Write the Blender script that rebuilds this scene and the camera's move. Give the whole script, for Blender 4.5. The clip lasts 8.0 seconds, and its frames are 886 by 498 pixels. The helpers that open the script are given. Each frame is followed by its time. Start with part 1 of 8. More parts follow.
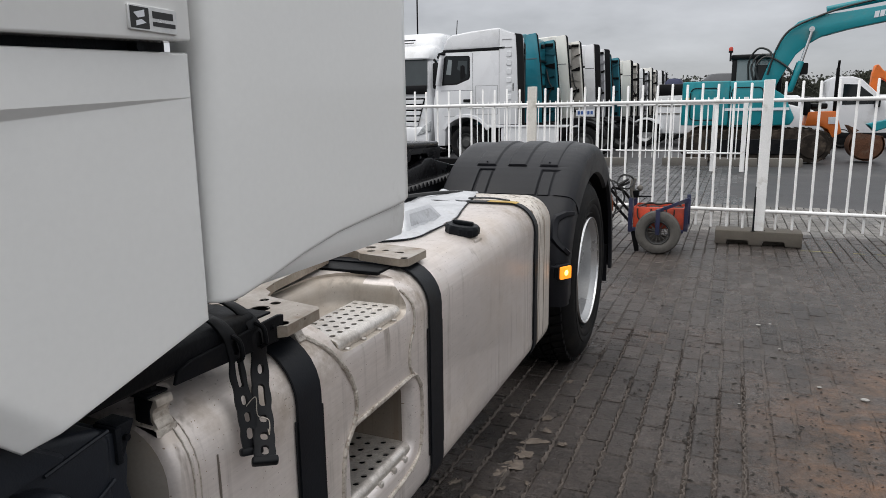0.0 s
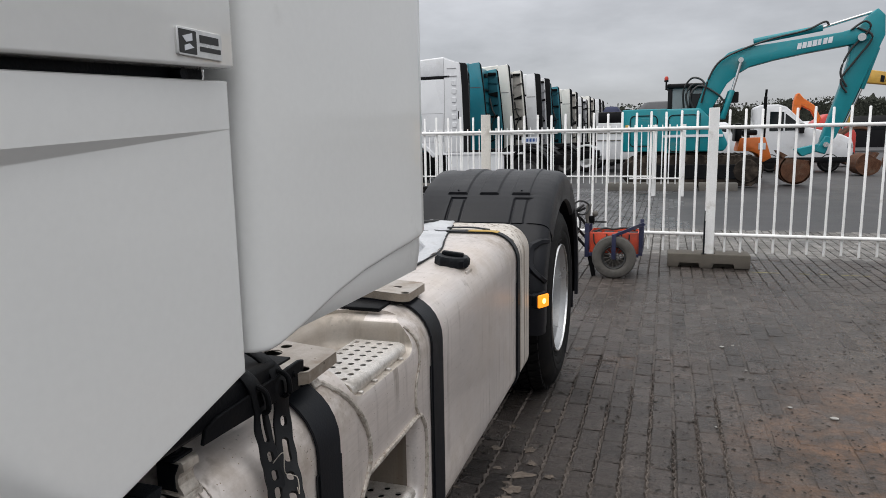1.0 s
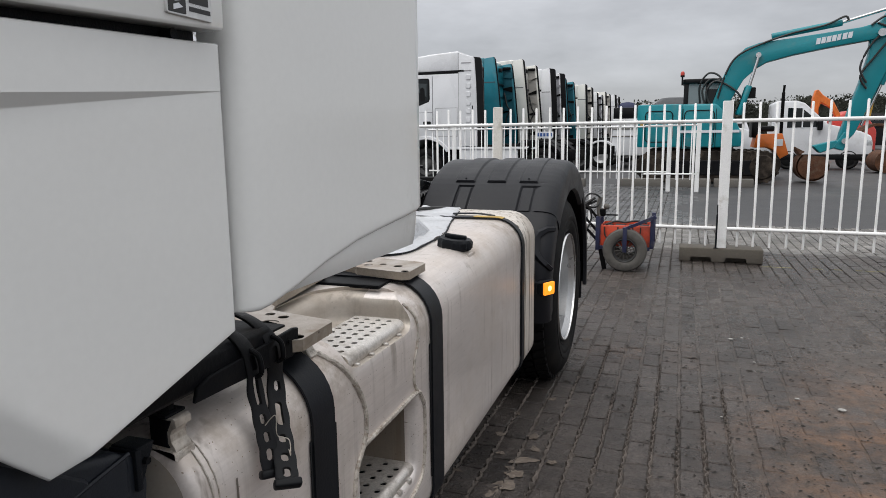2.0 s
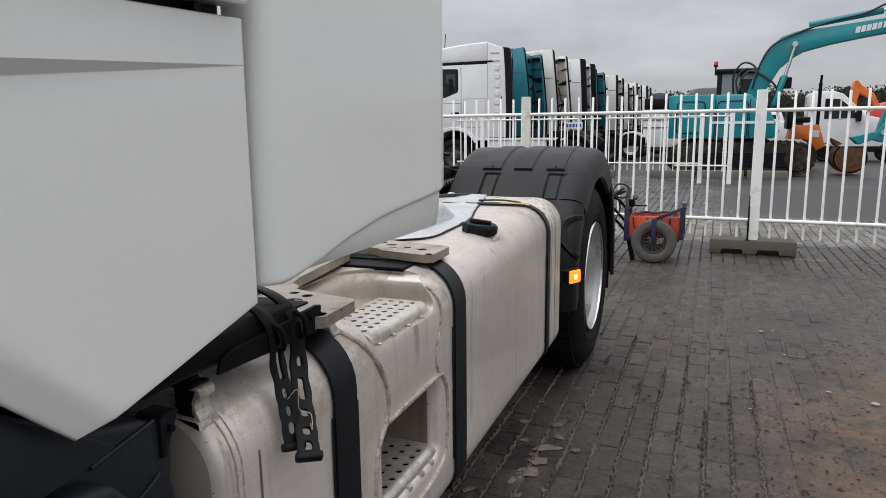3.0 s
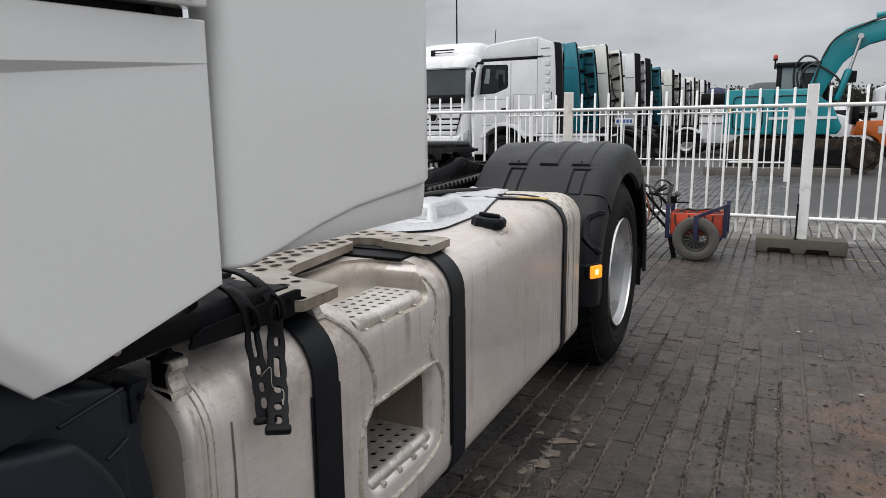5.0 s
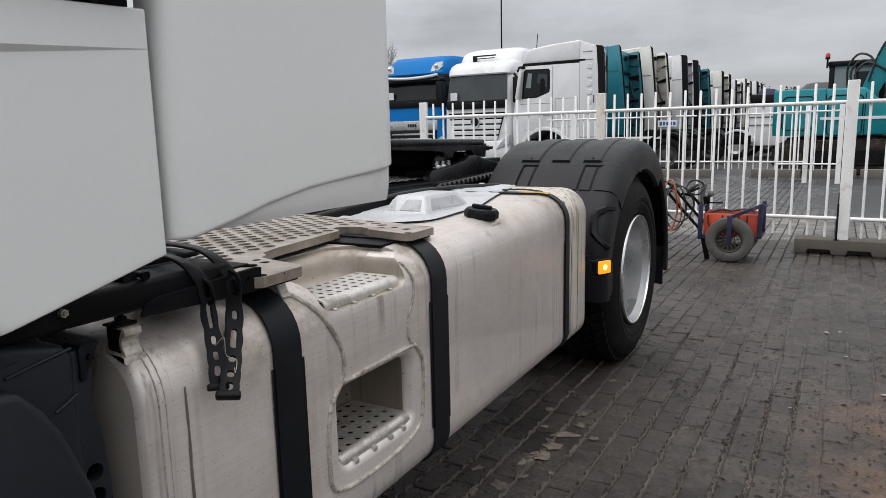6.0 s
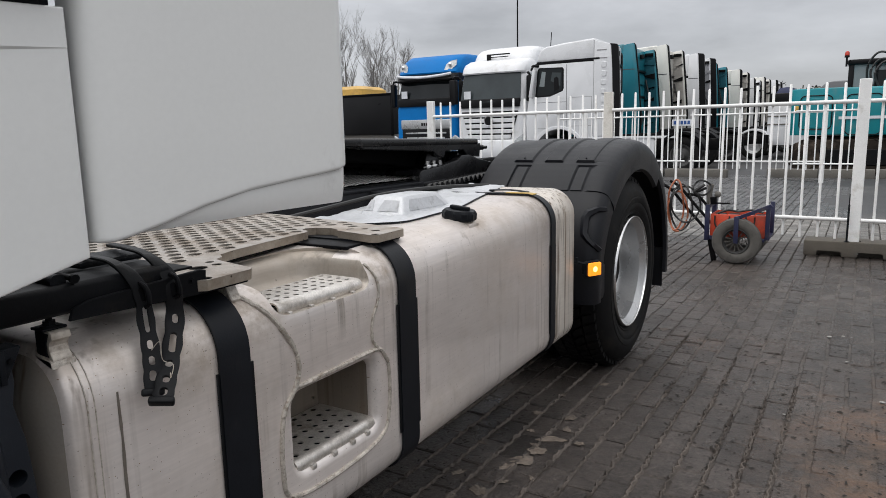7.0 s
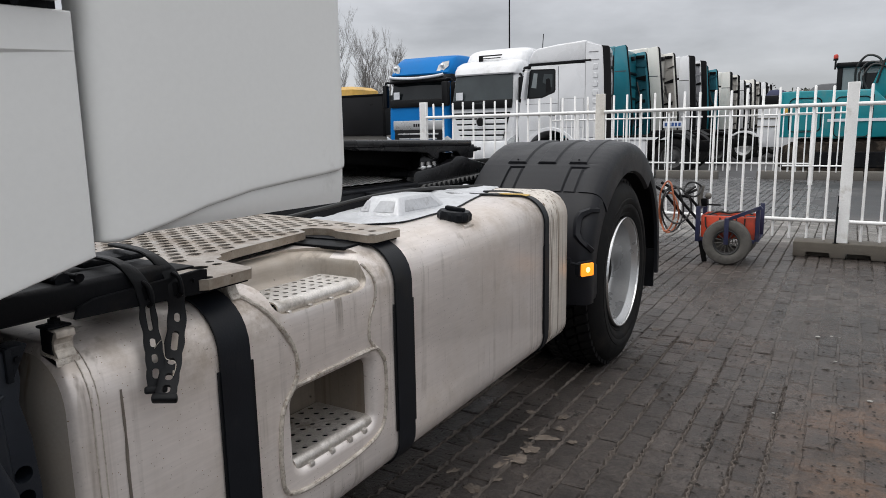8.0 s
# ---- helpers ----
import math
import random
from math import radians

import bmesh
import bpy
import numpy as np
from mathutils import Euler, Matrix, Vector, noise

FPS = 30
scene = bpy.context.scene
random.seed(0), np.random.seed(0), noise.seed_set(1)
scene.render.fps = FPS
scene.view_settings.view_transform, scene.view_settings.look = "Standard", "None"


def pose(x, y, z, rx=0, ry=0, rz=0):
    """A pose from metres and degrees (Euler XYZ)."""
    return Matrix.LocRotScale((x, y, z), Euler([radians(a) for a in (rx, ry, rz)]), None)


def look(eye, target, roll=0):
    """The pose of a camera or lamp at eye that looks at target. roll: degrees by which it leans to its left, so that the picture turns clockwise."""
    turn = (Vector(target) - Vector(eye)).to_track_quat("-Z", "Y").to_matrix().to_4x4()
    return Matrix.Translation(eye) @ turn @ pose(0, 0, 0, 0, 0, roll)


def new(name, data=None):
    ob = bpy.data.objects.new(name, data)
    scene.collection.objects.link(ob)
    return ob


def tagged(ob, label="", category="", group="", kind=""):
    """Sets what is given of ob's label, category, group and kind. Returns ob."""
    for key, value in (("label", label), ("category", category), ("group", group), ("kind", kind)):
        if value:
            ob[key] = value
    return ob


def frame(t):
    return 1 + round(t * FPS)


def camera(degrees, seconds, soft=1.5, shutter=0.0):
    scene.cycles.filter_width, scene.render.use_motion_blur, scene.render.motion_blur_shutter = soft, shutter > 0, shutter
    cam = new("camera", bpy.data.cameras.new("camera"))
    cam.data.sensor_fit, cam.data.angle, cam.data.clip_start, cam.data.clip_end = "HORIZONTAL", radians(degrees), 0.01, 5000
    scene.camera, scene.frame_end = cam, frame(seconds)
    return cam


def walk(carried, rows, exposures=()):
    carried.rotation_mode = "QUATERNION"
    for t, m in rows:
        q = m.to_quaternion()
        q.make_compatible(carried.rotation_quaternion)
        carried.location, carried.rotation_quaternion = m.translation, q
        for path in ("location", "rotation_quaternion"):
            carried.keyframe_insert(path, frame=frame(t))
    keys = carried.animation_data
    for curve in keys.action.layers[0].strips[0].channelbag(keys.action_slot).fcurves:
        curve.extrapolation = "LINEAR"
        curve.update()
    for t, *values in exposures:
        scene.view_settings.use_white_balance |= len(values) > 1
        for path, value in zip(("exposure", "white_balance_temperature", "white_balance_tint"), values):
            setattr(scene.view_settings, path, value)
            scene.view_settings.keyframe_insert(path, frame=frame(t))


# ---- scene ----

cam = camera(66.0, 8.0, soft=0.5)
PATH = [
    (0, (0.727, 0.685, 1.357), (-0.038, 2.492, 0.97), -0.7),
    (0.5, (0.611, 0.683, 1.361), (-0.077, 2.532, 1.032), -1.1),
    (1, (0.564, 0.691, 1.364), (-0.05, 2.569, 1.052), -1.0),
    (1.5, (0.588, 0.679, 1.354), (-0.04, 2.552, 1.042), -0.9),
    (1.7, (0.595, 0.68, 1.342), (-0.037, 2.551, 1.028), -0.8),
    (2.8, (0.621, 0.685, 1.298), (-0.103, 2.516, 0.949), -0.6),
    (3, (0.615, 0.681, 1.302), (-0.112, 2.511, 0.956), -0.6),
    (3.5, (0.599, 0.673, 1.315), (-0.158, 2.499, 1.012), -0.7),
    (4, (0.613, 0.661, 1.316), (-0.151, 2.487, 1.026), -0.8),
    (4.5, (0.666, 0.665, 1.316), (-0.169, 2.456, 1.008), -0.7),
    (4.7, (0.708, 0.673, 1.311), (-0.136, 2.453, 0.964), -0.7),
    (5.8, (0.908, 0.726, 1.257), (-0.059, 2.443, 0.915), -1.1),
    (6, (0.952, 0.725, 1.252), (-0.039, 2.429, 0.917), -1.3),
    (6.5, (1.018, 0.757, 1.256), (-0.019, 2.433, 0.912), -1.3),
    (7, (1.048, 0.822, 1.253), (0.015, 2.501, 0.915), -1.2),
    (7.5, (1.057, 0.819, 1.249), (0.033, 2.504, 0.91), -1.1),
    (8, (1.05, 0.795, 1.256), (0.038, 2.487, 0.92), -1.0),
]
walk(cam, [(t, look(eye, target, roll)) for t, eye, target, roll in PATH])

world = bpy.data.worlds.new("overcast_sky")
scene.world = world
world.use_nodes = True


def build_sky():
    nt = world.node_tree
    n, l = nt.nodes, nt.links
    bg = n["Background"]
    co = n.new("ShaderNodeTexCoord")
    sep = n.new("ShaderNodeSeparateXYZ")
    l.new(co.outputs["Generated"], sep.inputs[0])
    ramp = n.new("ShaderNodeValToRGB")
    ramp.color_ramp.elements[0].position = 0.0
    ramp.color_ramp.elements[0].color = (0.345, 0.351, 0.368, 1)
    ramp.color_ramp.elements[1].position = 1.0
    ramp.color_ramp.elements[1].color = (1.06, 1.06, 1.065, 1)
    mid = ramp.color_ramp.elements.new(0.25)
    mid.color = (0.380, 0.386, 0.405, 1)
    high = ramp.color_ramp.elements.new(0.55)
    high.color = (0.85, 0.855, 0.87, 1)
    l.new(sep.outputs["Z"], ramp.inputs[0])
    mp = n.new("ShaderNodeMapping")
    mp.inputs["Scale"].default_value = (1.6, 1.6, 5.0)
    l.new(co.outputs["Generated"], mp.inputs[0])
    cl = n.new("ShaderNodeTexNoise")
    cl.inputs["Scale"].default_value = 2.2
    cl.inputs["Detail"].default_value = 7
    cl.inputs["Roughness"].default_value = 0.55
    l.new(mp.outputs[0], cl.inputs[0])
    cr = n.new("ShaderNodeMapRange")
    cr.inputs["From Min"].default_value = 0.3
    cr.inputs["From Max"].default_value = 0.7
    cr.inputs["To Min"].default_value = 0.74
    cr.inputs["To Max"].default_value = 1.24
    l.new(cl.outputs[0], cr.inputs[0])
    mul = n.new("ShaderNodeVectorMath")
    mul.operation = "SCALE"
    # the cloud is thinner, and brighter, on one side
    side = n.new("ShaderNodeMapRange")
    side.inputs["From Min"].default_value = -0.55
    side.inputs["From Max"].default_value = 0.35
    side.inputs["To Min"].default_value = 1.17
    side.inputs["To Max"].default_value = 0.89
    l.new(sep.outputs["X"], side.inputs[0])
    both_ = n.new("ShaderNodeMath")
    both_.operation = "MULTIPLY"
    l.new(cr.outputs[0], both_.inputs[0])
    l.new(side.outputs[0], both_.inputs[1])
    l.new(ramp.outputs[0], mul.inputs[0])
    l.new(both_.outputs[0], mul.inputs["Scale"])
    sky = n.new("ShaderNodeTexSky")
    sky.sky_type = "NISHITA"
    sky.sun_disc = False
    sky.sun_elevation = radians(62)
    sky.sun_rotation = radians(202)
    sk = n.new("ShaderNodeVectorMath")
    sk.operation = "SCALE"
    sk.inputs["Scale"].default_value = 0.06
    l.new(sky.outputs[0], sk.inputs[0])
    mix = n.new("ShaderNodeMix")
    mix.data_type = "RGBA"
    mix.inputs["Factor"].default_value = 0.12
    l.new(mul.outputs[0], mix.inputs["A"])
    l.new(sk.outputs[0], mix.inputs["B"])
    l.new(mix.outputs["Result"], bg.inputs[0])
    bg.inputs[1].default_value = SKY


SKY = 1.51
build_sky()
sun = new("sun", bpy.data.lights.new("sun", "SUN"))
sun.data.energy = 1.1
sun.data.angle = radians(60)
sun.data.color = (1.0, 0.97, 0.93)
sun.matrix_basis = look((-1.4, -3.4, 7.0), (0, 0, 0))
scene.view_settings.exposure = -0.03


# ---- materials ----
def surface(name, col, rough=0.5, metal=0.0, var=0.12, scale=3.0, grain=0.06, gscale=90.0, bump=0.0, bscale=140.0,
            dirt=None, amount=0.0, dscale=6.0, stretch=None, coat=0.0, randomize=False, rvar=0.1, specular=0.5):
    m = bpy.data.materials.new(name)
    m.use_nodes = True
    nt = m.node_tree
    n, l = nt.nodes, nt.links
    b = n["Principled BSDF"]
    b.inputs["Metallic"].default_value = metal
    b.inputs["Specular IOR Level"].default_value = specular
    b.inputs["Coat Weight"].default_value = coat
    b.inputs["Coat Roughness"].default_value = 0.06
    co = n.new("ShaderNodeTexCoord")
    src = co.outputs["Object"]
    if randomize:
        oi = n.new("ShaderNodeObjectInfo")
        add = n.new("ShaderNodeVectorMath")
        add.operation = "MULTIPLY_ADD"
        add.inputs[1].default_value = (1, 1, 1)
        l.new(src, add.inputs[0])
        sc = n.new("ShaderNodeMath")
        sc.operation = "MULTIPLY"
        sc.inputs[1].default_value = 57.0
        l.new(oi.outputs["Random"], sc.inputs[0])
        l.new(sc.outputs[0], add.inputs[2])
        src = add.outputs[0]

    def tex(s, detail=4, vec=src, rough_=0.55):
        t = n.new("ShaderNodeTexNoise")
        t.inputs["Scale"].default_value = s
        t.inputs["Detail"].default_value = detail
        t.inputs["Roughness"].default_value = rough_
        l.new(vec, t.inputs[0])
        return t.outputs[0]

    def ranged(v, a, c, lo=0.3, hi=0.7):
        r = n.new("ShaderNodeMapRange")
        r.inputs["From Min"].default_value = lo
        r.inputs["From Max"].default_value = hi
        r.inputs["To Min"].default_value = a
        r.inputs["To Max"].default_value = c
        l.new(v, r.inputs[0])
        return r.outputs[0]

    def times(a, c):
        q = n.new("ShaderNodeMath")
        q.operation = "MULTIPLY"
        l.new(a, q.inputs[0])
        l.new(c, q.inputs[1])
        return q.outputs[0]

    broad = tex(scale)
    f = times(ranged(broad, 1 - var, 1 + var), ranged(tex(gscale, 2), 1 - grain, 1 + grain))
    if randomize:
        f = times(f, ranged(oi.outputs["Random"], 1 - var, 1 + var, 0, 1))
    base = n.new("ShaderNodeVectorMath")
    base.operation = "SCALE"
    base.inputs[0].default_value = col
    l.new(f, base.inputs["Scale"])
    colour = base.outputs[0]
    rnum = ranged(broad, max(0.02, rough - rvar), min(1, rough + rvar))
    if dirt:
        vec = src
        if stretch:
            mp = n.new("ShaderNodeMapping")
            mp.inputs["Scale"].default_value = stretch
            l.new(src, mp.inputs[0])
            vec = mp.outputs[0]
        d = times(ranged(tex(dscale, 8, vec, 0.62), 0, 1, 0.62 - amount * 0.4, 0.78 - amount * 0.25), ranged(tex(dscale * 0.3, 3), 0.25, 1.0))
        mx = n.new("ShaderNodeMix")
        mx.data_type = "RGBA"
        l.new(d, mx.inputs["Factor"])
        l.new(colour, mx.inputs["A"])
        mx.inputs["B"].default_value = (*dirt, 1)
        colour = mx.outputs["Result"]
        rr = n.new("ShaderNodeMix")
        l.new(d, rr.inputs["Factor"])
        l.new(rnum, rr.inputs["A"])
        rr.inputs["B"].default_value = min(1.0, rough + 0.3)
        rnum = rr.outputs["Result"]
        if metal > 0:
            mm = n.new("ShaderNodeMapRange")
            mm.inputs["To Min"].default_value = metal
            mm.inputs["To Max"].default_value = metal * 0.3
            l.new(d, mm.inputs[0])
            l.new(mm.outputs[0], b.inputs["Metallic"])
    l.new(colour, b.inputs["Base Color"])
    l.new(rnum, b.inputs["Roughness"])
    if bump:
        bp = n.new("ShaderNodeBump")
        bp.inputs["Strength"].default_value = bump
        bp.inputs["Distance"].default_value = 0.004
        l.new(tex(bscale, 3), bp.inputs["Height"])
        l.new(bp.outputs[0], b.inputs["Normal"])
    return m


def glow(name, col, power):
    m = surface(name, col, 0.3)
    b = m.node_tree.nodes["Principled BSDF"]
    b.inputs["Emission Color"].default_value = (*col, 1)
    b.inputs["Emission Strength"].default_value = power
    return m


def glazing(name, tint=(0.05, 0.06, 0.065)):
    m = surface(name, tint, 0.05, 0.0, var=0.2, scale=1.0, rvar=0.02, specular=0.32)
    return m


WHITE = surface("white_lacquer", (0.89, 0.895, 0.88), 0.20, var=0.02, scale=0.8, grain=0.01, coat=0.6, rvar=0.05,
                dirt=(0.38, 0.36, 0.32), amount=0.07, dscale=2.2, bump=0.30, bscale=3.2)
FAR_WHITE = surface("white_cab_paint", (0.75, 0.76, 0.78), 0.3, var=0.05, scale=0.8, coat=0.4, dirt=(0.45, 0.44, 0.42), amount=0.15, dscale=1.5)
CREAM = surface("cream_cab_paint", (0.76, 0.75, 0.70), 0.35, var=0.05, scale=0.8, coat=0.3, dirt=(0.4, 0.38, 0.34), amount=0.15, dscale=1.5)
TEAL = surface("teal_paint", (0.005, 0.185, 0.245), 0.38, var=0.12, scale=0.9, coat=0.4, dirt=(0.10, 0.16, 0.16), amount=0.12, dscale=1.7)
EXTEAL = surface("turquoise_machine_paint", (0.002, 0.225, 0.265), 0.42, var=0.1, scale=1.2, coat=0.12, dirt=(0.12, 0.22, 0.22), amount=0.15, dscale=2.0)
BLUE = surface("bright_blue_paint", (0.0, 0.16, 0.48), 0.5, var=0.08, scale=0.8, specular=0.15)
BLACK = surface("black_plastic", (0.010, 0.0115, 0.0145), 0.45, var=0.2, scale=5, bump=0.25, bscale=380, dirt=(0.024, 0.0225, 0.021), amount=0.2, dscale=7, specular=0.13)
ARCH = surface("arch_trim_plastic", (0.0135, 0.0170, 0.0240), 0.45, var=0.12, scale=4, bump=0.12, bscale=380, dirt=(0.035, 0.037, 0.04), amount=0.12, dscale=6, specular=0.34)
GUARD = surface("mudguard_plastic", (0.0085, 0.0092, 0.0125), 0.42, var=0.15, scale=4, bump=0.12, bscale=420, dirt=(0.022, 0.022, 0.023), amount=0.10, dscale=6, specular=0.28)
DARKSTEEL = surface("dark_painted_steel", (0.007, 0.0075, 0.009), 0.5, var=0.25, scale=7, bump=0.15, bscale=120, dirt=(0.028, 0.024, 0.02), amount=0.2, dscale=9, specular=0.10)
RUBBER = surface("tyre_rubber", (0.009, 0.009, 0.0095), 0.66, var=0.2, scale=9, bump=0.2, bscale=200, dirt=(0.040, 0.036, 0.031), amount=0.25, dscale=7, specular=0.13)
STRAPRUB = surface("strap_rubber", (0.007, 0.0075, 0.009), 0.48, var=0.15, scale=10, bump=0.1, bscale=260, specular=0.23)
STRAPBAND = surface("tank_band_coating", (0.009, 0.0105, 0.014), 0.42, var=0.2, scale=6, bump=0.08, bscale=200, dirt=(0.032, 0.03, 0.028), amount=0.2, dscale=8, specular=0.20)


def tank_metal(name, col, runs, film, metal=0.72, rough=0.30, fine=26, gate=0.40):
    """Brushed aluminium with rain runs, brown road film, spatter and fine brushing."""
    m = bpy.data.materials.new(name)
    m.use_nodes = True
    n, l = m.node_tree.nodes, m.node_tree.links
    b = n["Principled BSDF"]
    co = n.new("ShaderNodeTexCoord").outputs["Object"]

    def tex(scale, detail=4, stretch=None, r=0.6):
        v = co
        if stretch:
            mp = n.new("ShaderNodeMapping")
            mp.inputs["Scale"].default_value = stretch
            l.new(co, mp.inputs[0])
            v = mp.outputs[0]
        t = n.new("ShaderNodeTexNoise")
        t.inputs["Scale"].default_value = scale
        t.inputs["Detail"].default_value = detail
        t.inputs["Roughness"].default_value = r
        l.new(v, t.inputs[0])
        return t.outputs[0]

    def ranged(v, lo, hi, a, c):
        q = n.new("ShaderNodeMapRange")
        q.inputs["From Min"].default_value, q.inputs["From Max"].default_value = lo, hi
        q.inputs["To Min"].default_value, q.inputs["To Max"].default_value = a, c
        l.new(v, q.inputs[0])
        return q.outputs[0]

    def times(a, c):
        q = n.new("ShaderNodeMath")
        q.operation = "MULTIPLY"
        l.new(a, q.inputs[0])
        l.new(c, q.inputs[1])
        return q.outputs[0]

    def mixed(a, tint, f):
        q = n.new("ShaderNodeMix")
        q.data_type = "RGBA"
        l.new(f, q.inputs["Factor"])
        l.new(a, q.inputs["A"])
        q.inputs["B"].default_value = (*tint, 1)
        return q.outputs["Result"]

    base = n.new("ShaderNodeVectorMath")
    base.operation = "SCALE"
    base.inputs[0].default_value = col
    l.new(times(ranged(tex(2.0), 0.3, 0.7, 0.90, 1.08), ranged(tex(160, 2, (1, 0.06, 1)), 0.3, 0.7, 0.95, 1.05)), base.inputs["Scale"])
    c = base.outputs[0]
    f_film = times(ranged(tex(2.6, 7), 0.45, 0.72, 0, film), ranged(tex(24, 4), 0.3, 0.7, 0.45, 1))
    c = mixed(c, (0.38, 0.30, 0.22), f_film)
    # rain runs gather on the stretch before the last band
    along_y = n.new("ShaderNodeSeparateXYZ")
    l.new(n.new("ShaderNodeNewGeometry").outputs["Position"], along_y.inputs[0])
    place = n.new("ShaderNodeMath")
    place.operation = "MAXIMUM"
    l.new(ranged(tex(3.2, 4), gate, gate + 0.2, 0, 1), place.inputs[0])
    l.new(ranged(along_y.outputs["Y"], 3.02, 3.34, 0, 0.9), place.inputs[1])
    thin = times(ranged(tex(fine, 3, (1, 1, 0.035)), 0.54, 0.66, 0, runs), place.outputs[0])
    c = mixed(c, (0.17, 0.13, 0.095), thin)
    wide = times(ranged(tex(9, 4, (1, 1, 0.07)), 0.49, 0.68, 0, runs * 0.6), ranged(tex(2.1, 4), 0.46, 0.66, 0, 1))
    c = mixed(c, (0.40, 0.33, 0.255), wide)
    # brown stains under the deck's feet, beside the bands and round the filler
    pos = n.new("ShaderNodeNewGeometry").outputs["Position"]
    for at, size, amt in (((-0.03, 1.79, 0.92), (0.12, 0.10, 0.12), 0.75), ((0.0, 1.62, 0.88), (0.10, 0.09, 0.11), 0.55), ((-0.02, 2.22, 0.91), (0.10, 0.07, 0.10), 0.6), ((-0.05, 2.80, 0.945), (0.05, 0.10, 0.05), 0.7), ((-0.05, 3.24, 0.94), (0.14, 0.14, 0.16), 0.55), ((-0.03, 1.45, 0.89), (0.06, 0.14, 0.07), 0.45)):
        mp = n.new("ShaderNodeMapping")
        mp.inputs["Location"].default_value = tuple(-a / b_ for a, b_ in zip(at, size))
        mp.inputs["Scale"].default_value = tuple(1 / b_ for b_ in size)
        l.new(pos, mp.inputs[0])
        gr = n.new("ShaderNodeTexGradient")
        gr.gradient_type = "SPHERICAL"
        l.new(mp.outputs[0], gr.inputs[0])
        c = mixed(c, (0.33, 0.25, 0.17), times(ranged(gr.outputs[1], 0.0, 0.6, 0, amt), ranged(tex(20, 6, None, 0.7), 0.40, 0.62, 0.15, 1)))
    spat = times(ranged(tex(110, 2), 0.67, 0.73, 0, 0.7), ranged(tex(5, 4), 0.50, 0.62, 0, 1))
    c = mixed(c, (0.10, 0.075, 0.055), spat)
    l.new(c, b.inputs["Base Color"])
    dirty = n.new("ShaderNodeMath")
    dirty.operation = "MAXIMUM"
    l.new(thin, dirty.inputs[0])
    l.new(f_film, dirty.inputs[1])
    l.new(ranged(dirty.outputs[0], 0, 0.8, metal, metal * 0.35), b.inputs["Metallic"])
    l.new(ranged(dirty.outputs[0], 0, 0.8, rough, rough + 0.3), b.inputs["Roughness"])
    bp = n.new("ShaderNodeBump")
    bp.inputs["Strength"].default_value = 0.10
    bp.inputs["Distance"].default_value = 0.003
    l.new(tex(7, 3), bp.inputs["Height"])
    l.new(bp.outputs[0], b.inputs["Normal"])
    return m


ALU = tank_metal("tank_aluminium", (0.82, 0.757, 0.72), 0.6, 0.6, 0.44, 0.37, 34, 0.47)
ALURUN = tank_metal("tank_aluminium_stained", (0.76, 0.71, 0.65), 1.0, 0.5, 0.42, 0.38, 48, 0.25)
# tank metal with the front end's shade put into its colour
TANKEND = tank_metal("shaded_tank_end", (0.36, 0.33, 0.295), 1.0, 0.5, 0.3, 0.55)
# brown grime, and the recess's shade darkened into the base colour
POCKET = tank_metal("grimy_shaded_pocket_metal", (0.22, 0.185, 0.15), 1.0, 1.0, 0.3, 0.5)
DISH = tank_metal("grimy_dish_metal", (0.60, 0.54, 0.475), 0.8, 1.0, 0.40, 0.42)
SILVER = surface("clean_clip_steel", (0.55, 0.50, 0.44), 0.4, metal=0.4, var=0.2, scale=20, dirt=(0.16, 0.11, 0.07), amount=0.45, dscale=60)
WELD = surface("grimy_weld", (0.60, 0.55, 0.49), 0.45, metal=0.45, var=0.2, scale=30, bump=0.4, bscale=220, dirt=(0.20, 0.145, 0.10), amount=0.42, dscale=110)
STEPALU = surface("step_aluminium", (0.72, 0.685, 0.645), 0.38, metal=0.7, var=0.15, scale=6, grain=0.12, gscale=220, bump=0.12, bscale=160,
                  dirt=(0.15, 0.115, 0.08), amount=0.42, dscale=12)
DECKALU = surface("deck_aluminium", (0.52, 0.475, 0.43), 0.42, metal=0.45, var=0.10, scale=6, grain=0.05, gscale=260, bump=0.12, bscale=200,
                  dirt=(0.26, 0.195, 0.14), amount=0.52, dscale=9)
DECKDIRT = surface("deck_flange_grime", (0.40, 0.345, 0.285), 0.5, metal=0.3, var=0.2, scale=7, grain=0.08, gscale=200, dirt=(0.20, 0.145, 0.10), amount=0.45, dscale=16)
FOIL = surface("silver_foil", (0.62, 0.63, 0.65), 0.45, metal=0.55, var=0.06, scale=9, bump=0.12, bscale=30, dirt=(0.4, 0.39, 0.37), amount=0.15, dscale=14)
RIM = surface("silver_rim_paint", (0.50, 0.505, 0.51), 0.3, metal=0.6, var=0.08, scale=3, dirt=(0.34, 0.32, 0.30), amount=0.12, dscale=4)
DARKRIM = surface("dirty_dark_rim", (0.06, 0.06, 0.06), 0.5, metal=0.3, var=0.2, scale=3)
GALV = surface("galvanised_mesh", (0.78, 0.77, 0.74), 0.55, metal=0.15, var=0.15, scale=12, dirt=(0.3, 0.27, 0.23), amount=0.3, dscale=14)
CHROME = surface("bright_steel", (0.7, 0.7, 0.7), 0.2, metal=1.0, var=0.1, scale=20)
FENCEW = surface("white_fence_coating", (0.87, 0.87, 0.86), 0.42, var=0.05, scale=3, grain=0.04, randomize=True, dirt=(0.5, 0.47, 0.41), amount=0.15, dscale=7)
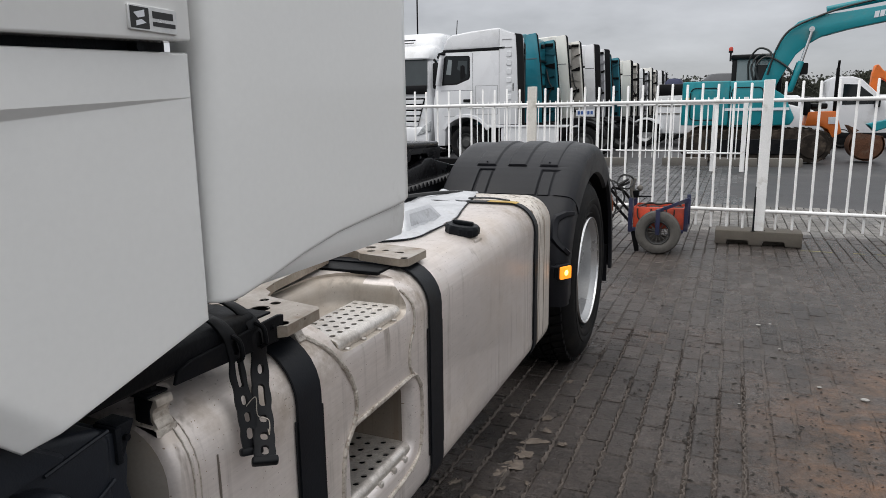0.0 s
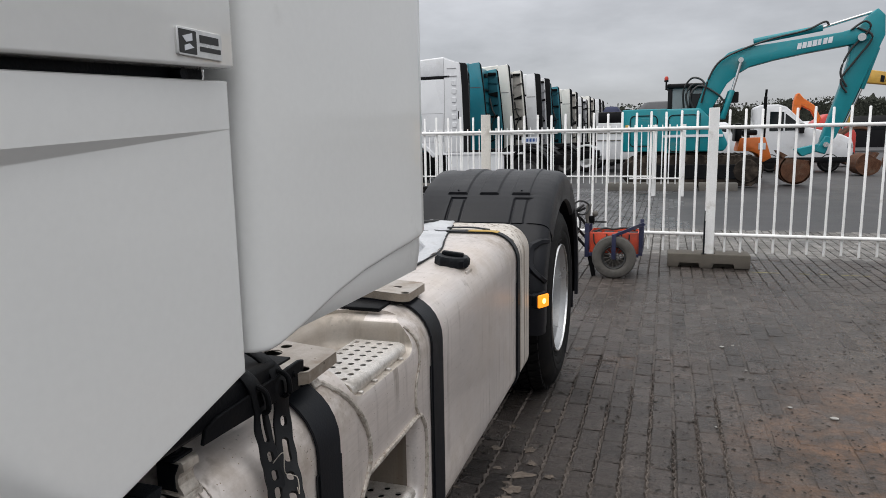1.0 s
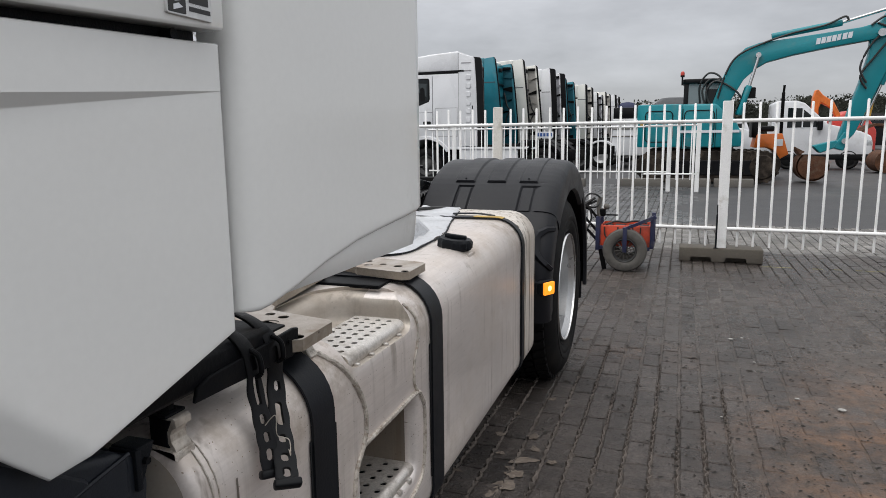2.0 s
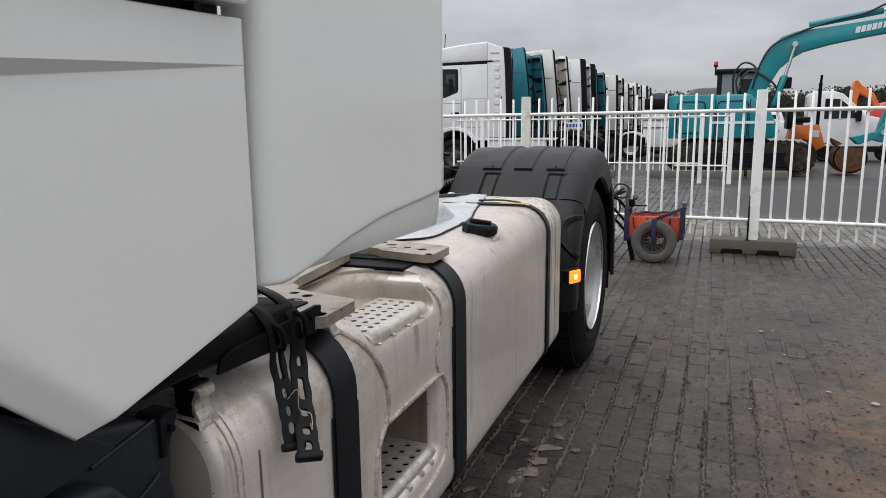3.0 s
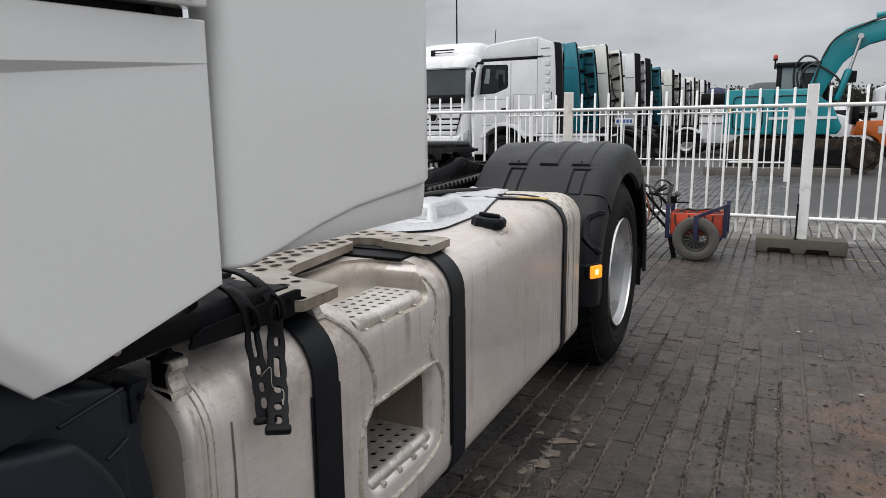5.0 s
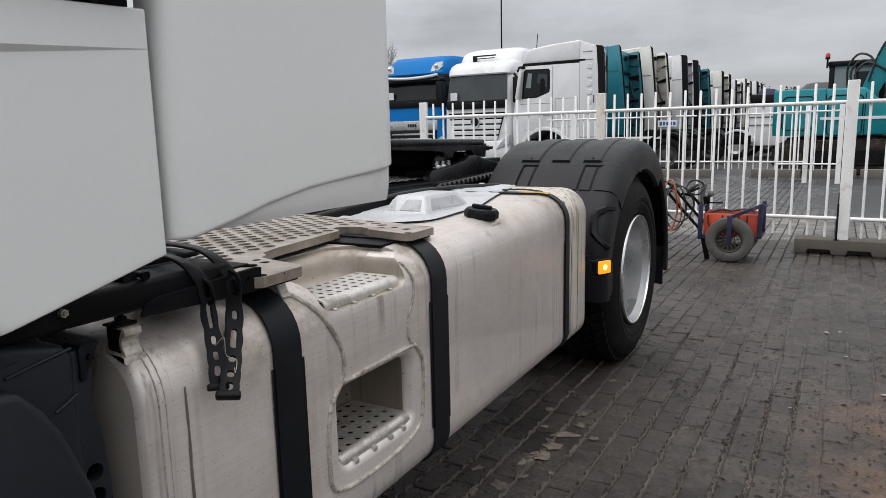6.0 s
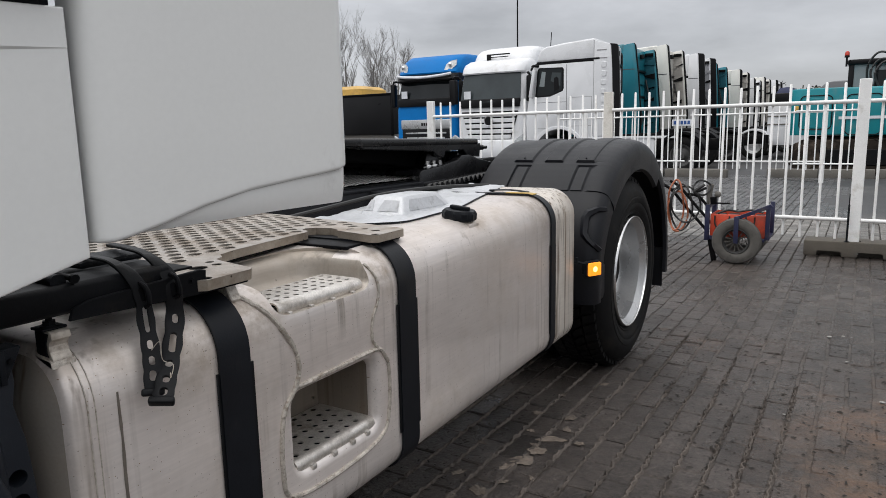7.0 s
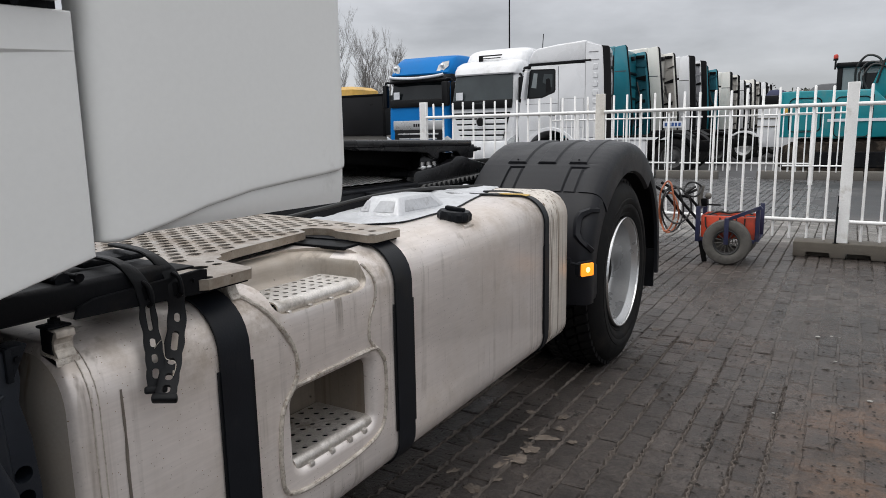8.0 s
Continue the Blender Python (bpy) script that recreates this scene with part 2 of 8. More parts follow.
FENCEC = surface("ivory_post_coating", (0.80, 0.77, 0.71), 0.45, var=0.06, scale=3, dirt=(0.40, 0.36, 0.30), amount=0.22, dscale=6)
CONCRETE = surface("weathered_block", (0.105, 0.092, 0.075), 0.85, var=0.25, scale=5, grain=0.2, gscale=120, bump=0.5, bscale=90, dirt=(0.07, 0.066, 0.06), amount=0.4, dscale=5)
KERB = surface("grey_concrete", (0.15, 0.14, 0.125), 0.85, var=0.2, scale=2, grain=0.15, gscale=60, dirt=(0.12, 0.11, 0.10), amount=0.4, dscale=2)
REDBOX = surface("red_orange_plastic", (0.62, 0.075, 0.035), 0.42, var=0.12, scale=5, dirt=(0.22, 0.07, 0.05), amount=0.3, dscale=8)
NAVY = surface("navy_frame_paint", (0.020, 0.024, 0.065), 0.45, var=0.15, scale=8, dirt=(0.08, 0.07, 0.07), amount=0.2, dscale=9)
GREYTYRE = surface("dusty_grey_tyre", (0.115, 0.108, 0.098), 0.8, var=0.3, scale=9, bump=0.2, bscale=150, dirt=(0.03, 0.028, 0.026), amount=0.5, dscale=9)
CABLE_O = surface("orange_cable", (0.36, 0.11, 0.05), 0.5)
CABLE_K = surface("black_cable", (0.02, 0.02, 0.02), 0.5)
AMBER = glow("lit_amber_lens", (1.0, 0.30, 0.02), 1.1)
AMBERHOT = glow("amber_bulb_core", (1.0, 0.62, 0.15), 4.0)
REDLENS = surface("red_beacon_lens", (0.55, 0.05, 0.03), 0.25)
GLASS = glazing("dark_cab_glass", (0.012, 0.015, 0.017))
MIDGLASS = glazing("grey_cab_glass", (0.05, 0.06, 0.064))
PALEGLASS = glazing("pale_cab_glass", (0.24, 0.27, 0.28))
YELLOW = surface("yellow_tape", (0.55, 0.36, 0.07), 0.5, var=0.2, scale=14, dirt=(0.2, 0.15, 0.08), amount=0.3, dscale=20)
ORANGE = surface("orange_machine_paint", (0.72, 0.17, 0.025), 0.45, var=0.12, scale=2, dirt=(0.30, 0.11, 0.05), amount=0.25, dscale=3)
OCHRE = surface("ochre_machine_paint", (0.60, 0.36, 0.07), 0.45, var=0.12, scale=2, dirt=(0.30, 0.2, 0.08), amount=0.25, dscale=3)
RUST = surface("rusty_steel", (0.105, 0.05, 0.03), 0.8, var=0.35, scale=5, grain=0.2, gscale=40, bump=0.4, bscale=30, dirt=(0.15, 0.12, 0.095), amount=0.3, dscale=4, specular=0.15)
MUD = surface("muddy_track_steel", (0.022, 0.018, 0.015), 0.8, var=0.35, scale=5, bump=0.4, bscale=30, dirt=(0.12, 0.095, 0.075), amount=0.35, dscale=4, specular=0.12)
CHASSIS = surface("grey_black_chassis", (0.005, 0.005, 0.0055), 0.6, var=0.3, scale=2, dirt=(0.04, 0.035, 0.03), amount=0.12, dscale=3, specular=0.08)
SIGNW = surface("sign_white", (0.72, 0.74, 0.78), 0.4)
SIGNB = surface("sign_blue", (0.03, 0.09, 0.28), 0.4)
BADGEM = surface("brushed_badge_metal", (0.72, 0.72, 0.71), 0.36, metal=0.7, var=0.1, scale=40)
BADGEK = surface("badge_black", (0.02, 0.02, 0.02), 0.35)
BARK = surface("grey_bark", (0.21, 0.20, 0.19), 0.9, var=0.3, scale=3)
FOLIAGE = surface("dark_evergreen_leaves", (0.040, 0.044, 0.032), 0.85, var=0.45, scale=0.5)
VISOR = surface("black_sun_visor", (0.006, 0.006, 0.007), 0.38, specular=0.2)
LAMPGLASS = surface("headlamp_glass", (0.45, 0.47, 0.48), 0.12, var=0.3, scale=14, specular=0.9)
RED = surface("red_tail_lamp", (0.5, 0.03, 0.02), 0.3)


def speckle(m, scale, tint, flat=(0, 1, 1), size=0.05):
    """Sparse small flecks of dirt over a paint."""
    n, l = m.node_tree.nodes, m.node_tree.links
    b = n["Principled BSDF"]
    old = b.inputs["Base Color"].links[0].from_socket
    co = n.new("ShaderNodeTexCoord")
    v = n.new("ShaderNodeTexVoronoi")
    v.inputs["Scale"].default_value = scale
    mp = n.new("ShaderNodeMapping")
    mp.inputs["Scale"].default_value = flat
    l.new(co.outputs["Object"], mp.inputs[0])
    l.new(mp.outputs[0], v.inputs[0])
    near = n.new("ShaderNodeMapRange")
    near.inputs["From Min"].default_value, near.inputs["From Max"].default_value = size, size * 0.7
    l.new(v.outputs["Distance"], near.inputs[0])
    sep = n.new("ShaderNodeSeparateColor")
    l.new(v.outputs["Color"], sep.inputs[0])
    pick = n.new("ShaderNodeMapRange")
    pick.inputs["From Min"].default_value, pick.inputs["From Max"].default_value = 0.72, 0.95
    l.new(sep.outputs[0], pick.inputs[0])
    f = n.new("ShaderNodeMath")
    f.operation = "MULTIPLY"
    l.new(near.outputs[0], f.inputs[0])
    l.new(pick.outputs[0], f.inputs[1])
    mx = n.new("ShaderNodeMix")
    mx.data_type = "RGBA"
    l.new(f.outputs[0], mx.inputs["Factor"])
    l.new(old, mx.inputs["A"])
    mx.inputs["B"].default_value = (*tint, 1)
    l.new(mx.outputs["Result"], b.inputs["Base Color"])


speckle(WHITE, 9, (0.06, 0.05, 0.04), size=0.03)
speckle(DECKDIRT, 55, (0.07, 0.045, 0.03), size=0.16)
speckle(DECKALU, 55, (0.15, 0.10, 0.07), (1, 1, 0), 0.10)
speckle(ALU, 120, (0.26, 0.19, 0.13), size=0.13)


# ---- shaping helpers ----
def wm(o):
    m = o.matrix_basis.copy()
    if o.parent:
        m = wm(o.parent) @ o.matrix_parent_inverse @ m
    return m


def part(name, bm, material, parent=None, label="", smooth=38):
    me = bpy.data.meshes.new(name)
    bmesh.ops.recalc_face_normals(bm, faces=bm.faces)
    bm.to_mesh(me)
    bm.free()
    me.materials.append(material)
    if smooth:
        me.shade_smooth()
        me.set_sharp_from_angle(angle=radians(smooth))
    ob = new(name, me)
    if parent:
        ob.parent = parent
        ob.matrix_parent_inverse = wm(parent).inverted()
    if label:
        ob["label"] = label
    return ob


def shared(name, me, parent, m):
    ob = new(name, me)
    ob.parent = parent
    ob.matrix_parent_inverse = wm(parent).inverted()
    ob.matrix_basis = m
    return ob


def thing(name, loc, label, category, group="", kind=""):
    ob = new(name)
    ob.empty_display_size = 0.2
    ob.matrix_basis = Matrix.Translation(loc)
    return tagged(ob, label, category, group, kind)


def both(*bms):
    out = bmesh.new()
    for b in bms:
        me = bpy.data.meshes.new("tmp")
        b.to_mesh(me)
        b.free()
        out.from_mesh(me)
        bpy.data.meshes.remove(me)
    return out


def soften(bm, r, seg=2, angle=30):
    if r:
        ed = [e for e in bm.edges if len(e.link_faces) == 2 and e.calc_face_angle(0) > radians(angle)]
        bmesh.ops.bevel(bm, geom=ed, offset=r, segments=seg, affect="EDGES", profile=0.5, clamp_overlap=True)
    return bm


def bx(a, b, r=0.0, seg=2):
    bm = bmesh.new()
    bmesh.ops.create_cube(bm, size=1)
    for v in bm.verts:
        v.co = Vector([a[i] + (b[i] - a[i]) * (v.co[i] + 0.5) for i in range(3)])
    return soften(bm, r, seg)


def cyl(p, q, r, r2=None, n=16, bevel=0.0):
    p, q = Vector(p), Vector(q)
    bm = bmesh.new()
    bmesh.ops.create_cone(bm, cap_ends=True, segments=n, radius1=r, radius2=r if r2 is None else r2, depth=(q - p).length)
    m = Matrix.Translation((p + q) / 2) @ (q - p).to_track_quat("Z", "Y").to_matrix().to_4x4()
    bmesh.ops.transform(bm, matrix=m, verts=bm.verts)
    return soften(bm, bevel, 2, 50)


def ball(c, r, s=(1, 1, 1), n=14):
    bm = bmesh.new()
    bmesh.ops.create_uvsphere(bm, u_segments=n, v_segments=n // 2 + 1, radius=r)
    for v in bm.verts:
        v.co = Vector((c[0] + v.co.x * s[0], c[1] + v.co.y * s[1], c[2] + v.co.z * s[2]))
    return bm


def smooth_path(pts, k=6, closed=False):
    pts = [Vector(p) for p in pts]
    out = []
    n = len(pts)
    last = n if closed else n - 1
    for i in range(last):
        g = lambda j: pts[j % n] if closed else pts[max(0, min(n - 1, j))]
        p0, p1, p2, p3 = g(i - 1), g(i), g(i + 1), g(i + 2)
        for s in range(k):
            t = s / k
            out.append(0.5 * ((2 * p1) + (p2 - p0) * t + (2 * p0 - 5 * p1 + 4 * p2 - p3) * t * t + (3 * p1 - p0 - 3 * p2 + p3) * t ** 3))
    if not closed:
        out.append(pts[-1])
    return out


def tube(pts, r, n=8, k=6, closed=False, flat=1.0, taper=None):
    path = smooth_path(pts, k, closed) if k else [Vector(p) for p in pts]
    bm = bmesh.new()
    rings = []
    up = Vector((0, 0, 1))
    for i, p in enumerate(path):
        a = path[i - 1] if (i or closed) else p
        c = path[(i + 1) % len(path)] if (i < len(path) - 1 or closed) else p
        d = (c - a).normalized()
        u = d.cross(up if abs(d.z) < 0.95 else Vector((1, 0, 0))).normalized()
        w = u.cross(d)
        rr = r * (1 + (taper - 1) * i / max(1, len(path) - 1)) if taper else r
        rings.append([bm.verts.new(p + u * rr * math.cos(2 * math.pi * j / n) + w * rr * flat * math.sin(2 * math.pi * j / n)) for j in range(n)])
    m = len(rings)
    for i in range(m if closed else m - 1):
        a, b = rings[i], rings[(i + 1) % m]
        for j in range(n):
            bm.faces.new((a[j], a[(j + 1) % n], b[(j + 1) % n], b[j]))
    if not closed:
        bm.faces.new(rings[0][::-1])
        bm.faces.new(rings[-1])
    return bm


def prism(poly, axis, a, b, r=0.0, seg=2, angle=30):
    """A polygon, given in the two other axes in xyz order, drawn out along axis from a to b."""
    bm = bmesh.new()
    place = {"x": lambda u, v, h: (h, u, v), "y": lambda u, v, h: (u, h, v), "z": lambda u, v, h: (u, v, h)}[axis]
    lo = [bm.verts.new(place(u, v, a)) for u, v in poly]
    hi = [bm.verts.new(place(u, v, b)) for u, v in poly]
    bm.faces.new(lo)
    bm.faces.new(hi[::-1])
    for i in range(len(poly)):
        j = (i + 1) % len(poly)
        bm.faces.new((lo[i], hi[i], hi[j], lo[j]))
    bmesh.ops.recalc_face_normals(bm, faces=bm.faces)
    return soften(bm, r, seg, angle)


def rounded(x0, z0, x1, z1, r, n=6):
    """A rectangle with rounded corners; r is one radius or four (x0z0, x1z0, x1z1, x0z1)."""
    rs = r if isinstance(r, (tuple, list)) else (r,) * 4
    out = []
    for (cx, cz, sx, sz, q), a0 in zip(((x0, z0, 1, 1, rs[0]), (x1, z0, -1, 1, rs[1]), (x1, z1, -1, -1, rs[2]), (x0, z1, 1, -1, rs[3])), (180, 270, 0, 90)):
        for i in range(n + 1):
            a = radians(a0 + 90 * i / n)
            out.append((cx + sx * q + q * math.cos(a), cz + sz * q + q * math.sin(a)))
    return out


def loft(rings, caps=True):
    bm = bmesh.new()
    vs = [[bm.verts.new(p) for p in ring] for ring in rings]
    n = len(vs[0])
    for a, b in zip(vs, vs[1:]):
        for j in range(n):
            bm.faces.new((a[j], a[(j + 1) % n], b[(j + 1) % n], b[j]))
    if caps:
        bm.faces.new(vs[0][::-1])
        bm.faces.new(vs[-1])
    return bm


def lathe(profile, centre, axis="x", n=48):
    """profile: (distance along the axis, radius)."""
    c = Vector(centre)
    rings = []
    for h, r in profile:
        ring = []
        for j in range(n):
            a = 2 * math.pi * j / n
            u, v = r * math.cos(a), r * math.sin(a)
            ring.append(c + Vector({"x": (h, u, v), "y": (u, h, v), "z": (u, v, h)}[axis]))
        rings.append(ring)
    bm = loft(rings, caps=False)
    return bm


def grid_sheet(points):
    """points: rows of places; a surface through them."""
    bm = bmesh.new()
    vs = [[bm.verts.new(p) for p in row] for row in points]
    for a, b in zip(vs, vs[1:]):
        for i in range(len(a) - 1):
            bm.faces.new((a[i], a[i + 1], b[i + 1], b[i]))
    return bm


def thick(bm, t):
    bmesh.ops.recalc_face_normals(bm, faces=bm.faces)
    bmesh.ops.solidify(bm, geom=bm.faces[:], thickness=t)
    return bm


def carve(bm, cutters, bosses=()):
    """bm with the bosses, less the cutters, by exact booleans that are baked into the mesh."""
    me = bpy.data.meshes.new("blank")
    bmesh.ops.recalc_face_normals(bm, faces=bm.faces)
    bm.to_mesh(me)
    bm.free()
    ob = new("blank", me)
    cuts = []
    for k, c in enumerate((*bosses, *cutters)):
        cm = bpy.data.meshes.new("cutter")
        bmesh.ops.recalc_face_normals(c, faces=c.faces)
        c.to_mesh(cm)
        c.free()
        co = new("cutter", cm)
        cuts.append(co)
        mod = ob.modifiers.new("cut", "BOOLEAN")
        mod.operation, mod.object, mod.solver = "UNION" if k < len(bosses) else "DIFFERENCE", co, "EXACT"
    bpy.context.view_layer.update()
    dg = bpy.context.evaluated_depsgraph_get()
    baked = bpy.data.meshes.new_from_object(ob.evaluated_get(dg))
    out = bmesh.new()
    out.from_mesh(baked)
    for o in (ob, *cuts):
        d = o.data
        bpy.data.objects.remove(o)
        bpy.data.meshes.remove(d)
    bpy.data.meshes.remove(baked)
    return out


# ---- the tractor unit ----
truck = thing("tractor_unit", (-1.2, 3.0, 0), "white tractor unit with aluminium fuel tank parked on pavers", "truck")


def top_at(y):
    return 0.937 + 0.0345 * (y - 1.71)


def bot_at(y):
    return 0.312 + 0.020 * (y - 2.0)


OUT, SR = 0.008, 0.107


def tank_profile(y, grow=0.0, n=8):
    return rounded(-0.57 - grow, bot_at(y) - grow, OUT + grow, top_at(y) + grow, [max(0.025, r + grow) for r in (0.10, 0.085, SR, 0.10)], n)


def shoulder(y, x, lift=0.0):
    """Height of the tank's top at x."""
    if x < OUT - SR:
        return top_at(y) + lift
    return top_at(y) - SR + math.sqrt(max(0.0, SR ** 2 - (x - OUT + SR) ** 2)) + lift


def side_at(y, z):
    """How far out the tank's side stands at height z."""
    t = top_at(y) - SR
    return OUT if z < t else OUT - SR + math.sqrt(max(0.0, SR ** 2 - (z - t) ** 2))


def build_tank():
    rings = []
    for y, s in ((1.338, -0.26), (1.342, -0.18), (1.350, -0.11), (1.358, -0.070), (1.366, -0.040), (1.374, -0.018), (1.380, -0.006), (1.385, -0.0015), (1.390, 0), (3.585, 0), (3.603, -0.010), (3.612, -0.022), (3.615, -0.04)):
        rings.append([(x, y, z) for x, z in tank_profile(y, s)])
    body = loft(rings)
    # upper foothold: a dish let into the outer top edge
    pan = loft([[(x, y, z) for x, y in rounded(-0.215 - g, 1.837 - g, 0.30 + g, 2.166 + g, [max(0.02, r + g) for r in (0.085, 0.03, 0.03, 0.085)], 7)] for z, g in ((0.866, -0.050), (0.868, -0.030), (0.873, -0.015), (0.882, -0.005), (0.893, 0.0), (0.912, 0.0015), (0.924, 0.005), (0.932, 0.010), (0.938, 0.017), (0.942, 0.026), (0.945, 0.040), (1.2, 0.042))])
    # lower foothold: a pocket in the side
    pocket = loft([[(x, u, v) for u, v in rounded(1.872 - g, 0.497 - g, 2.170 + g, 0.680 + g, 0.03 + max(0, g), 6)] for x, g in ((-0.205, -0.012), (-0.200, -0.004), (-0.19, 0.0), (-0.022, 0.0), (-0.012, 0.0015), (-0.004, 0.005), (0.002, 0.010), (0.006, 0.017), (0.0085, 0.027), (0.028, 0.036))])
    return carve(body, [pan, pocket])


fuel_tank = part("fuel_tank", build_tank(), ALU, truck, "stained brushed aluminium fuel tank with two footholds", 32)
fuel_tank.data.materials.append(DISH)
# faces of the front end take the darkened copy that stands for shade
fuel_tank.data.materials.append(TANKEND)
for f in fuel_tank.data.polygons:
    c = f.center
    if 1.79 < c.y < 2.21 and -0.26 < c.x < -0.10 and 0.85 < c.z < shoulder(c.y, c.x) - 0.0012 or 1.825 < c.y < 2.178 and c.z > 0.80 and c.z < shoulder(c.y, c.x) - 0.0016 and c.x < side_at(c.y, c.z) - 0.0012 and c.x > -0.23:
        f.material_index = 1
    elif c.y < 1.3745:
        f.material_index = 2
# end shells beyond the last band carry heavier streaks
part("rear_end_shell", loft([[(x, y, z) for x, z in tank_profile(y, g)] for y, g in ((3.385, 0.0005), (3.39, 0.003), (3.583, 0.003), (3.600, -0.006), (3.6135, -0.02))], caps=False),
     ALURUN, fuel_tank, "rain-streaked rear tank shell")


def bead(points, r=0.0058):
    """A weld of uneven thickness over the tank's side."""
    path = smooth_path([(side_at(y, z) + 0.0015, y, z) for y, z in points], 9)
    bm = tube(path, r, 8, 0)
    for v in bm.verts:
        k = 0.0011 * noise.noise(v.co * 90) + 0.0007 * noise.noise(v.co * 260)
        v.co += Vector((k, k, k))
    return bm


part("weld_bead", bead([(1.775, 0.925), (1.806, 0.895), (1.842, 0.845), (1.880, 0.785), (1.888, 0.735), (1.868, 0.695), (1.840, 0.665), (1.826, 0.62), (1.821, 0.54), (1.829, 0.47), (1.872, 0.445),
     (1.969, 0.438), (2.10, 0.445), (2.19, 0.468), (2.217, 0.526), (2.222, 0.636), (2.20, 0.685), (2.165, 0.704), (2.03, 0.702), (1.875, 0.700)]), WELD, fuel_tank)
part("weld_bead", bead([(2.175, 0.925), (2.192, 0.885), (2.184, 0.83), (2.160, 0.785), (2.156, 0.735), (2.175, 0.708)], 0.0042), WELD, fuel_tank)
part("weld_bead", tube([(x + 0.001, 1.407, z + 0.0005) for x, z in tank_profile(1.41)[8:26]], 0.0015, 6, 0), WELD, fuel_tank)
part("weld_bead", tube([(x + 0.001, 1.420, z + 0.0005) for x, z in tank_profile(1.41)[8:26]], 0.0012, 6, 0), WELD, fuel_tank)


def step_plate(y0, y1, x0, x1, z, rows, cols, hr, shift):
    """A punched tread with a rolled nose; its holes stand in rows."""
    n = 5
    nose = [(x0, z), (x1 - 0.02, z)]
    for i in range(1, n + 1):
        a = radians(90 - 150 * i / n)
        nose.append((x1 - 0.02 + 0.018 * math.cos(a), z - 0.018 + 0.018 * math.sin(a)))
    inner = [(x0, z - 0.002)] + [(x1 - 0.02 + 0.014 * math.cos(radians(90 - 150 * i / n)), z - 0.018 + 0.014 * math.sin(radians(90 - 150 * i / n))) for i in range(0, n + 1)]
    bm = prism(nose + inner[::-1], "y", y0, y1)
    cuts = bmesh.new()
    for i in range(rows):
        for j in range(cols):
            x = x0 + 0.014 + (x1 - 0.046 - x0) * i / (rows - 1)
            y = y0 + 0.024 + (y1 - y0 - 0.048) * (j + shift * (i % 2)) / (cols - 1 + shift)
            m = Matrix.Translation((x, y, z))
            bmesh.ops.create_cone(cuts, cap_ends=True, segments=12, radius1=hr, radius2=hr, depth=0.05, matrix=m)
    return carve(bm, [cuts])


part("step_plate", step_plate(1.858, 2.150, -0.140, -0.008, 0.893, 4, 9, 0.0070, 0.0), STEPALU, fuel_tank, "perforated aluminium step plate")
part("step_plate", step_plate(1.876, 2.166, -0.190, 0.002, 0.519, 5, 7, 0.0085, 0.5), STEPALU, fuel_tank, "perforated aluminium step plate")
# added dark sheets under the treads stand for shade in the holes
for x0, x1, y0, y1, z in ((-0.138, -0.034, 1.862, 2.146, 0.893), (-0.188, -0.024, 1.880, 2.162, 0.519)):
    part("step_backing", bx((x0, y0, z - 0.013), (x1, y1, z - 0.008), 0.001), DARKSTEEL, fuel_tank)
for yy in (1.885, 1.955, 2.03, 2.105):
    part("drain_lug", bx((-0.012, yy - 0.006, 0.863), (0.000, yy + 0.006, 0.871), 0.003), STEPALU, fuel_tank)
for yy in (1.925, 2.00, 2.07, 2.13):
    part("drain_lug", bx((-0.012, yy - 0.008, 0.482), (0.008, yy + 0.008, 0.496), 0.004), STEPALU, fuel_tank)
# lining carries the pocket's stains and its painted-in shade
part("pocket_lining", thick(loft([[(x, u, v) for u, v in rounded(1.872 + g, 0.497 + g, 2.170 - g, 0.680 - g, 0.028, 6)] for x, g in ((-0.024, 0.0015), (-0.186, 0.0015), (-0.196, 0.006), (-0.199, 0.016), (-0.200, 0.06), (-0.200, 0.088))], caps=False), 0.001), POCKET, fuel_tank, "brown-stained pocket lining with shade in its colour")
part("drain_stud", both(cyl((-0.200, 2.06, 0.628), (-0.188, 2.06, 0.628), 0.012, 0.008, n=12), ball((-0.187, 2.06, 0.628), 0.006)), STEPALU, fuel_tank)


def band(y0, y1, grow):
    outer = tank_profile((y0 + y1) / 2, grow, 8)
    inner = tank_profile((y0 + y1) / 2, grow - 0.0055, 8)
    bm = bmesh.new()
    q = []
    for p in (outer, inner):
        q.append([[bm.verts.new((x, y, z)) for y in (y0, y1)] for x, z in p])
    n = len(outer)
    o, i = q
    for a in range(n):
        c = (a + 1) % n
        bm.faces.new((o[a][0], o[a][1], o[c][1], o[c][0]))
        bm.faces.new((i[a][0], i[c][0], i[c][1], i[a][1]))
        bm.faces.new((o[a][0], o[c][0], i[c][0], i[a][0]))
        bm.faces.new((o[a][1], i[a][1], i[c][1], o[c][1]))
    return bm


def liner(y0, y1, z0, z1):
    return bx((OUT + 0.0015, y0, z0), (OUT + 0.0048, y1, z1), 0.001, 1)


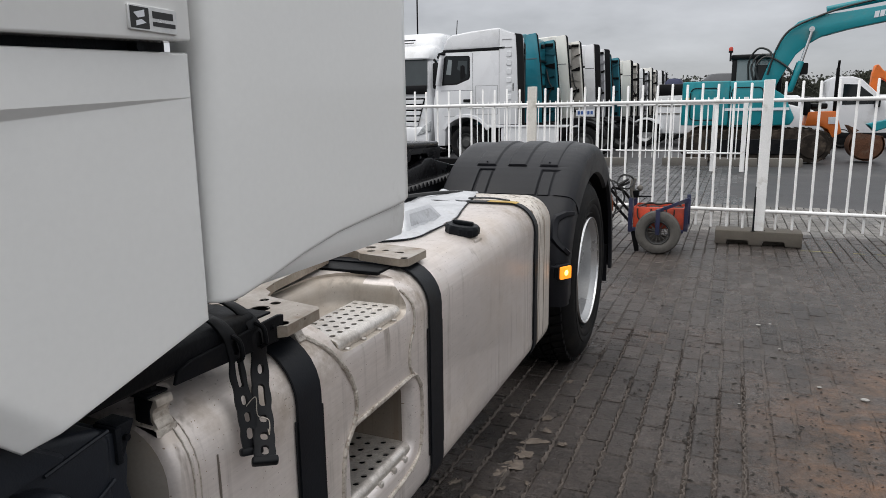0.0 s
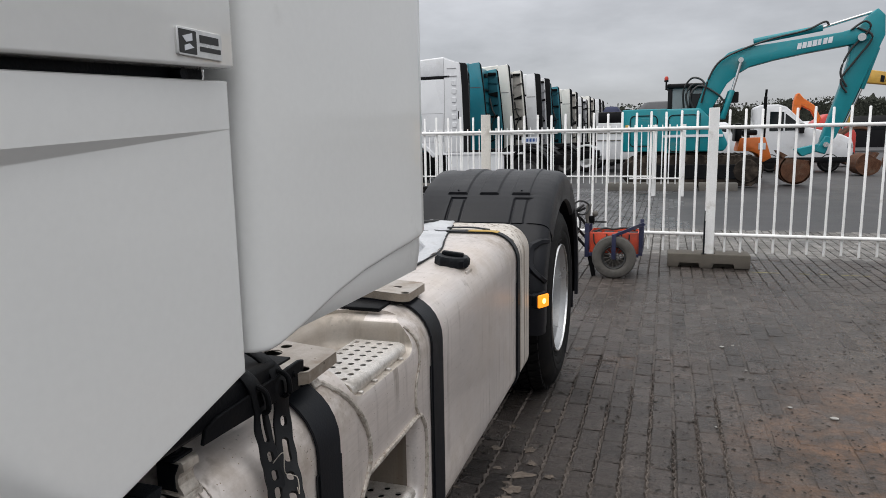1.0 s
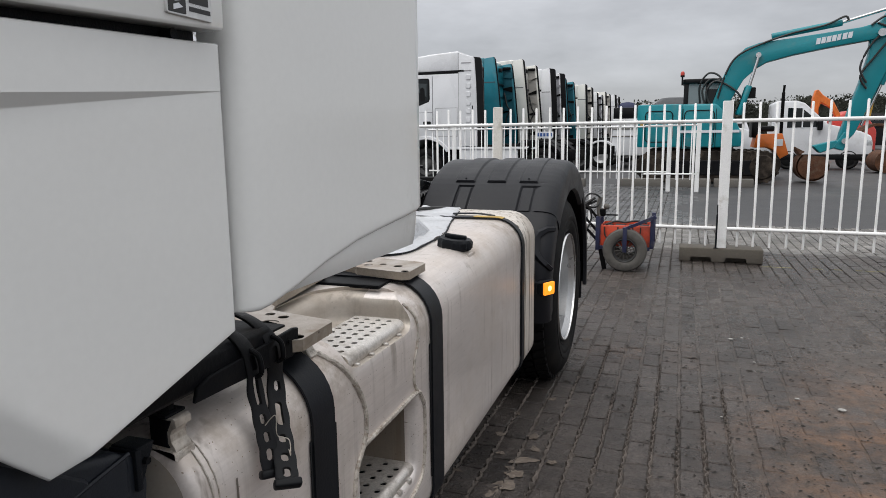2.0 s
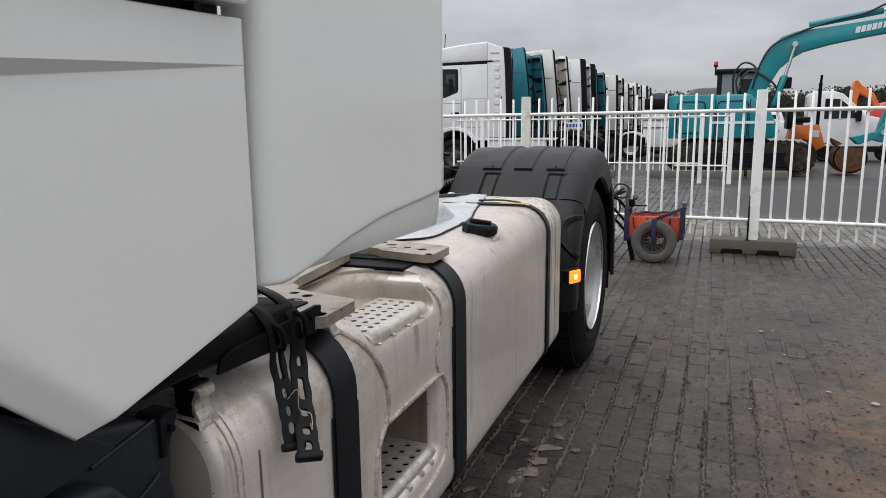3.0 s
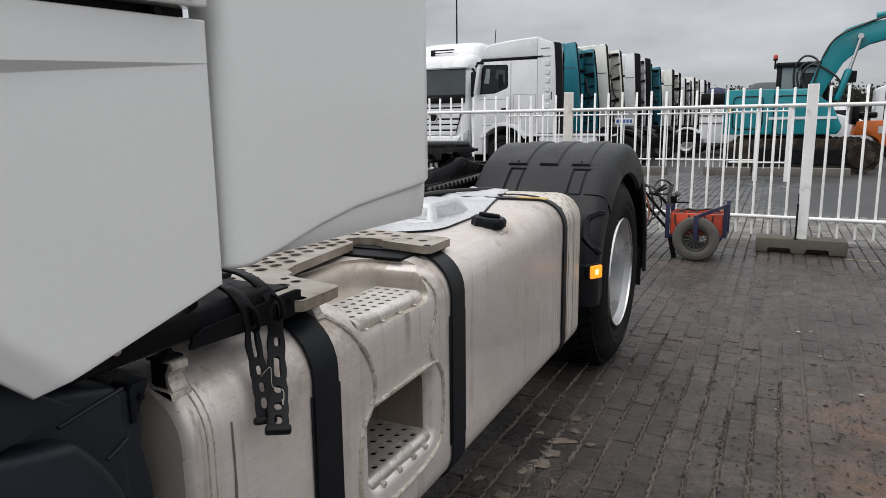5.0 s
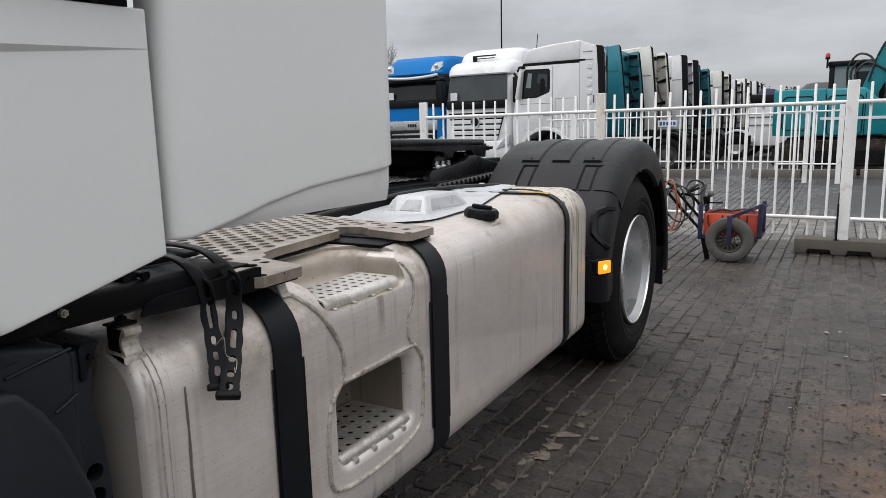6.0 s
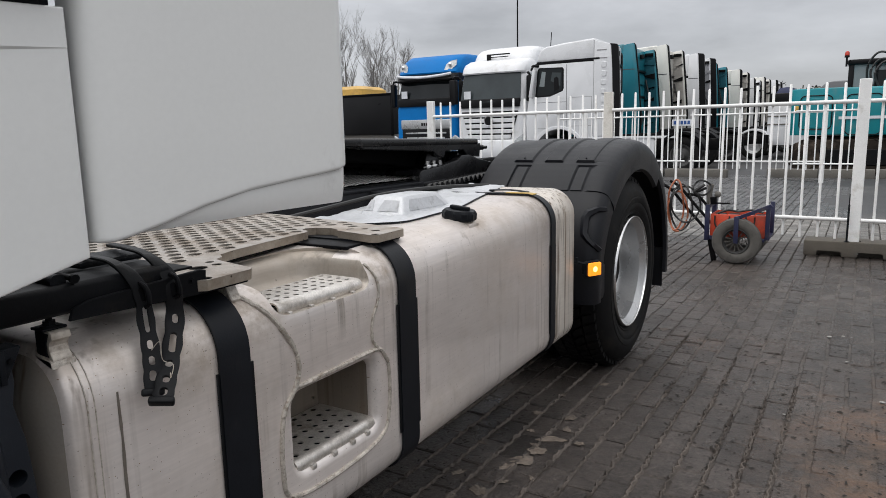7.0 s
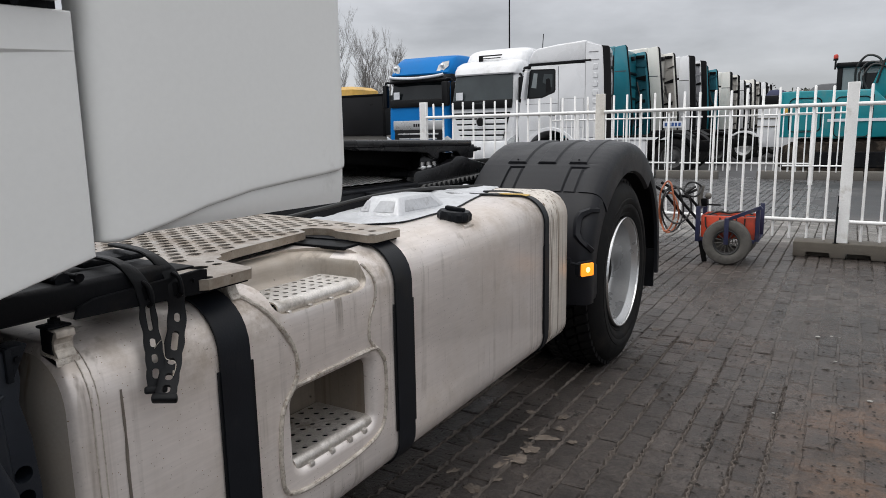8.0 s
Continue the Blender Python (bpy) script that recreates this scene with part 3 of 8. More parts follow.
for y0, y1, w0, w1 in ((1.668, 1.746, 1.662, 1.757), (2.272, 2.352, 2.264, 2.364), (3.324, 3.366, 3.318, 3.378)):
    b = part("tank_band", band(y0, y1, 0.008), STRAPBAND, fuel_tank, "dark coated steel retaining band")
    part("rubber_liner", liner(w0, w1, 0.435, 0.80), STRAPRUB, b)
TB = [(x, shoulder(3.345, x, 0.0092)) for x in (-0.19, -0.16, -0.13, -0.105, -0.085, -0.068)]
part("yellow_tape", prism(TB + [(x, z + 0.0015) for x, z in TB[::-1]], "y", 3.323, 3.368), YELLOW, fuel_tank, "worn yellow tape on the rear band")
part("band_tongue", tube([(-0.30, 3.405, shoulder(3.4, -0.30, 0.010)), (-0.20, 3.405, shoulder(3.4, -0.20, 0.013)), (-0.12, 3.40, shoulder(3.4, -0.12, 0.006))], 0.012, 8, 4, flat=0.3), STRAPBAND, fuel_tank)


tilt = Matrix.Translation((-0.088, 2.772, 0.953)) @ Matrix.Rotation(radians(6), 4, "Y")
nk = lathe([(-0.02, 0.050), (0.006, 0.049), (0.008, 0.043), (0.022, 0.042)], (0, 0, 0), "z", 28)
bmesh.ops.transform(nk, matrix=tilt, verts=nk.verts)
part("filler_neck", nk, ALU, fuel_tank)
cp = lathe([(0.012, 0.0), (0.012, 0.050), (0.016, 0.056), (0.030, 0.056), (0.036, 0.051), (0.037, 0.030), (0.034, 0.028), (0.034, 0.0)], (0, 0, 0), "z", 40)
for v in cp.verts:
    r = math.hypot(v.co.x, v.co.y)
    if r > 0.052:
        k = 1 + 0.045 * (1 if int(math.degrees(math.atan2(v.co.y, v.co.x)) // 18) % 2 else -1)
        v.co.x *= k
        v.co.y *= k
bar = bx((-0.036, -0.009, 0.034), (0.036, 0.009, 0.045), 0.004)
cp = both(cp, bar)
for v in cp.verts:
    v.co.z = 0.012 + (v.co.z - 0.012) * 1.4
bmesh.ops.transform(cp, matrix=tilt, verts=cp.verts)
part("filler_cap", cp, BLACK, fuel_tank, "black ribbed filler cap")
part("cap_tether", both(bx((-0.034, 2.735, 0.925), (-0.026, 2.80, 0.955), 0.004), cyl((-0.034, 2.77, 0.932), (-0.018, 2.77, 0.929), 0.005, n=8)), ALU, fuel_tank)


def folded_clip(y0, y1):
    """A hat-shaped clip: a nose, a waist and a flared foot welded to the shoulder."""
    prof = [(-0.064, 0.954), (-0.029, 0.954), (-0.025, 0.951), (-0.024, 0.941), (-0.032, 0.936), (-0.035, 0.929), (-0.034, 0.919), (-0.028, 0.911), (-0.026, 0.905), (-0.064, 0.905)]
    return prism(prof, "y", y0, y1, 0.0012, 2)


bk = part("clip_bracket", folded_clip(1.381, 1.413), SILVER, fuel_tank, "folded steel clip on the tank shoulder", 24)
part("clip_foot", prism([(-0.068, shoulder(1.397, -0.068, -0.004)), (-0.068, 0.910), (-0.032, 0.908), (-0.025, 0.905), (-0.024, shoulder(1.397, -0.024, -0.003))], "y", 1.377, 1.417, 0.0015, 1), WELD, bk)
# thin dark plate paints the shaded side of the clip
part("clip_web", prism([(-0.066, 0.953), (-0.030, 0.951), (-0.038, 0.934), (-0.038, 0.918), (-0.034, 0.912), (-0.066, 0.914)], "y", 1.378, 1.3805, 0.0008, 1), DARKSTEEL, bk)
part("clip_cap", bx((-0.070, 1.374, 0.9545), (-0.034, 1.414, 0.959), 0.0015), DARKSTEEL, bk)
part("bolt", both(cyl((-0.050, 1.394, 0.958), (-0.050, 1.394, 0.976), 0.0055, n=10), cyl((-0.050, 1.394, 0.959), (-0.050, 1.394, 0.968), 0.0105, n=6), cyl((-0.050, 1.394, 0.958), (-0.050, 1.394, 0.961), 0.014, n=16)), DARKSTEEL, bk)


def deck_foot(y, x):
    z = shoulder(y, x)
    prof = [(x - 0.022, 0.961), (x + 0.010, 0.961), (x + 0.008, z + 0.022), (x + 0.016, z + 0.004), (x + 0.026, z - 0.010), (x + 0.022, z - 0.014), (x - 0.022, z + 0.004)]
    return prism(prof, "y", y - 0.013, y + 0.013, 0.002, 1)


part("deck_foot", deck_foot(1.765, -0.058), WELD, fuel_tank)
part("deck_foot", deck_foot(2.290, -0.085), WELD, fuel_tank)
# added block, unseen itself, that darkens the open gap through the chassis
part("gearbox", bx((-1.70, 0.9, 0.55), (-0.86, 2.05, 0.98), 0.06, 2), CHASSIS, truck)
RUNMARK = surface("dried_drip", (0.25, 0.22, 0.19), 0.35, metal=0.5, var=0.2, scale=30)
dr = bmesh.new()
rows = []
for i in range(25):
    z = 0.835 - (0.835 - 0.36) * i / 24 ** 1.0
    w = 0.0021 + 0.0014 * noise.noise(Vector((0, 3, z * 30))) + 0.0015 * min(1, i / 12)
    c = 1.461 - 0.003 * i / 24 + 0.0015 * noise.noise(Vector((0, 1, z * 14)))
    x = side_at(c, z) + 0.0008
    rows.append([dr.verts.new((x, c - w, z)), dr.verts.new((x + 0.0003, c, z)), dr.verts.new((x, c + w, z))])
for a_, b_ in zip(rows, rows[1:]):
    dr.faces.new((a_[0], a_[1], b_[1], b_[0]))
    dr.faces.new((a_[1], a_[2], b_[2], b_[1]))
part("drip_mark", dr, RUNMARK, fuel_tank)

# --- catwalk deck over the tank ---
deck_poly = [(-0.76, 1.42), (-0.34, 1.50), (-0.20, 1.60), (-0.105, 1.662), (-0.008, 1.652), (0.005, 1.664), (-0.001, 1.778), (-0.012, 1.791), (-0.13, 1.816), (-0.160, 1.826), (-0.172, 1.852), (-0.200, 1.872), (-0.218, 1.93), (-0.262, 2.225), (-0.275, 2.247),
             (-0.310, 2.262), (-0.318, 2.284), (-0.300, 2.308), (-0.25, 2.318), (-0.215, 2.304), (-0.20, 2.286), (-0.060, 2.254), (-0.042, 2.266), (-0.045, 2.388), (-0.058, 2.403), (-0.30, 2.455), (-0.62, 2.51), (-0.76, 2.52)]


def inside(p, poly, pad=0.0):
    c = False
    for i in range(len(poly)):
        (x0, y0), (x1, y1) = poly[i - 1], poly[i]
        if (y0 > p[1]) != (y1 > p[1]) and p[0] < (x1 - x0) * (p[1] - y0) / (y1 - y0) + x0:
            c = not c
    if c and pad:
        for i in range(len(poly)):
            a, b = Vector((*poly[i - 1], 0)), Vector((*poly[i], 0))
            q = Vector((*p, 0))
            t = max(0, min(1, (q - a).dot(b - a) / (b - a).length_squared))
            if (q - a - t * (b - a)).length < pad:
                return False
    return c


def build_deck():
    z0, z1 = 0.982, 0.986
    plate = prism(deck_poly, "z", z1 - 0.0016, z1)
    # turned-down flange along the outline
    me = bmesh.new()
    n = len(deck_poly)
    for i in range(n):
        (x0, y0), (x1, y1) = deck_poly[i], deck_poly[(i + 1) % n]
        if x0 < -0.5 and x1 < -0.5:
            continue
        d = Vector((x1 - x0, y1 - y0, 0)).normalized()
        nn = Vector((d.y, -d.x, 0)) * -0.0035
        a, b = Vector((x0, y0, 0)), Vector((x1, y1, 0))
        q = [me.verts.new((p.x, p.y, z)) for p in (a, b, b + nn, a + nn) for z in (z0 - 0.017, z1 - 0.0006)]
        for f in ((0, 1, 3, 2), (2, 3, 5, 4), (4, 5, 7, 6), (6, 7, 1, 0), (1, 7, 5, 3), (0, 2, 4, 6)):
            me.faces.new([q[k] for k in f])
    cuts = bmesh.new()
    lips = bmesh.new()
    spots = []
    for i in range(14):
        for j in range(26):
            x = -0.74 + 0.041 * i
            y = 1.44 + 0.050 * (j + 0.5 * (i % 2))
            if inside((x, y), deck_poly, 0.026) and (x < -0.215 or (x < -0.12 and (y < 1.80 or y > 2.29))):
                spots.append((x, y))
    for x, y in spots:
        bmesh.ops.create_cone(cuts, cap_ends=True, segments=12, radius1=0.0155, radius2=0.0155, depth=0.08, matrix=Matrix.Translation((x, y, z1)))
        bmesh.ops.create_cone(lips, cap_ends=True, segments=14, radius1=0.0205, radius2=0.0172, depth=0.0036, matrix=Matrix.Translation((x, y, z1)))
    for x, y, r in ((-0.014, 1.674, 0.014), (-0.056, 2.270, 0.011), (-0.112, 1.738, 0.020), (-0.108, 1.783, 0.011), (-0.145, 1.795, 0.010), (-0.100, 2.330, 0.013), (-0.150, 2.345, 0.010), (-0.185, 2.325, 0.012)):
        bmesh.ops.create_cone(cuts, cap_ends=True, segments=16, radius1=r, radius2=r, depth=0.08, matrix=Matrix.Translation((x, y, z1)))
    return carve(plate, [cuts], [lips]), me


deck_top, deck_rim = build_deck()
deck = part("catwalk_deck", deck_top, DECKALU, truck, "weathered aluminium catwalk deck with raised grip holes", 30)
part("under_tray", prism([(x - 0.012 * (x > -0.3), y) for x, y in deck_poly], "z", 0.9585, 0.961), CHASSIS, deck)
part("deck_flange", deck_rim, DECKDIRT, deck, "grimy turned-down deck edge")
for a_, b_ in (((-0.37, 2.195, 0.950), (-0.095, 2.300, 0.9615)), ((-0.70, 1.70, 0.925), (-0.30, 1.76, 0.958)), ((-0.70, 2.32, 0.930), (-0.38, 2.37, 0.958))):
    part("deck_bearer", bx(a_, b_, 0.005), DARKSTEEL, deck)

# --- black cross channel under the cab, and the rubber holding straps ---
chan = part("channel_beam", prism([(-0.10, 0.978), (-0.022, 0.978), (-0.016, 0.984), (-0.016, 1.020), (-0.024, 1.027), (-0.10, 1.027)], "y", 0.85, 1.60, 0.002, 1), DARKSTEEL, truck, "black painted steel channel")
part("channel_gusset", prism([(1.405, 0.968), (1.47, 0.966), (1.655, 0.958), (1.672, 0.966), (1.675, 1.003), (1.66, 1.006), (1.44, 0.996), (1.412, 0.987)], "x", -0.016, -0.009, 0.0015, 1), DARKSTEEL, chan)
# added plate that keeps sky light off the tank top under the cab
part("cab_support_plate", bx((-0.74, 1.20, 0.996), (-0.09, 1.47, 1.006), 0.002), DARKSTEEL, chan)
part("cover_plate", bx((-0.30, 1.48, 1.008), (-0.022, 1.655, 1.013), 0.002), DARKSTEEL, chan)
part("mount_block", both(bx((-0.36, 1.33, 1.020), (-0.14, 1.44, 1.052), 0.012), cyl((-0.11, 1.405, 1.026), (-0.03, 1.405, 1.030), 0.013, n=14), bx((-0.30, 1.24, 1.026), (-0.06, 1.32, 1.044), 0.006)), BLACK, chan)
for y, z in ((1.280, 1.006), (1.640, 0.988)):
    part("bolt", both(cyl((-0.018, y, z), (-0.008, y, z), 0.0068, n=6), cyl((-0.010, y, z), (-0.004, y, z), 0.0036, n=10)), SILVER if y < 1.5 else DARKSTEEL, chan)
part("clevis_pin", both(cyl((-0.075, 1.425, 1.036), (-0.018, 1.425, 1.033), 0.005, n=12), cyl((-0.022, 1.425, 1.034), (-0.016, 1.425, 1.033), 0.008, n=12)), DARKSTEEL, chan)
part("strap_keeper", bx((-0.22, 1.50, 1.024), (-0.13, 1.63, 1.036), 0.005), BLACK, chan)


def rubber_strap(path, w, slots, turn=0.0):
    """A flat moulded strap along path, with slots cut through it, that turns by so much towards its lower end; it swells round each slot."""
    pts = smooth_path(path, 10)
    n = len(pts)

    def axes(i):
        d = (pts[min(i + 1, n - 1)] - pts[max(i - 1, 0)]).normalized()
        f = max(0.0, (i / (n - 1) - 0.35) / 0.65)
        a = radians(turn) * f
        side = Vector((math.sin(a), math.cos(a), 0))
        side = (side - d * d.dot(side)).normalized()
        o = side.cross(d).normalized()
        return d, side, -o if o.x + o.z < 0 else o
    bm = bmesh.new()
    t = 0.0065
    rows = []
    for i, p in enumerate(pts):
        d, side, o = axes(i)
        near = max(math.exp(-((i / (n - 1) - f) / 0.045) ** 2) for f, _, _ in slots)
        ww = w * (0.86 + 0.18 * near) * (0.62 + 0.38 * min(1.0, max(0.0, (i / (n - 1) - 0.22) / 0.16)))
        rows.append([bm.verts.new(p + side * (ww / 2 * a) + o * (t * b)) for a, b in ((-1, 0.15), (-1, 0.75), (-0.8, 1), (0.8, 1), (1, 0.75), (1, 0.15), (0.8, 0), (-0.8, 0))])
    for a, b in zip(rows, rows[1:]):
        for j in range(8):
            bm.faces.new((a[j], a[(j + 1) % 8], b[(j + 1) % 8], b[j]))
    bm.faces.new(rows[0])
    bm.faces.new(rows[-1][::-1])
    cuts = []
    for f, length, width in slots:
        i = int(f * (n - 1))
        d, side, o = axes(i)
        m = Matrix.Translation(pts[i]) @ Matrix((side, d, o)).transposed().to_4x4()
        c = prism(rounded(-width / 2, -length / 2, width / 2, length / 2, width * 0.42, 4), "z", -0.03, 0.03)
        bmesh.ops.transform(c, matrix=m, verts=c.verts)
        cuts.append(c)
    end, side, o = pts[-1], *axes(n - 1)[1:]
    d = axes(n - 1)[0]
    g = bx((-w * 0.62, -0.006, -0.004), (w * 0.62, 0.007, 0.0125), 0.004, 3)
    bmesh.ops.transform(g, matrix=Matrix.Translation(end) @ Matrix((side, d, o)).transposed().to_4x4(), verts=g.verts)
    return carve(bm, cuts), g


bm, grip = rubber_strap([(-0.20, 1.535, 1.040), (-0.11, 1.515, 1.043), (-0.045, 1.508, 1.041), (-0.018, 1.520, 1.020), (-0.010, 1.534, 0.985), (-0.007, 1.535, 0.940), (0.006, 1.530, 0.897), (0.022, 1.520, 0.855), (0.032, 1.510, 0.822)], 0.030,
                        [(0.50, 0.026, 0.011), (0.63, 0.046, 0.010), (0.755, 0.016, 0.011), (0.83, 0.016, 0.011), (0.91, 0.018, 0.012)], 30)
s1 = part("rubber_strap", bm, STRAPRUB, truck, "black perforated rubber holding strap")
part("strap_end_grip", grip, STRAPRUB, s1)
bm, grip = rubber_strap([(-0.22, 1.620, 1.042), (-0.13, 1.595, 1.046), (-0.065, 1.583, 1.043), (-0.030, 1.588, 1.024), (-0.014, 1.598, 0.990), (-0.012, 1.598, 0.930), (0.005, 1.577, 0.889), (0.027, 1.551, 0.861), (0.052, 1.520, 0.830), (0.066, 1.502, 0.813)], 0.034,
                        [(0.47, 0.028, 0.012), (0.575, 0.017, 0.013), (0.685, 0.040, 0.012), (0.795, 0.014, 0.013), (0.865, 0.014, 0.013), (0.93, 0.016, 0.013)], 42)
s2 = part("rubber_strap", bm, STRAPRUB, truck, "black perforated rubber holding strap")
part("strap_end_grip", grip, STRAPRUB, s2)
part("hook", tube([(-0.012, 1.597, 1.010), (0.004, 1.599, 1.000), (0.006, 1.600, 0.975), (-0.004, 1.600, 0.966)], 0.0042, 8, 5), DARKSTEEL, s2)
part("hook", tube([(-0.012, 1.530, 1.008), (0.006, 1.533, 0.998), (0.009, 1.535, 0.972), (-0.002, 1.536, 0.962)], 0.0042, 8, 5), DARKSTEEL, s1)
part("wire_tie", tube([(0.016, 1.526, 0.890), (0.030, 1.534, 0.905), (0.030, 1.536, 0.872), (0.044, 1.546, 0.862), (0.056, 1.530, 0.845), (0.050, 1.535, 0.852)], 0.0008, 6, 6), SILVER, s1)

# --- black plastic wheel-arch trim in front of the tank ---
trim = part("arch_trim", prism([(0.90, 1.00), (1.20, 0.978), (1.276, 0.958), (1.292, 0.940), (1.286, 0.87), (1.290, 0.79), (1.31, 0.30), (0.90, 0.25)], "x", -0.20, -0.012, 0.014, 3), ARCH, truck, "blue-black plastic wheel-arch trim")
part("outer_arch", prism([(0.70, 0.86), (1.05, 0.955), (1.188, 0.925), (1.220, 0.882), (1.240, 0.845), (1.258, 0.794), (1.275, 0.745), (1.300, 0.60), (1.305, 0.28), (0.70, 0.26)], "x", -0.03, 0.03, 0.014, 3), ARCH, trim)
for rib in (((-0.011, 1.252, 0.864), (-0.010, 1.27, 0.873), (-0.011, 1.286, 0.881)), ((-0.011, 1.19, 0.935), (-0.010, 1.24, 0.945), (-0.011, 1.284, 0.952))):
    part("arch_rib", tube(rib, 0.003, 6, 4), ARCH, trim)
part("upper_trim", prism([(0.4, 1.10), (1.00, 1.10), (1.10, 1.035), (1.20, 0.965), (1.00, 0.94), (0.4, 1.02)], "x", -0.12, 0.035, 0.012, 2), ARCH, trim)


def holed_bracket():
    """The pressed stay that stands between the arch and the tank."""
    b = prism([(1.270, 0.945), (1.302, 0.944), (1.316, 0.925), (1.318, 0.895), (1.312, 0.86), (1.324, 0.80), (1.330, 0.72), (1.331, 0.30), (1.270, 0.30)], "x", -0.30, -0.018, 0.004, 2)
    cuts = [cyl((-0.06, 1.304, z), (0.1, 1.304, z), 0.014, n=16) for z in (0.745, 0.705, 0.60)]
    return carve(b, cuts)


part("arch_bracket", holed_bracket(), ARCH, trim)
part("bracket_flange", both(bx((-0.055, 1.296, 0.895), (-0.012, 1.306, 0.948), 0.002), bx((-0.055, 1.300, 0.945), (-0.014, 1.330, 0.950), 0.002), prism([(1.304, 0.948), (1.330, 0.948), (1.306, 0.90)], "x", -0.018, -0.014, 0.001, 1)), BLACK, trim)
part("bracket_bolt", cyl((-0.014, 1.312, 0.930), (-0.008, 1.312, 0.930), 0.005, n=6), DARKSTEEL, trim)

# --- cab side: lower panel, upper panel with badge, rear side fairing ---


def lower_panel():
    ys = sorted([0.15 + (1.385 - 0.15) * i / 30 for i in range(31)] + [1.391, 1.3945, 1.3965, 1.3975, 1.098, 1.108, 1.116, 1.121, 1.124, 1.127, 1.132, 1.150, 1.16])

    def bottom(y):
        if y > 1.124:
            return 1.0075 + (y - 1.124) * 0.250
        return 1.0075 + (1.124 - y) * 0.95
    rows = []
    above = [0.0, 0.0012, 0.003, 0.006, 0.010, 0.02, 0.03, 0.04]
    below = [0.0, 0.04, 0.3, 0.6, 0.9, 0.97, 1.03, 1.1, 1.3, 1.6, 2.0, 2.6, 3.2]
    tail = [0.35, 0.6, 0.72, 0.79, 0.83, 0.86, 0.90, 0.94, 0.97, 0.985, 0.993, 0.998, 1.0]
    for k in range(len(above) + len(below) + len(tail)):
        row = []
        for y in ys:
            zt = 1.4400 - 0.050 * (1.398 - y)
            cz = 1.3835 - 0.065 * (1.398 - y)
            zb = min(bottom(y), cz - 0.02)
            bh = 0.0008 + 0.043 * max(0.0, 1.398 - y)
            if k < len(above):
                z = zt - above[k] if k < len(above) - 1 else cz
                if k == len(above) - 2:
                    z = cz + 0.0012
                if k == len(above) - 3:
                    z = (zt + cz) / 2
                x = 0.074
            else:
                q = k - len(above)
                if q < len(below):
                    z = cz - min(bh * below[q], (cz - zb) * 0.8 * below[q] / 3.2)
                else:
                    z0_ = cz - min(bh * 3.2, (cz - zb) * 0.8)
                    z = z0_ + (zb - z0_) * tail[q - len(below)]
                u = cz - z
                x = 0.074 - 0.62 * bh * min(1.0, u / bh) * (1 - 0.6 * min(1.0, max(0.0, u - bh) / 0.35))
            d = min(zt - z, 1.398 - y, z - zb)
            if d < 0.004:
                x -= 0.004 * (1 - math.sqrt(max(0.0, 1 - (1 - max(0.0, d) / 0.004) ** 2)))
            # the sloping front edge is folded in
            fold = 0.034 - (z - 1.0075 - (1.124 - y) * 0.95) * 0.72
            x -= 0.42 * max(0.0, min(fold, 0.034))
            # the rear part turns in a little towards the fairing
            k_ = min(1.0, max(0.0, (y - 1.1) / 0.298))
            row.append((x - 0.012 * k_, y + 0.0115 * k_, z))
        rows.append(row)
    return thick(grid_sheet(rows), 0.016)


part("lower_cab_panel", lower_panel(), WHITE, truck, "glossy white lower cab panel with a fading crease", 26)
up = part("upper_cab_panel", prism([(-0.6, 1.351), (1.394, 1.4515), (1.394, 3.55), (-0.6, 3.55)], "x", 0.045, 0.083, 0.004, 3), WHITE, truck, "glossy white upper cab panel")
part("gap_seal", both(bx((0.0, 0.0, 1.33), (0.046, 1.385, 1.50), 0.004), cyl((0.046, 1.330, 1.4415), (0.062, 1.330, 1.4415), 0.006, n=12)), BLACK, up)
badge = part("badge", prism(rounded(1.293, 1.4565, 1.368, 1.4855, 0.003, 3), "x", 0.082, 0.0862, 0.0008, 1), BADGEM, up, "small brushed metal dealer badge")
part("badge_field", prism(rounded(1.2955, 1.459, 1.323, 1.483, 0.001, 2), "x", 0.0861, 0.0867), BADGEK, badge)
part("badge_shape", both(prism([(1.300, 1.476), (1.316, 1.4805), (1.316, 1.473), (1.306, 1.4705)], "x", 0.0866, 0.0872), prism([(1.303, 1.467), (1.311, 1.4695), (1.318, 1.466), (1.303, 1.4615)], "x", 0.0866, 0.0872)), SIGNW, badge)
part("badge_bar", bx((0.0861, 1.329, 1.4725), (0.0868, 1.361, 1.4805)), BADGEK, badge)
part("badge_bar", bx((0.0861, 1.329, 1.4635), (0.0868, 1.364, 1.4685)), BADGEK, badge)


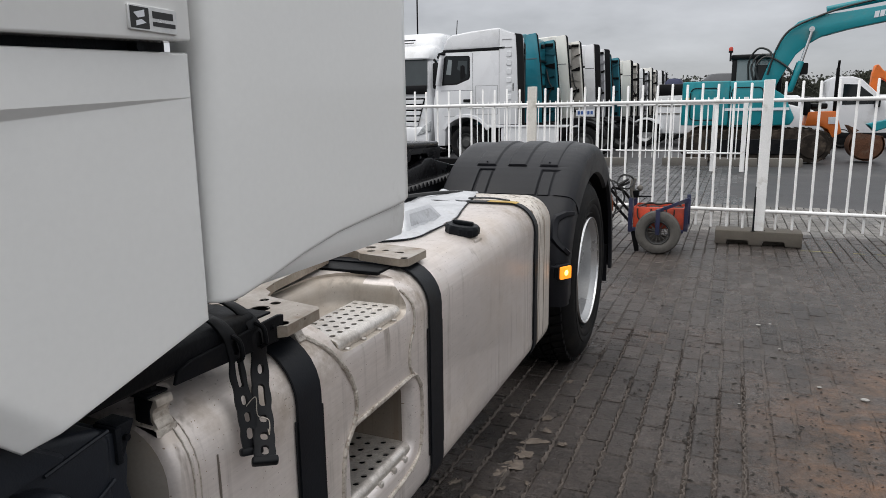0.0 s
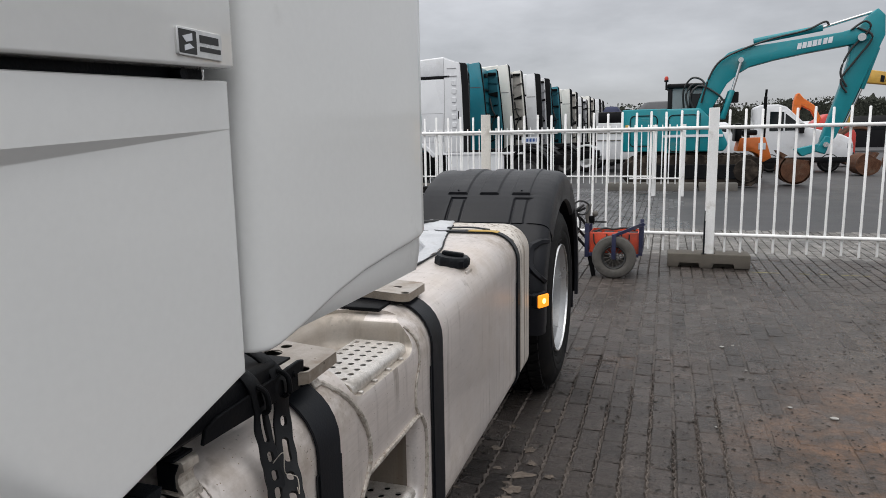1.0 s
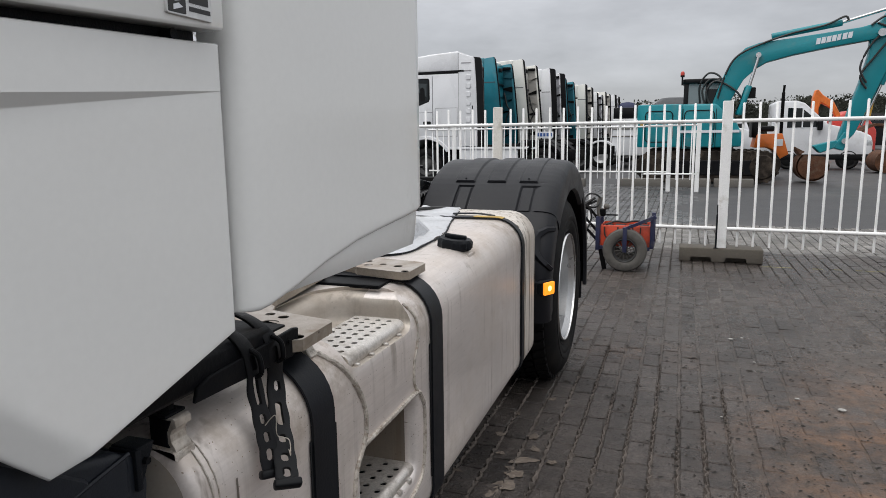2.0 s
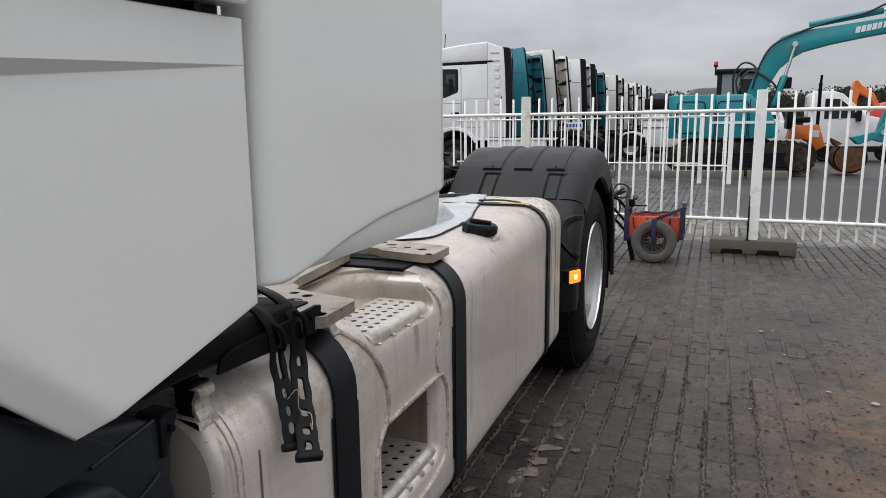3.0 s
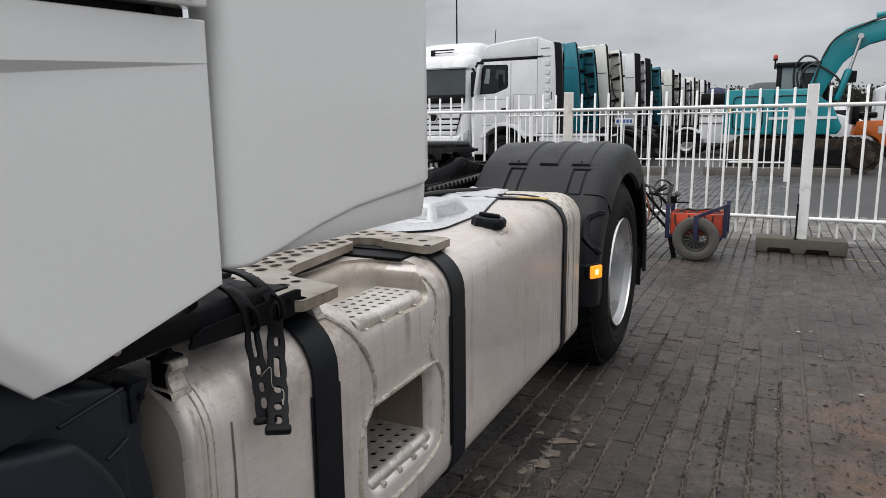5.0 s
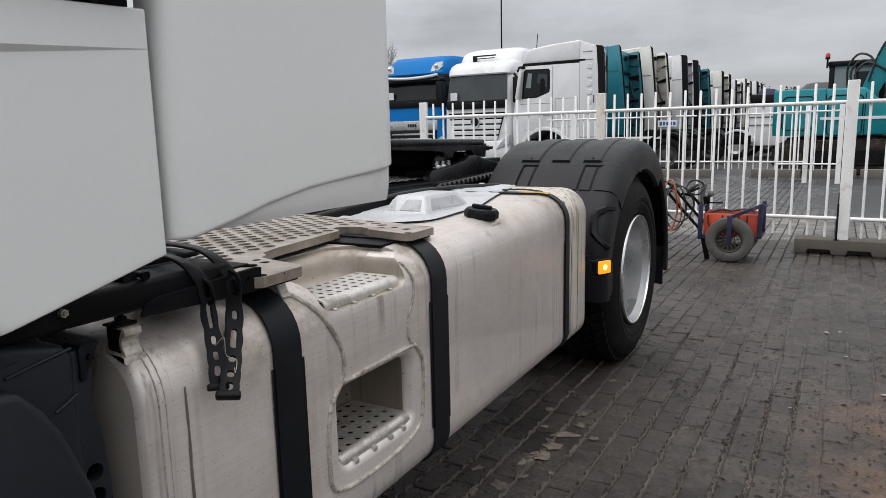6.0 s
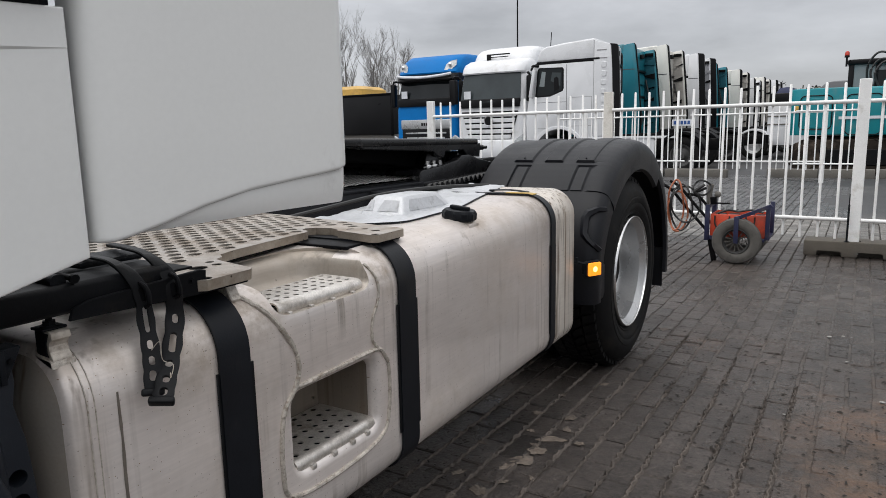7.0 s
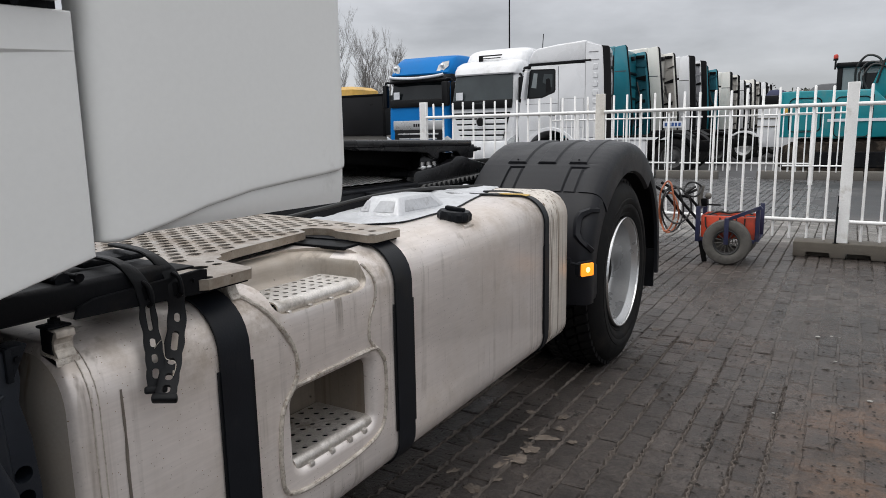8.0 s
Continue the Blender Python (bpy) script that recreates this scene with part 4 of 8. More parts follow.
def fairing_shell():
    rows = []
    prof = [(1.4210, 0.020), (1.4210, 0.040), (1.4216, 0.052), (1.4236, 0.061), (1.427, 0.0695), (1.433, 0.0765), (1.442, 0.0815), (1.458, 0.0862), (1.52, 0.0915), (1.60, 0.0955), (1.70, 0.1005), (1.80, 0.105), (1.885, 0.109), (1.940, 0.1115), (1.957, 0.111), (1.964, 0.106), (1.968, 0.097), (1.968, 0.080)]
    def low(y):
        pts = [(1.40, 1.106), (1.42, 1.097), (1.44, 1.096), (1.48, 1.104), (1.535, 1.118), (1.59, 1.133), (1.66, 1.149), (1.72, 1.157), (1.80, 1.165), (1.885, 1.173), (1.940, 1.179), (1.960, 1.186), (1.968, 1.195), (2.0, 1.20)]
        for (a, b), (c, d) in zip(pts, pts[1:]):
            if a <= y <= c:
                return b + (d - b) * (y - a) / (c - a)
        return 1.20
    fr = [0, 0.0003, 0.0008, 0.0015, 0.0025, 0.0035, 0.008, 0.016, 0.03, 0.06, 0.12, 0.2, 0.3, 0.4, 0.6, 0.8, 1.0]
    for k, f in enumerate(fr):
        row = []
        for y, x in prof:
            zb = low(y)
            z = zb + f * (3.5 - zb)
            e = (z - zb)
            d = 0.0
            if e < 0.008:
                d = 0.007 * (1 - math.sqrt(max(0.0, 1 - (1 - e / 0.008) ** 2)))
            row.append((x - d, y, z))
        rows.append(row)
    return thick(grid_sheet(rows), 0.006)


fair = part("side_fairing", fairing_shell(), WHITE, truck, "glossy white rear side fairing", 50)
# return coloured black to give the panel gap its shade
part("front_return", bx((-0.02, 1.398, 1.10), (0.020, 1.412, 3.5), 0.002), BLACK, fair)


def lip_shell():
    rows = []
    ys = [1.47 + (1.970 - 1.47) * i / 14 for i in range(14)] + [1.958, 1.966, 1.970]
    for k in range(7):
        row = []
        for i, y in enumerate(ys):
            zb = 1.104 + 0.006 * min(1.0, (y - 1.47) / 0.3) + (0, 0.002, 0.008)[max(0, i - 14)]
            zt = 1.125 + 0.078 * ((y - 1.47) / 0.50) ** 0.7
            f = k / 6
            z = zb + (zt - zb) * f
            x = 0.078 + 0.022 * math.sin(min(1.0, (y - 1.47) / 0.42) * 1.57) - 0.008 * (1 - f) ** 3 - (0, 0.002, 0.008)[max(0, i - 14)]
            row.append((x, y, z))
        rows.append(row)
    return thick(grid_sheet(rows), 0.012)


part("fairing_lip", lip_shell(), WHITE, fair, "white lower lip of the fairing", 50)
cab = part("cab_shell", bx((-2.48, -1.9, 1.12), (0.02, 1.385, 3.55), 0.06, 3), WHITE, truck, "white cab body")
part("cab_floor", bx((-2.3, -1.6, 0.98), (-0.10, 1.37, 1.14), 0.03), BLACK, cab)
part("roof_cap", loft([[(x, y, z) for x, y in rounded(-2.45 + g, -1.7 + 1.2 * g, -0.01 - g, 1.33 - g * 0.3, 0.15, 4)] for z, g in ((3.5, 0), (3.75, 0.08), (3.85, 0.3))]), WHITE, cab)

# --- foil cover on the tank top ---


def foil():
    rows = []
    for i in range(61):
        y = 2.50 + (3.62 - 2.50) * i / 60
        row = []
        front = -0.33 + 0.14 * min(1, (y - 2.5) / 0.10) if y < 2.6 else -0.19 - 0.13 * max(0, (y - 2.95) / 0.6)
        front += 0.012 * noise.noise(Vector((y * 13, 0, 5)))
        for j in range(25):
            x = front + (-0.52 - front) * j / 24
            z = shoulder(y, x, 0.009) + 0.007 * noise.noise(Vector((x * 9, y * 9, 0))) + 0.005 * noise.noise(Vector((x * 25, y * 25, 3)))
            if j == 0:
                z -= 0.005
            row.append((x, y, z))
        rows.append(row)
    return thick(grid_sheet(rows), 0.002)


def foil_box():
    """The pressed hood in the cover, with upright creases."""
    b = top_at(2.7) + 0.004
    def ring(y0, y1, x0, x1, z, r):
        return [(x, y, z) for x, y in rounded(x0, y0, x1, y1, r, 4)]
    return loft([ring(2.668, 3.005, -0.435, -0.238, b, 0.02), ring(2.676, 2.995, -0.428, -0.245, b + 0.010, 0.016), ring(2.712, 2.945, -0.398, -0.270, b + 0.058, 0.014), ring(2.718, 2.938, -0.392, -0.276, b + 0.064, 0.014)])


hood = part("foil_hood", foil_box(), FOIL, truck, "pressed silver foil hood")


def panel(a, b, c, d, lift):
    """A thin pressed field on the hood between four corners."""
    q = [Vector(p) for p in (a, b, c, d)]
    m = sum(q, Vector()) / 4
    nn = (q[1] - q[0]).cross(q[3] - q[0]).normalized()
    nn = nn if nn.z > 0 else -nn
    q = [m + (p - m) * 0.80 + nn * lift for p in q]
    return thick(grid_sheet([[q[0], q[1]], [q[3], q[2]]]), 0.0012)


# darker foil copy: the facets' dim ground reflection put into the colour
FOILSHADE = surface("shaded_pressed_foil", (0.52, 0.53, 0.55), 0.5, metal=0.5, var=0.15, scale=14, dirt=(0.2, 0.2, 0.2), amount=0.25, dscale=30)
hb = top_at(2.7) + 0.004
for x0, x1 in ((-0.416, -0.372), (-0.366, -0.262)):
    part("pressed_field", panel((x0, 2.677, hb + 0.012), (x1, 2.677, hb + 0.012), (x1 - 0.010, 2.711, hb + 0.056), (x0 + 0.016, 2.711, hb + 0.056), 0.0012), FOILSHADE, hood)
part("pressed_field", panel((-0.2455, 2.690, hb + 0.012), (-0.2455, 2.985, hb + 0.012), (-0.2705, 2.935, hb + 0.056), (-0.2705, 2.722, hb + 0.056), 0.0012), FOILSHADE, hood)
# black tube drawn for the shadow beneath the foil's front edge
part("foil_rubber_edge", tube([(-0.335, 2.505, shoulder(2.505, -0.33, 0.004)), (-0.255, 2.55, shoulder(2.55, -0.25, 0.004)), (-0.188, 2.62, shoulder(2.62, -0.19, 0.004)), (-0.182, 2.78, shoulder(2.78, -0.18, 0.004)), (-0.184, 2.95, shoulder(2.95, -0.18, 0.004)), (-0.25, 3.22, shoulder(3.22, -0.25, 0.004)), (-0.305, 3.50, shoulder(3.5, -0.3, 0.004))], 0.0032, 8, 6), BLACK, truck)
part("foil_cover", foil(), FOIL, truck, "creased silver foil heat cover on the tank", 60)
part("cable_loom", tube([(-0.62, 2.45, 0.97), (-0.60, 2.7, 0.99), (-0.58, 3.0, 1.012), (-0.54, 3.25, 1.018), (-0.48, 3.45, 1.015), (-0.40, 3.58, 1.010)], 0.008, 8, 6), CABLE_K, truck, "black cable loom beside the tank")

# --- chassis, walkway grating, coupling plate ---
RAILK = surface("blue_black_rail_paint", (0.0105, 0.0115, 0.015), 0.45, var=0.2, scale=4, dirt=(0.025, 0.024, 0.023), amount=0.2, dscale=6, specular=0.3)
rail = part("frame_rail", both(bx((-0.79, 0.9, 0.80), (-0.74, 6.1, 1.018), 0.006), bx((-0.80, 0.9, 1.008), (-0.735, 3.56, 1.022), 0.003), bx((-0.745, 3.14, 0.985), (-0.66, 3.42, 1.010), 0.006)), RAILK, truck, "black steel chassis rail")
part("frame_rail", bx((-1.66, 0.9, 0.80), (-1.58, 6.1, 1.035), 0.006), CHASSIS, truck, "black steel chassis rail")
for yy in (2.0, 3.75, 5.95):
    part("cross_member", bx((-1.6, yy, 0.82), (-0.8, yy + 0.12, 1.0), 0.01), CHASSIS, truck)
part("axle", both(cyl((-2.2, 4.4, 0.487), (-0.2, 4.4, 0.487), 0.075, n=20), ball((-1.2, 4.4, 0.487), 0.22, (1, 0.9, 0.9))), CHASSIS, truck)
part("far_side_box", bx((-2.40, 1.4, 0.35), (-1.75, 3.5, 0.95), 0.08, 3), CHASSIS, truck)


def grating():
    bm = bmesh.new()
    z, X0, X1, Y0, Y1 = 1.032, -1.55, -0.835, 2.1, 3.80

    def strip(a, b, w):
        a, b = Vector(a), Vector(b)
        d = (b - a).normalized()
        s = Vector((-d.y, d.x, 0)) * w / 2
        q = [bm.verts.new(p + o + Vector((0, 0, h))) for p in (a, b) for o in (s, -s) for h in (0, 0.0009)]
        for f in ((0, 1, 3, 2), (4, 6, 7, 5), (1, 5, 7, 3), (0, 2, 6, 4), (0, 4, 5, 1), (2, 3, 7, 6)):
            bm.faces.new([q[k] for k in f])
    slope = 2.2
    for sgn in (1, -1):
        for i in range(46):
            lo = Y0 - 1.60 + 0.074 * i
            hi = lo + slope * (X1 - X0)
            t0, t1 = max(0.0, (Y0 - lo) / (hi - lo)), min(1.0, (Y1 - lo) / (hi - lo))
            if t1 - t0 < 0.03:
                continue
            xs = [X0 + (X1 - X0) * t if sgn == 1 else X1 - (X1 - X0) * t for t in (t0, t1)]
            strip((xs[0], lo + (hi - lo) * t0, z + 0.0004 * sgn), (xs[1], lo + (hi - lo) * t1, z + 0.0004 * sgn), 0.0048)
    return bm


part("grating", grating(), GALV, truck, "diamond mesh walkway grating", 0)
part("grating_frame", both(bx((-0.836, 2.08, 0.97), (-0.802, 3.82, 1.026), 0.002), bx((-1.57, 2.08, 0.97), (-1.548, 3.82, 1.026), 0.002)), CHASSIS, truck)
part("grating_pan", bx((-1.55, 2.1, 0.955), (-0.836, 3.81, 0.965)), CHASSIS, truck)


GREASE = surface("greasy_black_steel", (0.008, 0.008, 0.009), 0.24, metal=0.0, specular=0.5, var=0.3, scale=6)


def ramp():
    bm = prism([(3.555, 0.86), (3.555, 1.050), (3.575, 1.073), (3.75, 1.086), (3.917, 1.108), (3.965, 1.132), (4.035, 1.132), (4.143, 1.108), (4.346, 1.073), (4.75, 1.05), (4.75, 0.86)], "x", -0.80, -0.755, 0.006, 2)
    teeth = []
    for i in range(15):
        y = 3.56 + 0.048 * i
        z = 0.994 + 0.022 * i / 14
        teeth.append(prism([(y, z - 0.012), (y + 0.012, z + 0.018), (y + 0.034, z + 0.020), (y + 0.046, z - 0.008)], "x", -0.757, -0.705, 0.004, 1))
    return both(bm, *teeth)


part("guide_ramp", ramp(), GREASE, truck, "black ribbed slide ramp")
part("ramp_ledge", bx((-0.93, 3.60, 1.045), (-0.77, 3.84, 1.068), 0.004), DARKSTEEL, truck)
for i in range(3):
    part("ramp_nut", both(cyl((-0.81, 3.71 + 0.058 * i, 1.068), (-0.81, 3.71 + 0.058 * i, 1.094), 0.022, n=12, bevel=0.006), cyl((-0.81, 3.71 + 0.058 * i, 1.09), (-0.81, 3.71 + 0.058 * i, 1.112), 0.013, n=12)), CHROME, truck)


def tilted(bm):
    for v in bm.verts:
        v.co.z -= 0.018 * (v.co.y - 3.07)
    return bm


cpl = part("coupling_plate", tilted(prism([(-1.68, 3.15), (-1.60, 3.06), (-0.82, 3.06), (-0.76, 3.12), (-0.76, 4.15), (-0.80, 4.19), (-1.02, 4.20), (-1.12, 3.85), (-1.28, 3.85), (-1.38, 4.20), (-1.60, 4.19), (-1.68, 4.12)], "z", 1.198, 1.234, 0.009, 3)), GREASE, truck, "greasy black coupling plate")
for xa, xb in ((-0.80, -0.762), (-1.67, -1.64)):
    part("plate_skirt", prism([(3.10, 1.200), (3.14, 1.186), (3.306, 1.178), (3.60, 1.166), (3.70, 1.156), (3.735, 1.134), (3.795, 1.124), (3.81, 1.158), (3.99, 1.157), (4.04, 1.125), (4.17, 1.115), (4.185, 1.190)], "x", xa, xb, 0.004, 1), GREASE, cpl)
part("pedestal", prism([(3.72, 1.00), (3.80, 1.17), (4.02, 1.17), (4.22, 0.98)], "x", -1.62, -0.86, 0.02, 2), GREASE, cpl)
part("lock_arm", prism([(3.12, 1.19), (3.20, 1.13), (3.55, 1.10), (3.78, 1.07), (3.80, 1.17)], "x", -1.55, -0.92, 0.012, 2), CHASSIS, cpl)
part("pivot_block", prism([(3.94, 1.05), (3.98, 1.15), (4.14, 1.15), (4.20, 1.06)], "x", -0.90, -0.79, 0.008, 2), GREASE, cpl)
part("rear_lug", both(bx((-0.80, 4.19, 1.150), (-0.765, 4.235, 1.178), 0.008), cyl((-0.775, 4.22, 1.165), (-0.745, 4.22, 1.165), 0.009, n=10)), GREASE, cpl)
part("air_hose", tube([(-1.0, 1.6, 1.35), (-0.95, 2.2, 1.16), (-0.9, 2.7, 1.10), (-0.92, 3.1, 1.12)], 0.012, 8, 6), CABLE_K, truck)
part("red_air_hose", tube([(-1.1, 2.9, 1.20), (-1.0, 3.05, 1.17), (-0.92, 3.12, 1.11), (-0.93, 3.2, 1.03)], 0.005, 8, 6), CABLE_O, truck)

# --- rear wheels ---
HUB = (0.0, 4.425, 0.493)


def tyre(x_out=0.0):
    prof = [(0.0, 0.300), (0.014, 0.308), (0.022, 0.318), (0.024, 0.322), (0.021, 0.325), (0.031, 0.345), (0.036, 0.366), (0.0345, 0.369), (0.039, 0.375), (0.039, 0.398), (0.036, 0.401), (0.0365, 0.405), (0.030, 0.432), (0.012, 0.470), (-0.008, 0.486), (-0.018, 0.490), (-0.030, 0.492),
            (-0.26, 0.492), (-0.272, 0.491), (-0.285, 0.484), (-0.31, 0.45), (-0.318, 0.40), (-0.30, 0.33), (-0.285, 0.30)]
    return lathe([(x_out + h, r) for h, r in prof], HUB, "x", 72)


wheel = part("wheel_hub", both(lathe([(-0.24, 0.0), (-0.06, 0.0), (-0.06, 0.055), (-0.075, 0.10), (-0.14, 0.11), (-0.16, 0.13)], HUB, "x", 32)), CHASSIS, truck, "dark rear wheel hub")
part("tyre", tyre(), RUBBER, wheel, "dusty black truck tyre with block tread", 40)
for lane, (u0, u1, sh) in enumerate(((-0.014, -0.074, 0.35), (-0.086, -0.136, 0.6), (-0.150, -0.200, -0.6), (-0.212, -0.270, -0.35))):
    bm = bmesh.new()
    q = []
    for u, skew in ((u0, 0), (u1, sh * 2 * math.pi / 54)):
        for da in (0.016, 2 * math.pi / 54 - 0.018):
            for rr in (0.484, 0.516 if u != -0.014 else 0.510):
                q.append(bm.verts.new((u, rr * math.cos(da + skew), rr * math.sin(da + skew))))
    for f in ((0, 2, 3, 1), (4, 5, 7, 6), (1, 3, 7, 5), (0, 1, 5, 4), (2, 6, 7, 3)):
        bm.faces.new([q[i] for i in f])
    bmesh.ops.recalc_face_normals(bm, faces=bm.faces)
    me_ = bpy.data.meshes.new("tread_block")
    bm.to_mesh(me_)
    bm.free()
    me_.materials.append(RUBBER)
    for k in range(54):
        shared("tread_block", me_, wheel, Matrix.Translation(HUB) @ Matrix.Rotation(2 * math.pi * (k + 0.5 * (lane % 2)) / 54, 4, "X"))
part("rim_lip", lathe([(0.012, 0.3015), (0.026, 0.3000), (0.030, 0.2965), (0.029, 0.2925), (0.020, 0.2900), (0.012, 0.2900)], HUB, "x", 72), CHROME, wheel, "bright worn rim edge")
part("rim", lathe([(0.018, 0.295), (0.020, 0.2905), (0.012, 0.284), (0.006, 0.277), (-0.004, 0.272), (-0.010, 0.266), (-0.05, 0.262), (-0.10, 0.256), (-0.145, 0.245), (-0.165, 0.225), (-0.172, 0.19), (-0.165, 0.15), (-0.150, 0.13), (-0.150, 0.06)], HUB, "x", 72), RIM, wheel, "deep silver painted steel rim")
for k in range(10):
    a = 2 * math.pi * k / 10
    part("wheel_nut", cyl((-0.172, HUB[1] + 0.167 * math.cos(a), HUB[2] + 0.167 * math.sin(a)), (-0.135, HUB[1] + 0.167 * math.cos(a), HUB[2] + 0.167 * math.sin(a)), 0.016, n=6), RIM, wheel)
part("inner_tyre", tyre(-0.345), RUBBER, wheel)
part("far_wheel", lathe([(-2.42, 0.3), (-2.43, 0.45), (-2.40, 0.505), (-1.80, 0.505), (-1.77, 0.45), (-1.78, 0.3)], (0, 4.4, 0.487), "x", 40), RUBBER, truck, "far side rear tyres")
part("front_wheel", lathe([(-0.35, 0.3), (-0.36, 0.45), (-0.33, 0.505), (-0.07, 0.505), (-0.04, 0.45), (-0.05, 0.3), (-0.12, 0.28), (-0.12, 0.0)], (0, 0.45, 0.487), "x", 40), RUBBER, truck, "front tyre")
part("front_wheel", lathe([(-2.40, 0.0), (-2.40, 0.3), (-2.41, 0.45), (-2.38, 0.505), (-2.12, 0.505), (-2.09, 0.45), (-2.10, 0.3)], (0, 0.45, 0.487), "x", 40), RUBBER, truck, "front tyre")

# --- rear mudguard ---
GP = smooth_path([(0, 3.80, 0.44), (0, 3.795, 0.60), (0, 3.835, 0.80), (0, 3.945, 0.965), (0, 4.13, 1.105), (0, 4.36, 1.182), (0, 4.60, 1.187), (0, 4.84, 1.112), (0, 5.05, 0.955), (0, 5.17, 0.74), (0, 5.215, 0.52), (0, 5.22, 0.36)], 5)


def guard_normal(i):
    d = (GP[min(i + 1, len(GP) - 1)] - GP[max(i - 1, 0)]).normalized()
    return Vector((0, -d.z, d.y))


def along(f):
    """Place and outward direction at a fractional step of the guard's curve."""
    i = min(int(f), len(GP) - 2)
    u = f - i
    return GP[i].lerp(GP[i + 1], u), (guard_normal(i) * (1 - u) + guard_normal(i + 1) * u).normalized()


EDGE = [(-0.66, 0.05), (-0.66, 0.012), (-0.65, 0.0), (-0.62, -0.002), (-0.06, 0.0), (-0.025, 0.002), (0.000, 0.007), (0.016, 0.015), (0.027, 0.027), (0.034, 0.042), (0.037, 0.060)]
UPPER, LOWER = ((-0.515, -0.415), (-0.345, -0.250), (-0.175, -0.085)), ((-0.482, -0.420), (-0.148, -0.092))


def drop_at(x):
    """How far the guard's surface has rounded away at x."""
    for (a, b), (c, d) in zip(EDGE[3:], EDGE[4:]):
        if a <= x <= c:
            return b + (d - b) * (x - a) / (c - a)
    return 0.0


def box01(v, a, b, soft):
    return max(0.0, min(1.0, (v - a) / soft + 0.5)) * max(0.0, min(1.0, (b - v) / soft + 0.5))


def relief(x, f):
    """Raised pads over the crest, each with a groove under its lower end, and two framed pads below them."""
    h = 0.0
    for a, b in UPPER:
        h += 0.0085 * box01(x, a, b, 0.007) * box01(f, 19.45, 39.6, 0.10)
        h -= 0.004 * box01(x, a - 0.003, b + 0.003, 0.004) * box01(f, 19.30, 19.45, 0.06)
    for a, b in LOWER:
        h -= 0.009 * box01(x, a - 0.011, b + 0.011, 0.004) * box01(f, 14.0, 18.80, 0.06) * (1 - box01(x, a, b, 0.004) * box01(f, 13.0, 18.52, 0.06))
    return h


def guard_shell(fs, grow=0.0, fine=False):
    xs = EDGE if not fine else EDGE[:4] + [(-0.60 + 0.0042 * k, 0.0) for k in range(124)] + EDGE[4:]
    rows = []
    for f in fs:
        p, nn = along(f)
        row = []
        for x, d in xs:
            q = p - nn * (d - grow - (relief(x, f) if fine and -0.62 < x < -0.05 else 0.0))
            row.append((x, q.y, q.z))
        rows.append(row)
    return rows


AC, AR = (4.47, 0.45), 0.578


def skirt_rows(fs):
    """The side skirt between the shell's edge and the wheel opening."""
    rows = []
    for f in fs:
        p, nn = along(f)
        e = p - nn * 0.060
        v = Vector((0, e.y - AC[0], e.z - AC[1]))
        ang = math.atan2(max(v.z, 0.0), v.y)
        a = Vector((0, AC[0] + AR * math.cos(ang), AC[1] + AR * math.sin(ang)))
        if e.z < AC[1] + 0.02:
            a = Vector((0, AC[0] + math.copysign(AR, v.y), e.z))
        if e.y > 4.9:
            a = e + (a - e) * 0.45
        rows.append([(0.037, e.y, e.z)] + [(0.037 + 0.005 * math.sin(k * 3), e.y + (a.y - e.y) * k, e.z + (a.z - e.z) * k) for k in (0.3, 0.6, 0.92)] + [(0.020, a.y, a.z)])
    return rows


def weld(rows_a, rows_b):
    rows = [list(a) + list(b[1:]) for a, b in zip(rows_a, rows_b)]
    return thick(grid_sheet(rows), 0.006)


SEAM = 15
TOPF = [SEAM + 0.25 * k for k in range(13)] + [18.25 + 0.055 * k for k in range(1, 24)] + [19.75 + 0.25 * k for k in range(78)]
LOWF = list(range(0, SEAM)) + [SEAM - 0.06]
guard = part("mudguard", weld(guard_shell(TOPF, fine=True), skirt_rows(TOPF)), GUARD, truck, "black plastic rear mudguard with raised pads", 28)
part("front_guard_section", weld(guard_shell(LOWF, -0.005), [[(x - 0.005, y, z) for x, y, z in r] for r in skirt_rows(LOWF)]), GUARD, guard, "lower front mudguard section")
part("mud_flap", both(weld(guard_shell(range(39, 56)), skirt_rows(range(39, 56))), bx((-0.62, 5.19, 0.25), (0.0, 5.205, 0.5), 0.003)), GUARD, guard)
for x in (-0.465, -0.13):
    p, nn = along(19.85)
    q = p + nn * 0.010
    part("rivet", ball((x, q.y, q.z), 0.0055, (1, 1, 0.7), 8), BLACK, guard)


def on_guard(x, z, lift):
    """The guard's front face at x and height z."""
    f = min((k * 0.1 for k in range(160)), key=lambda k: abs(along(k)[0].z - z))
    p, nn = along(f)
    q = p - nn * (drop_at(x) - lift)
    return Vector((x, q.y, q.z))


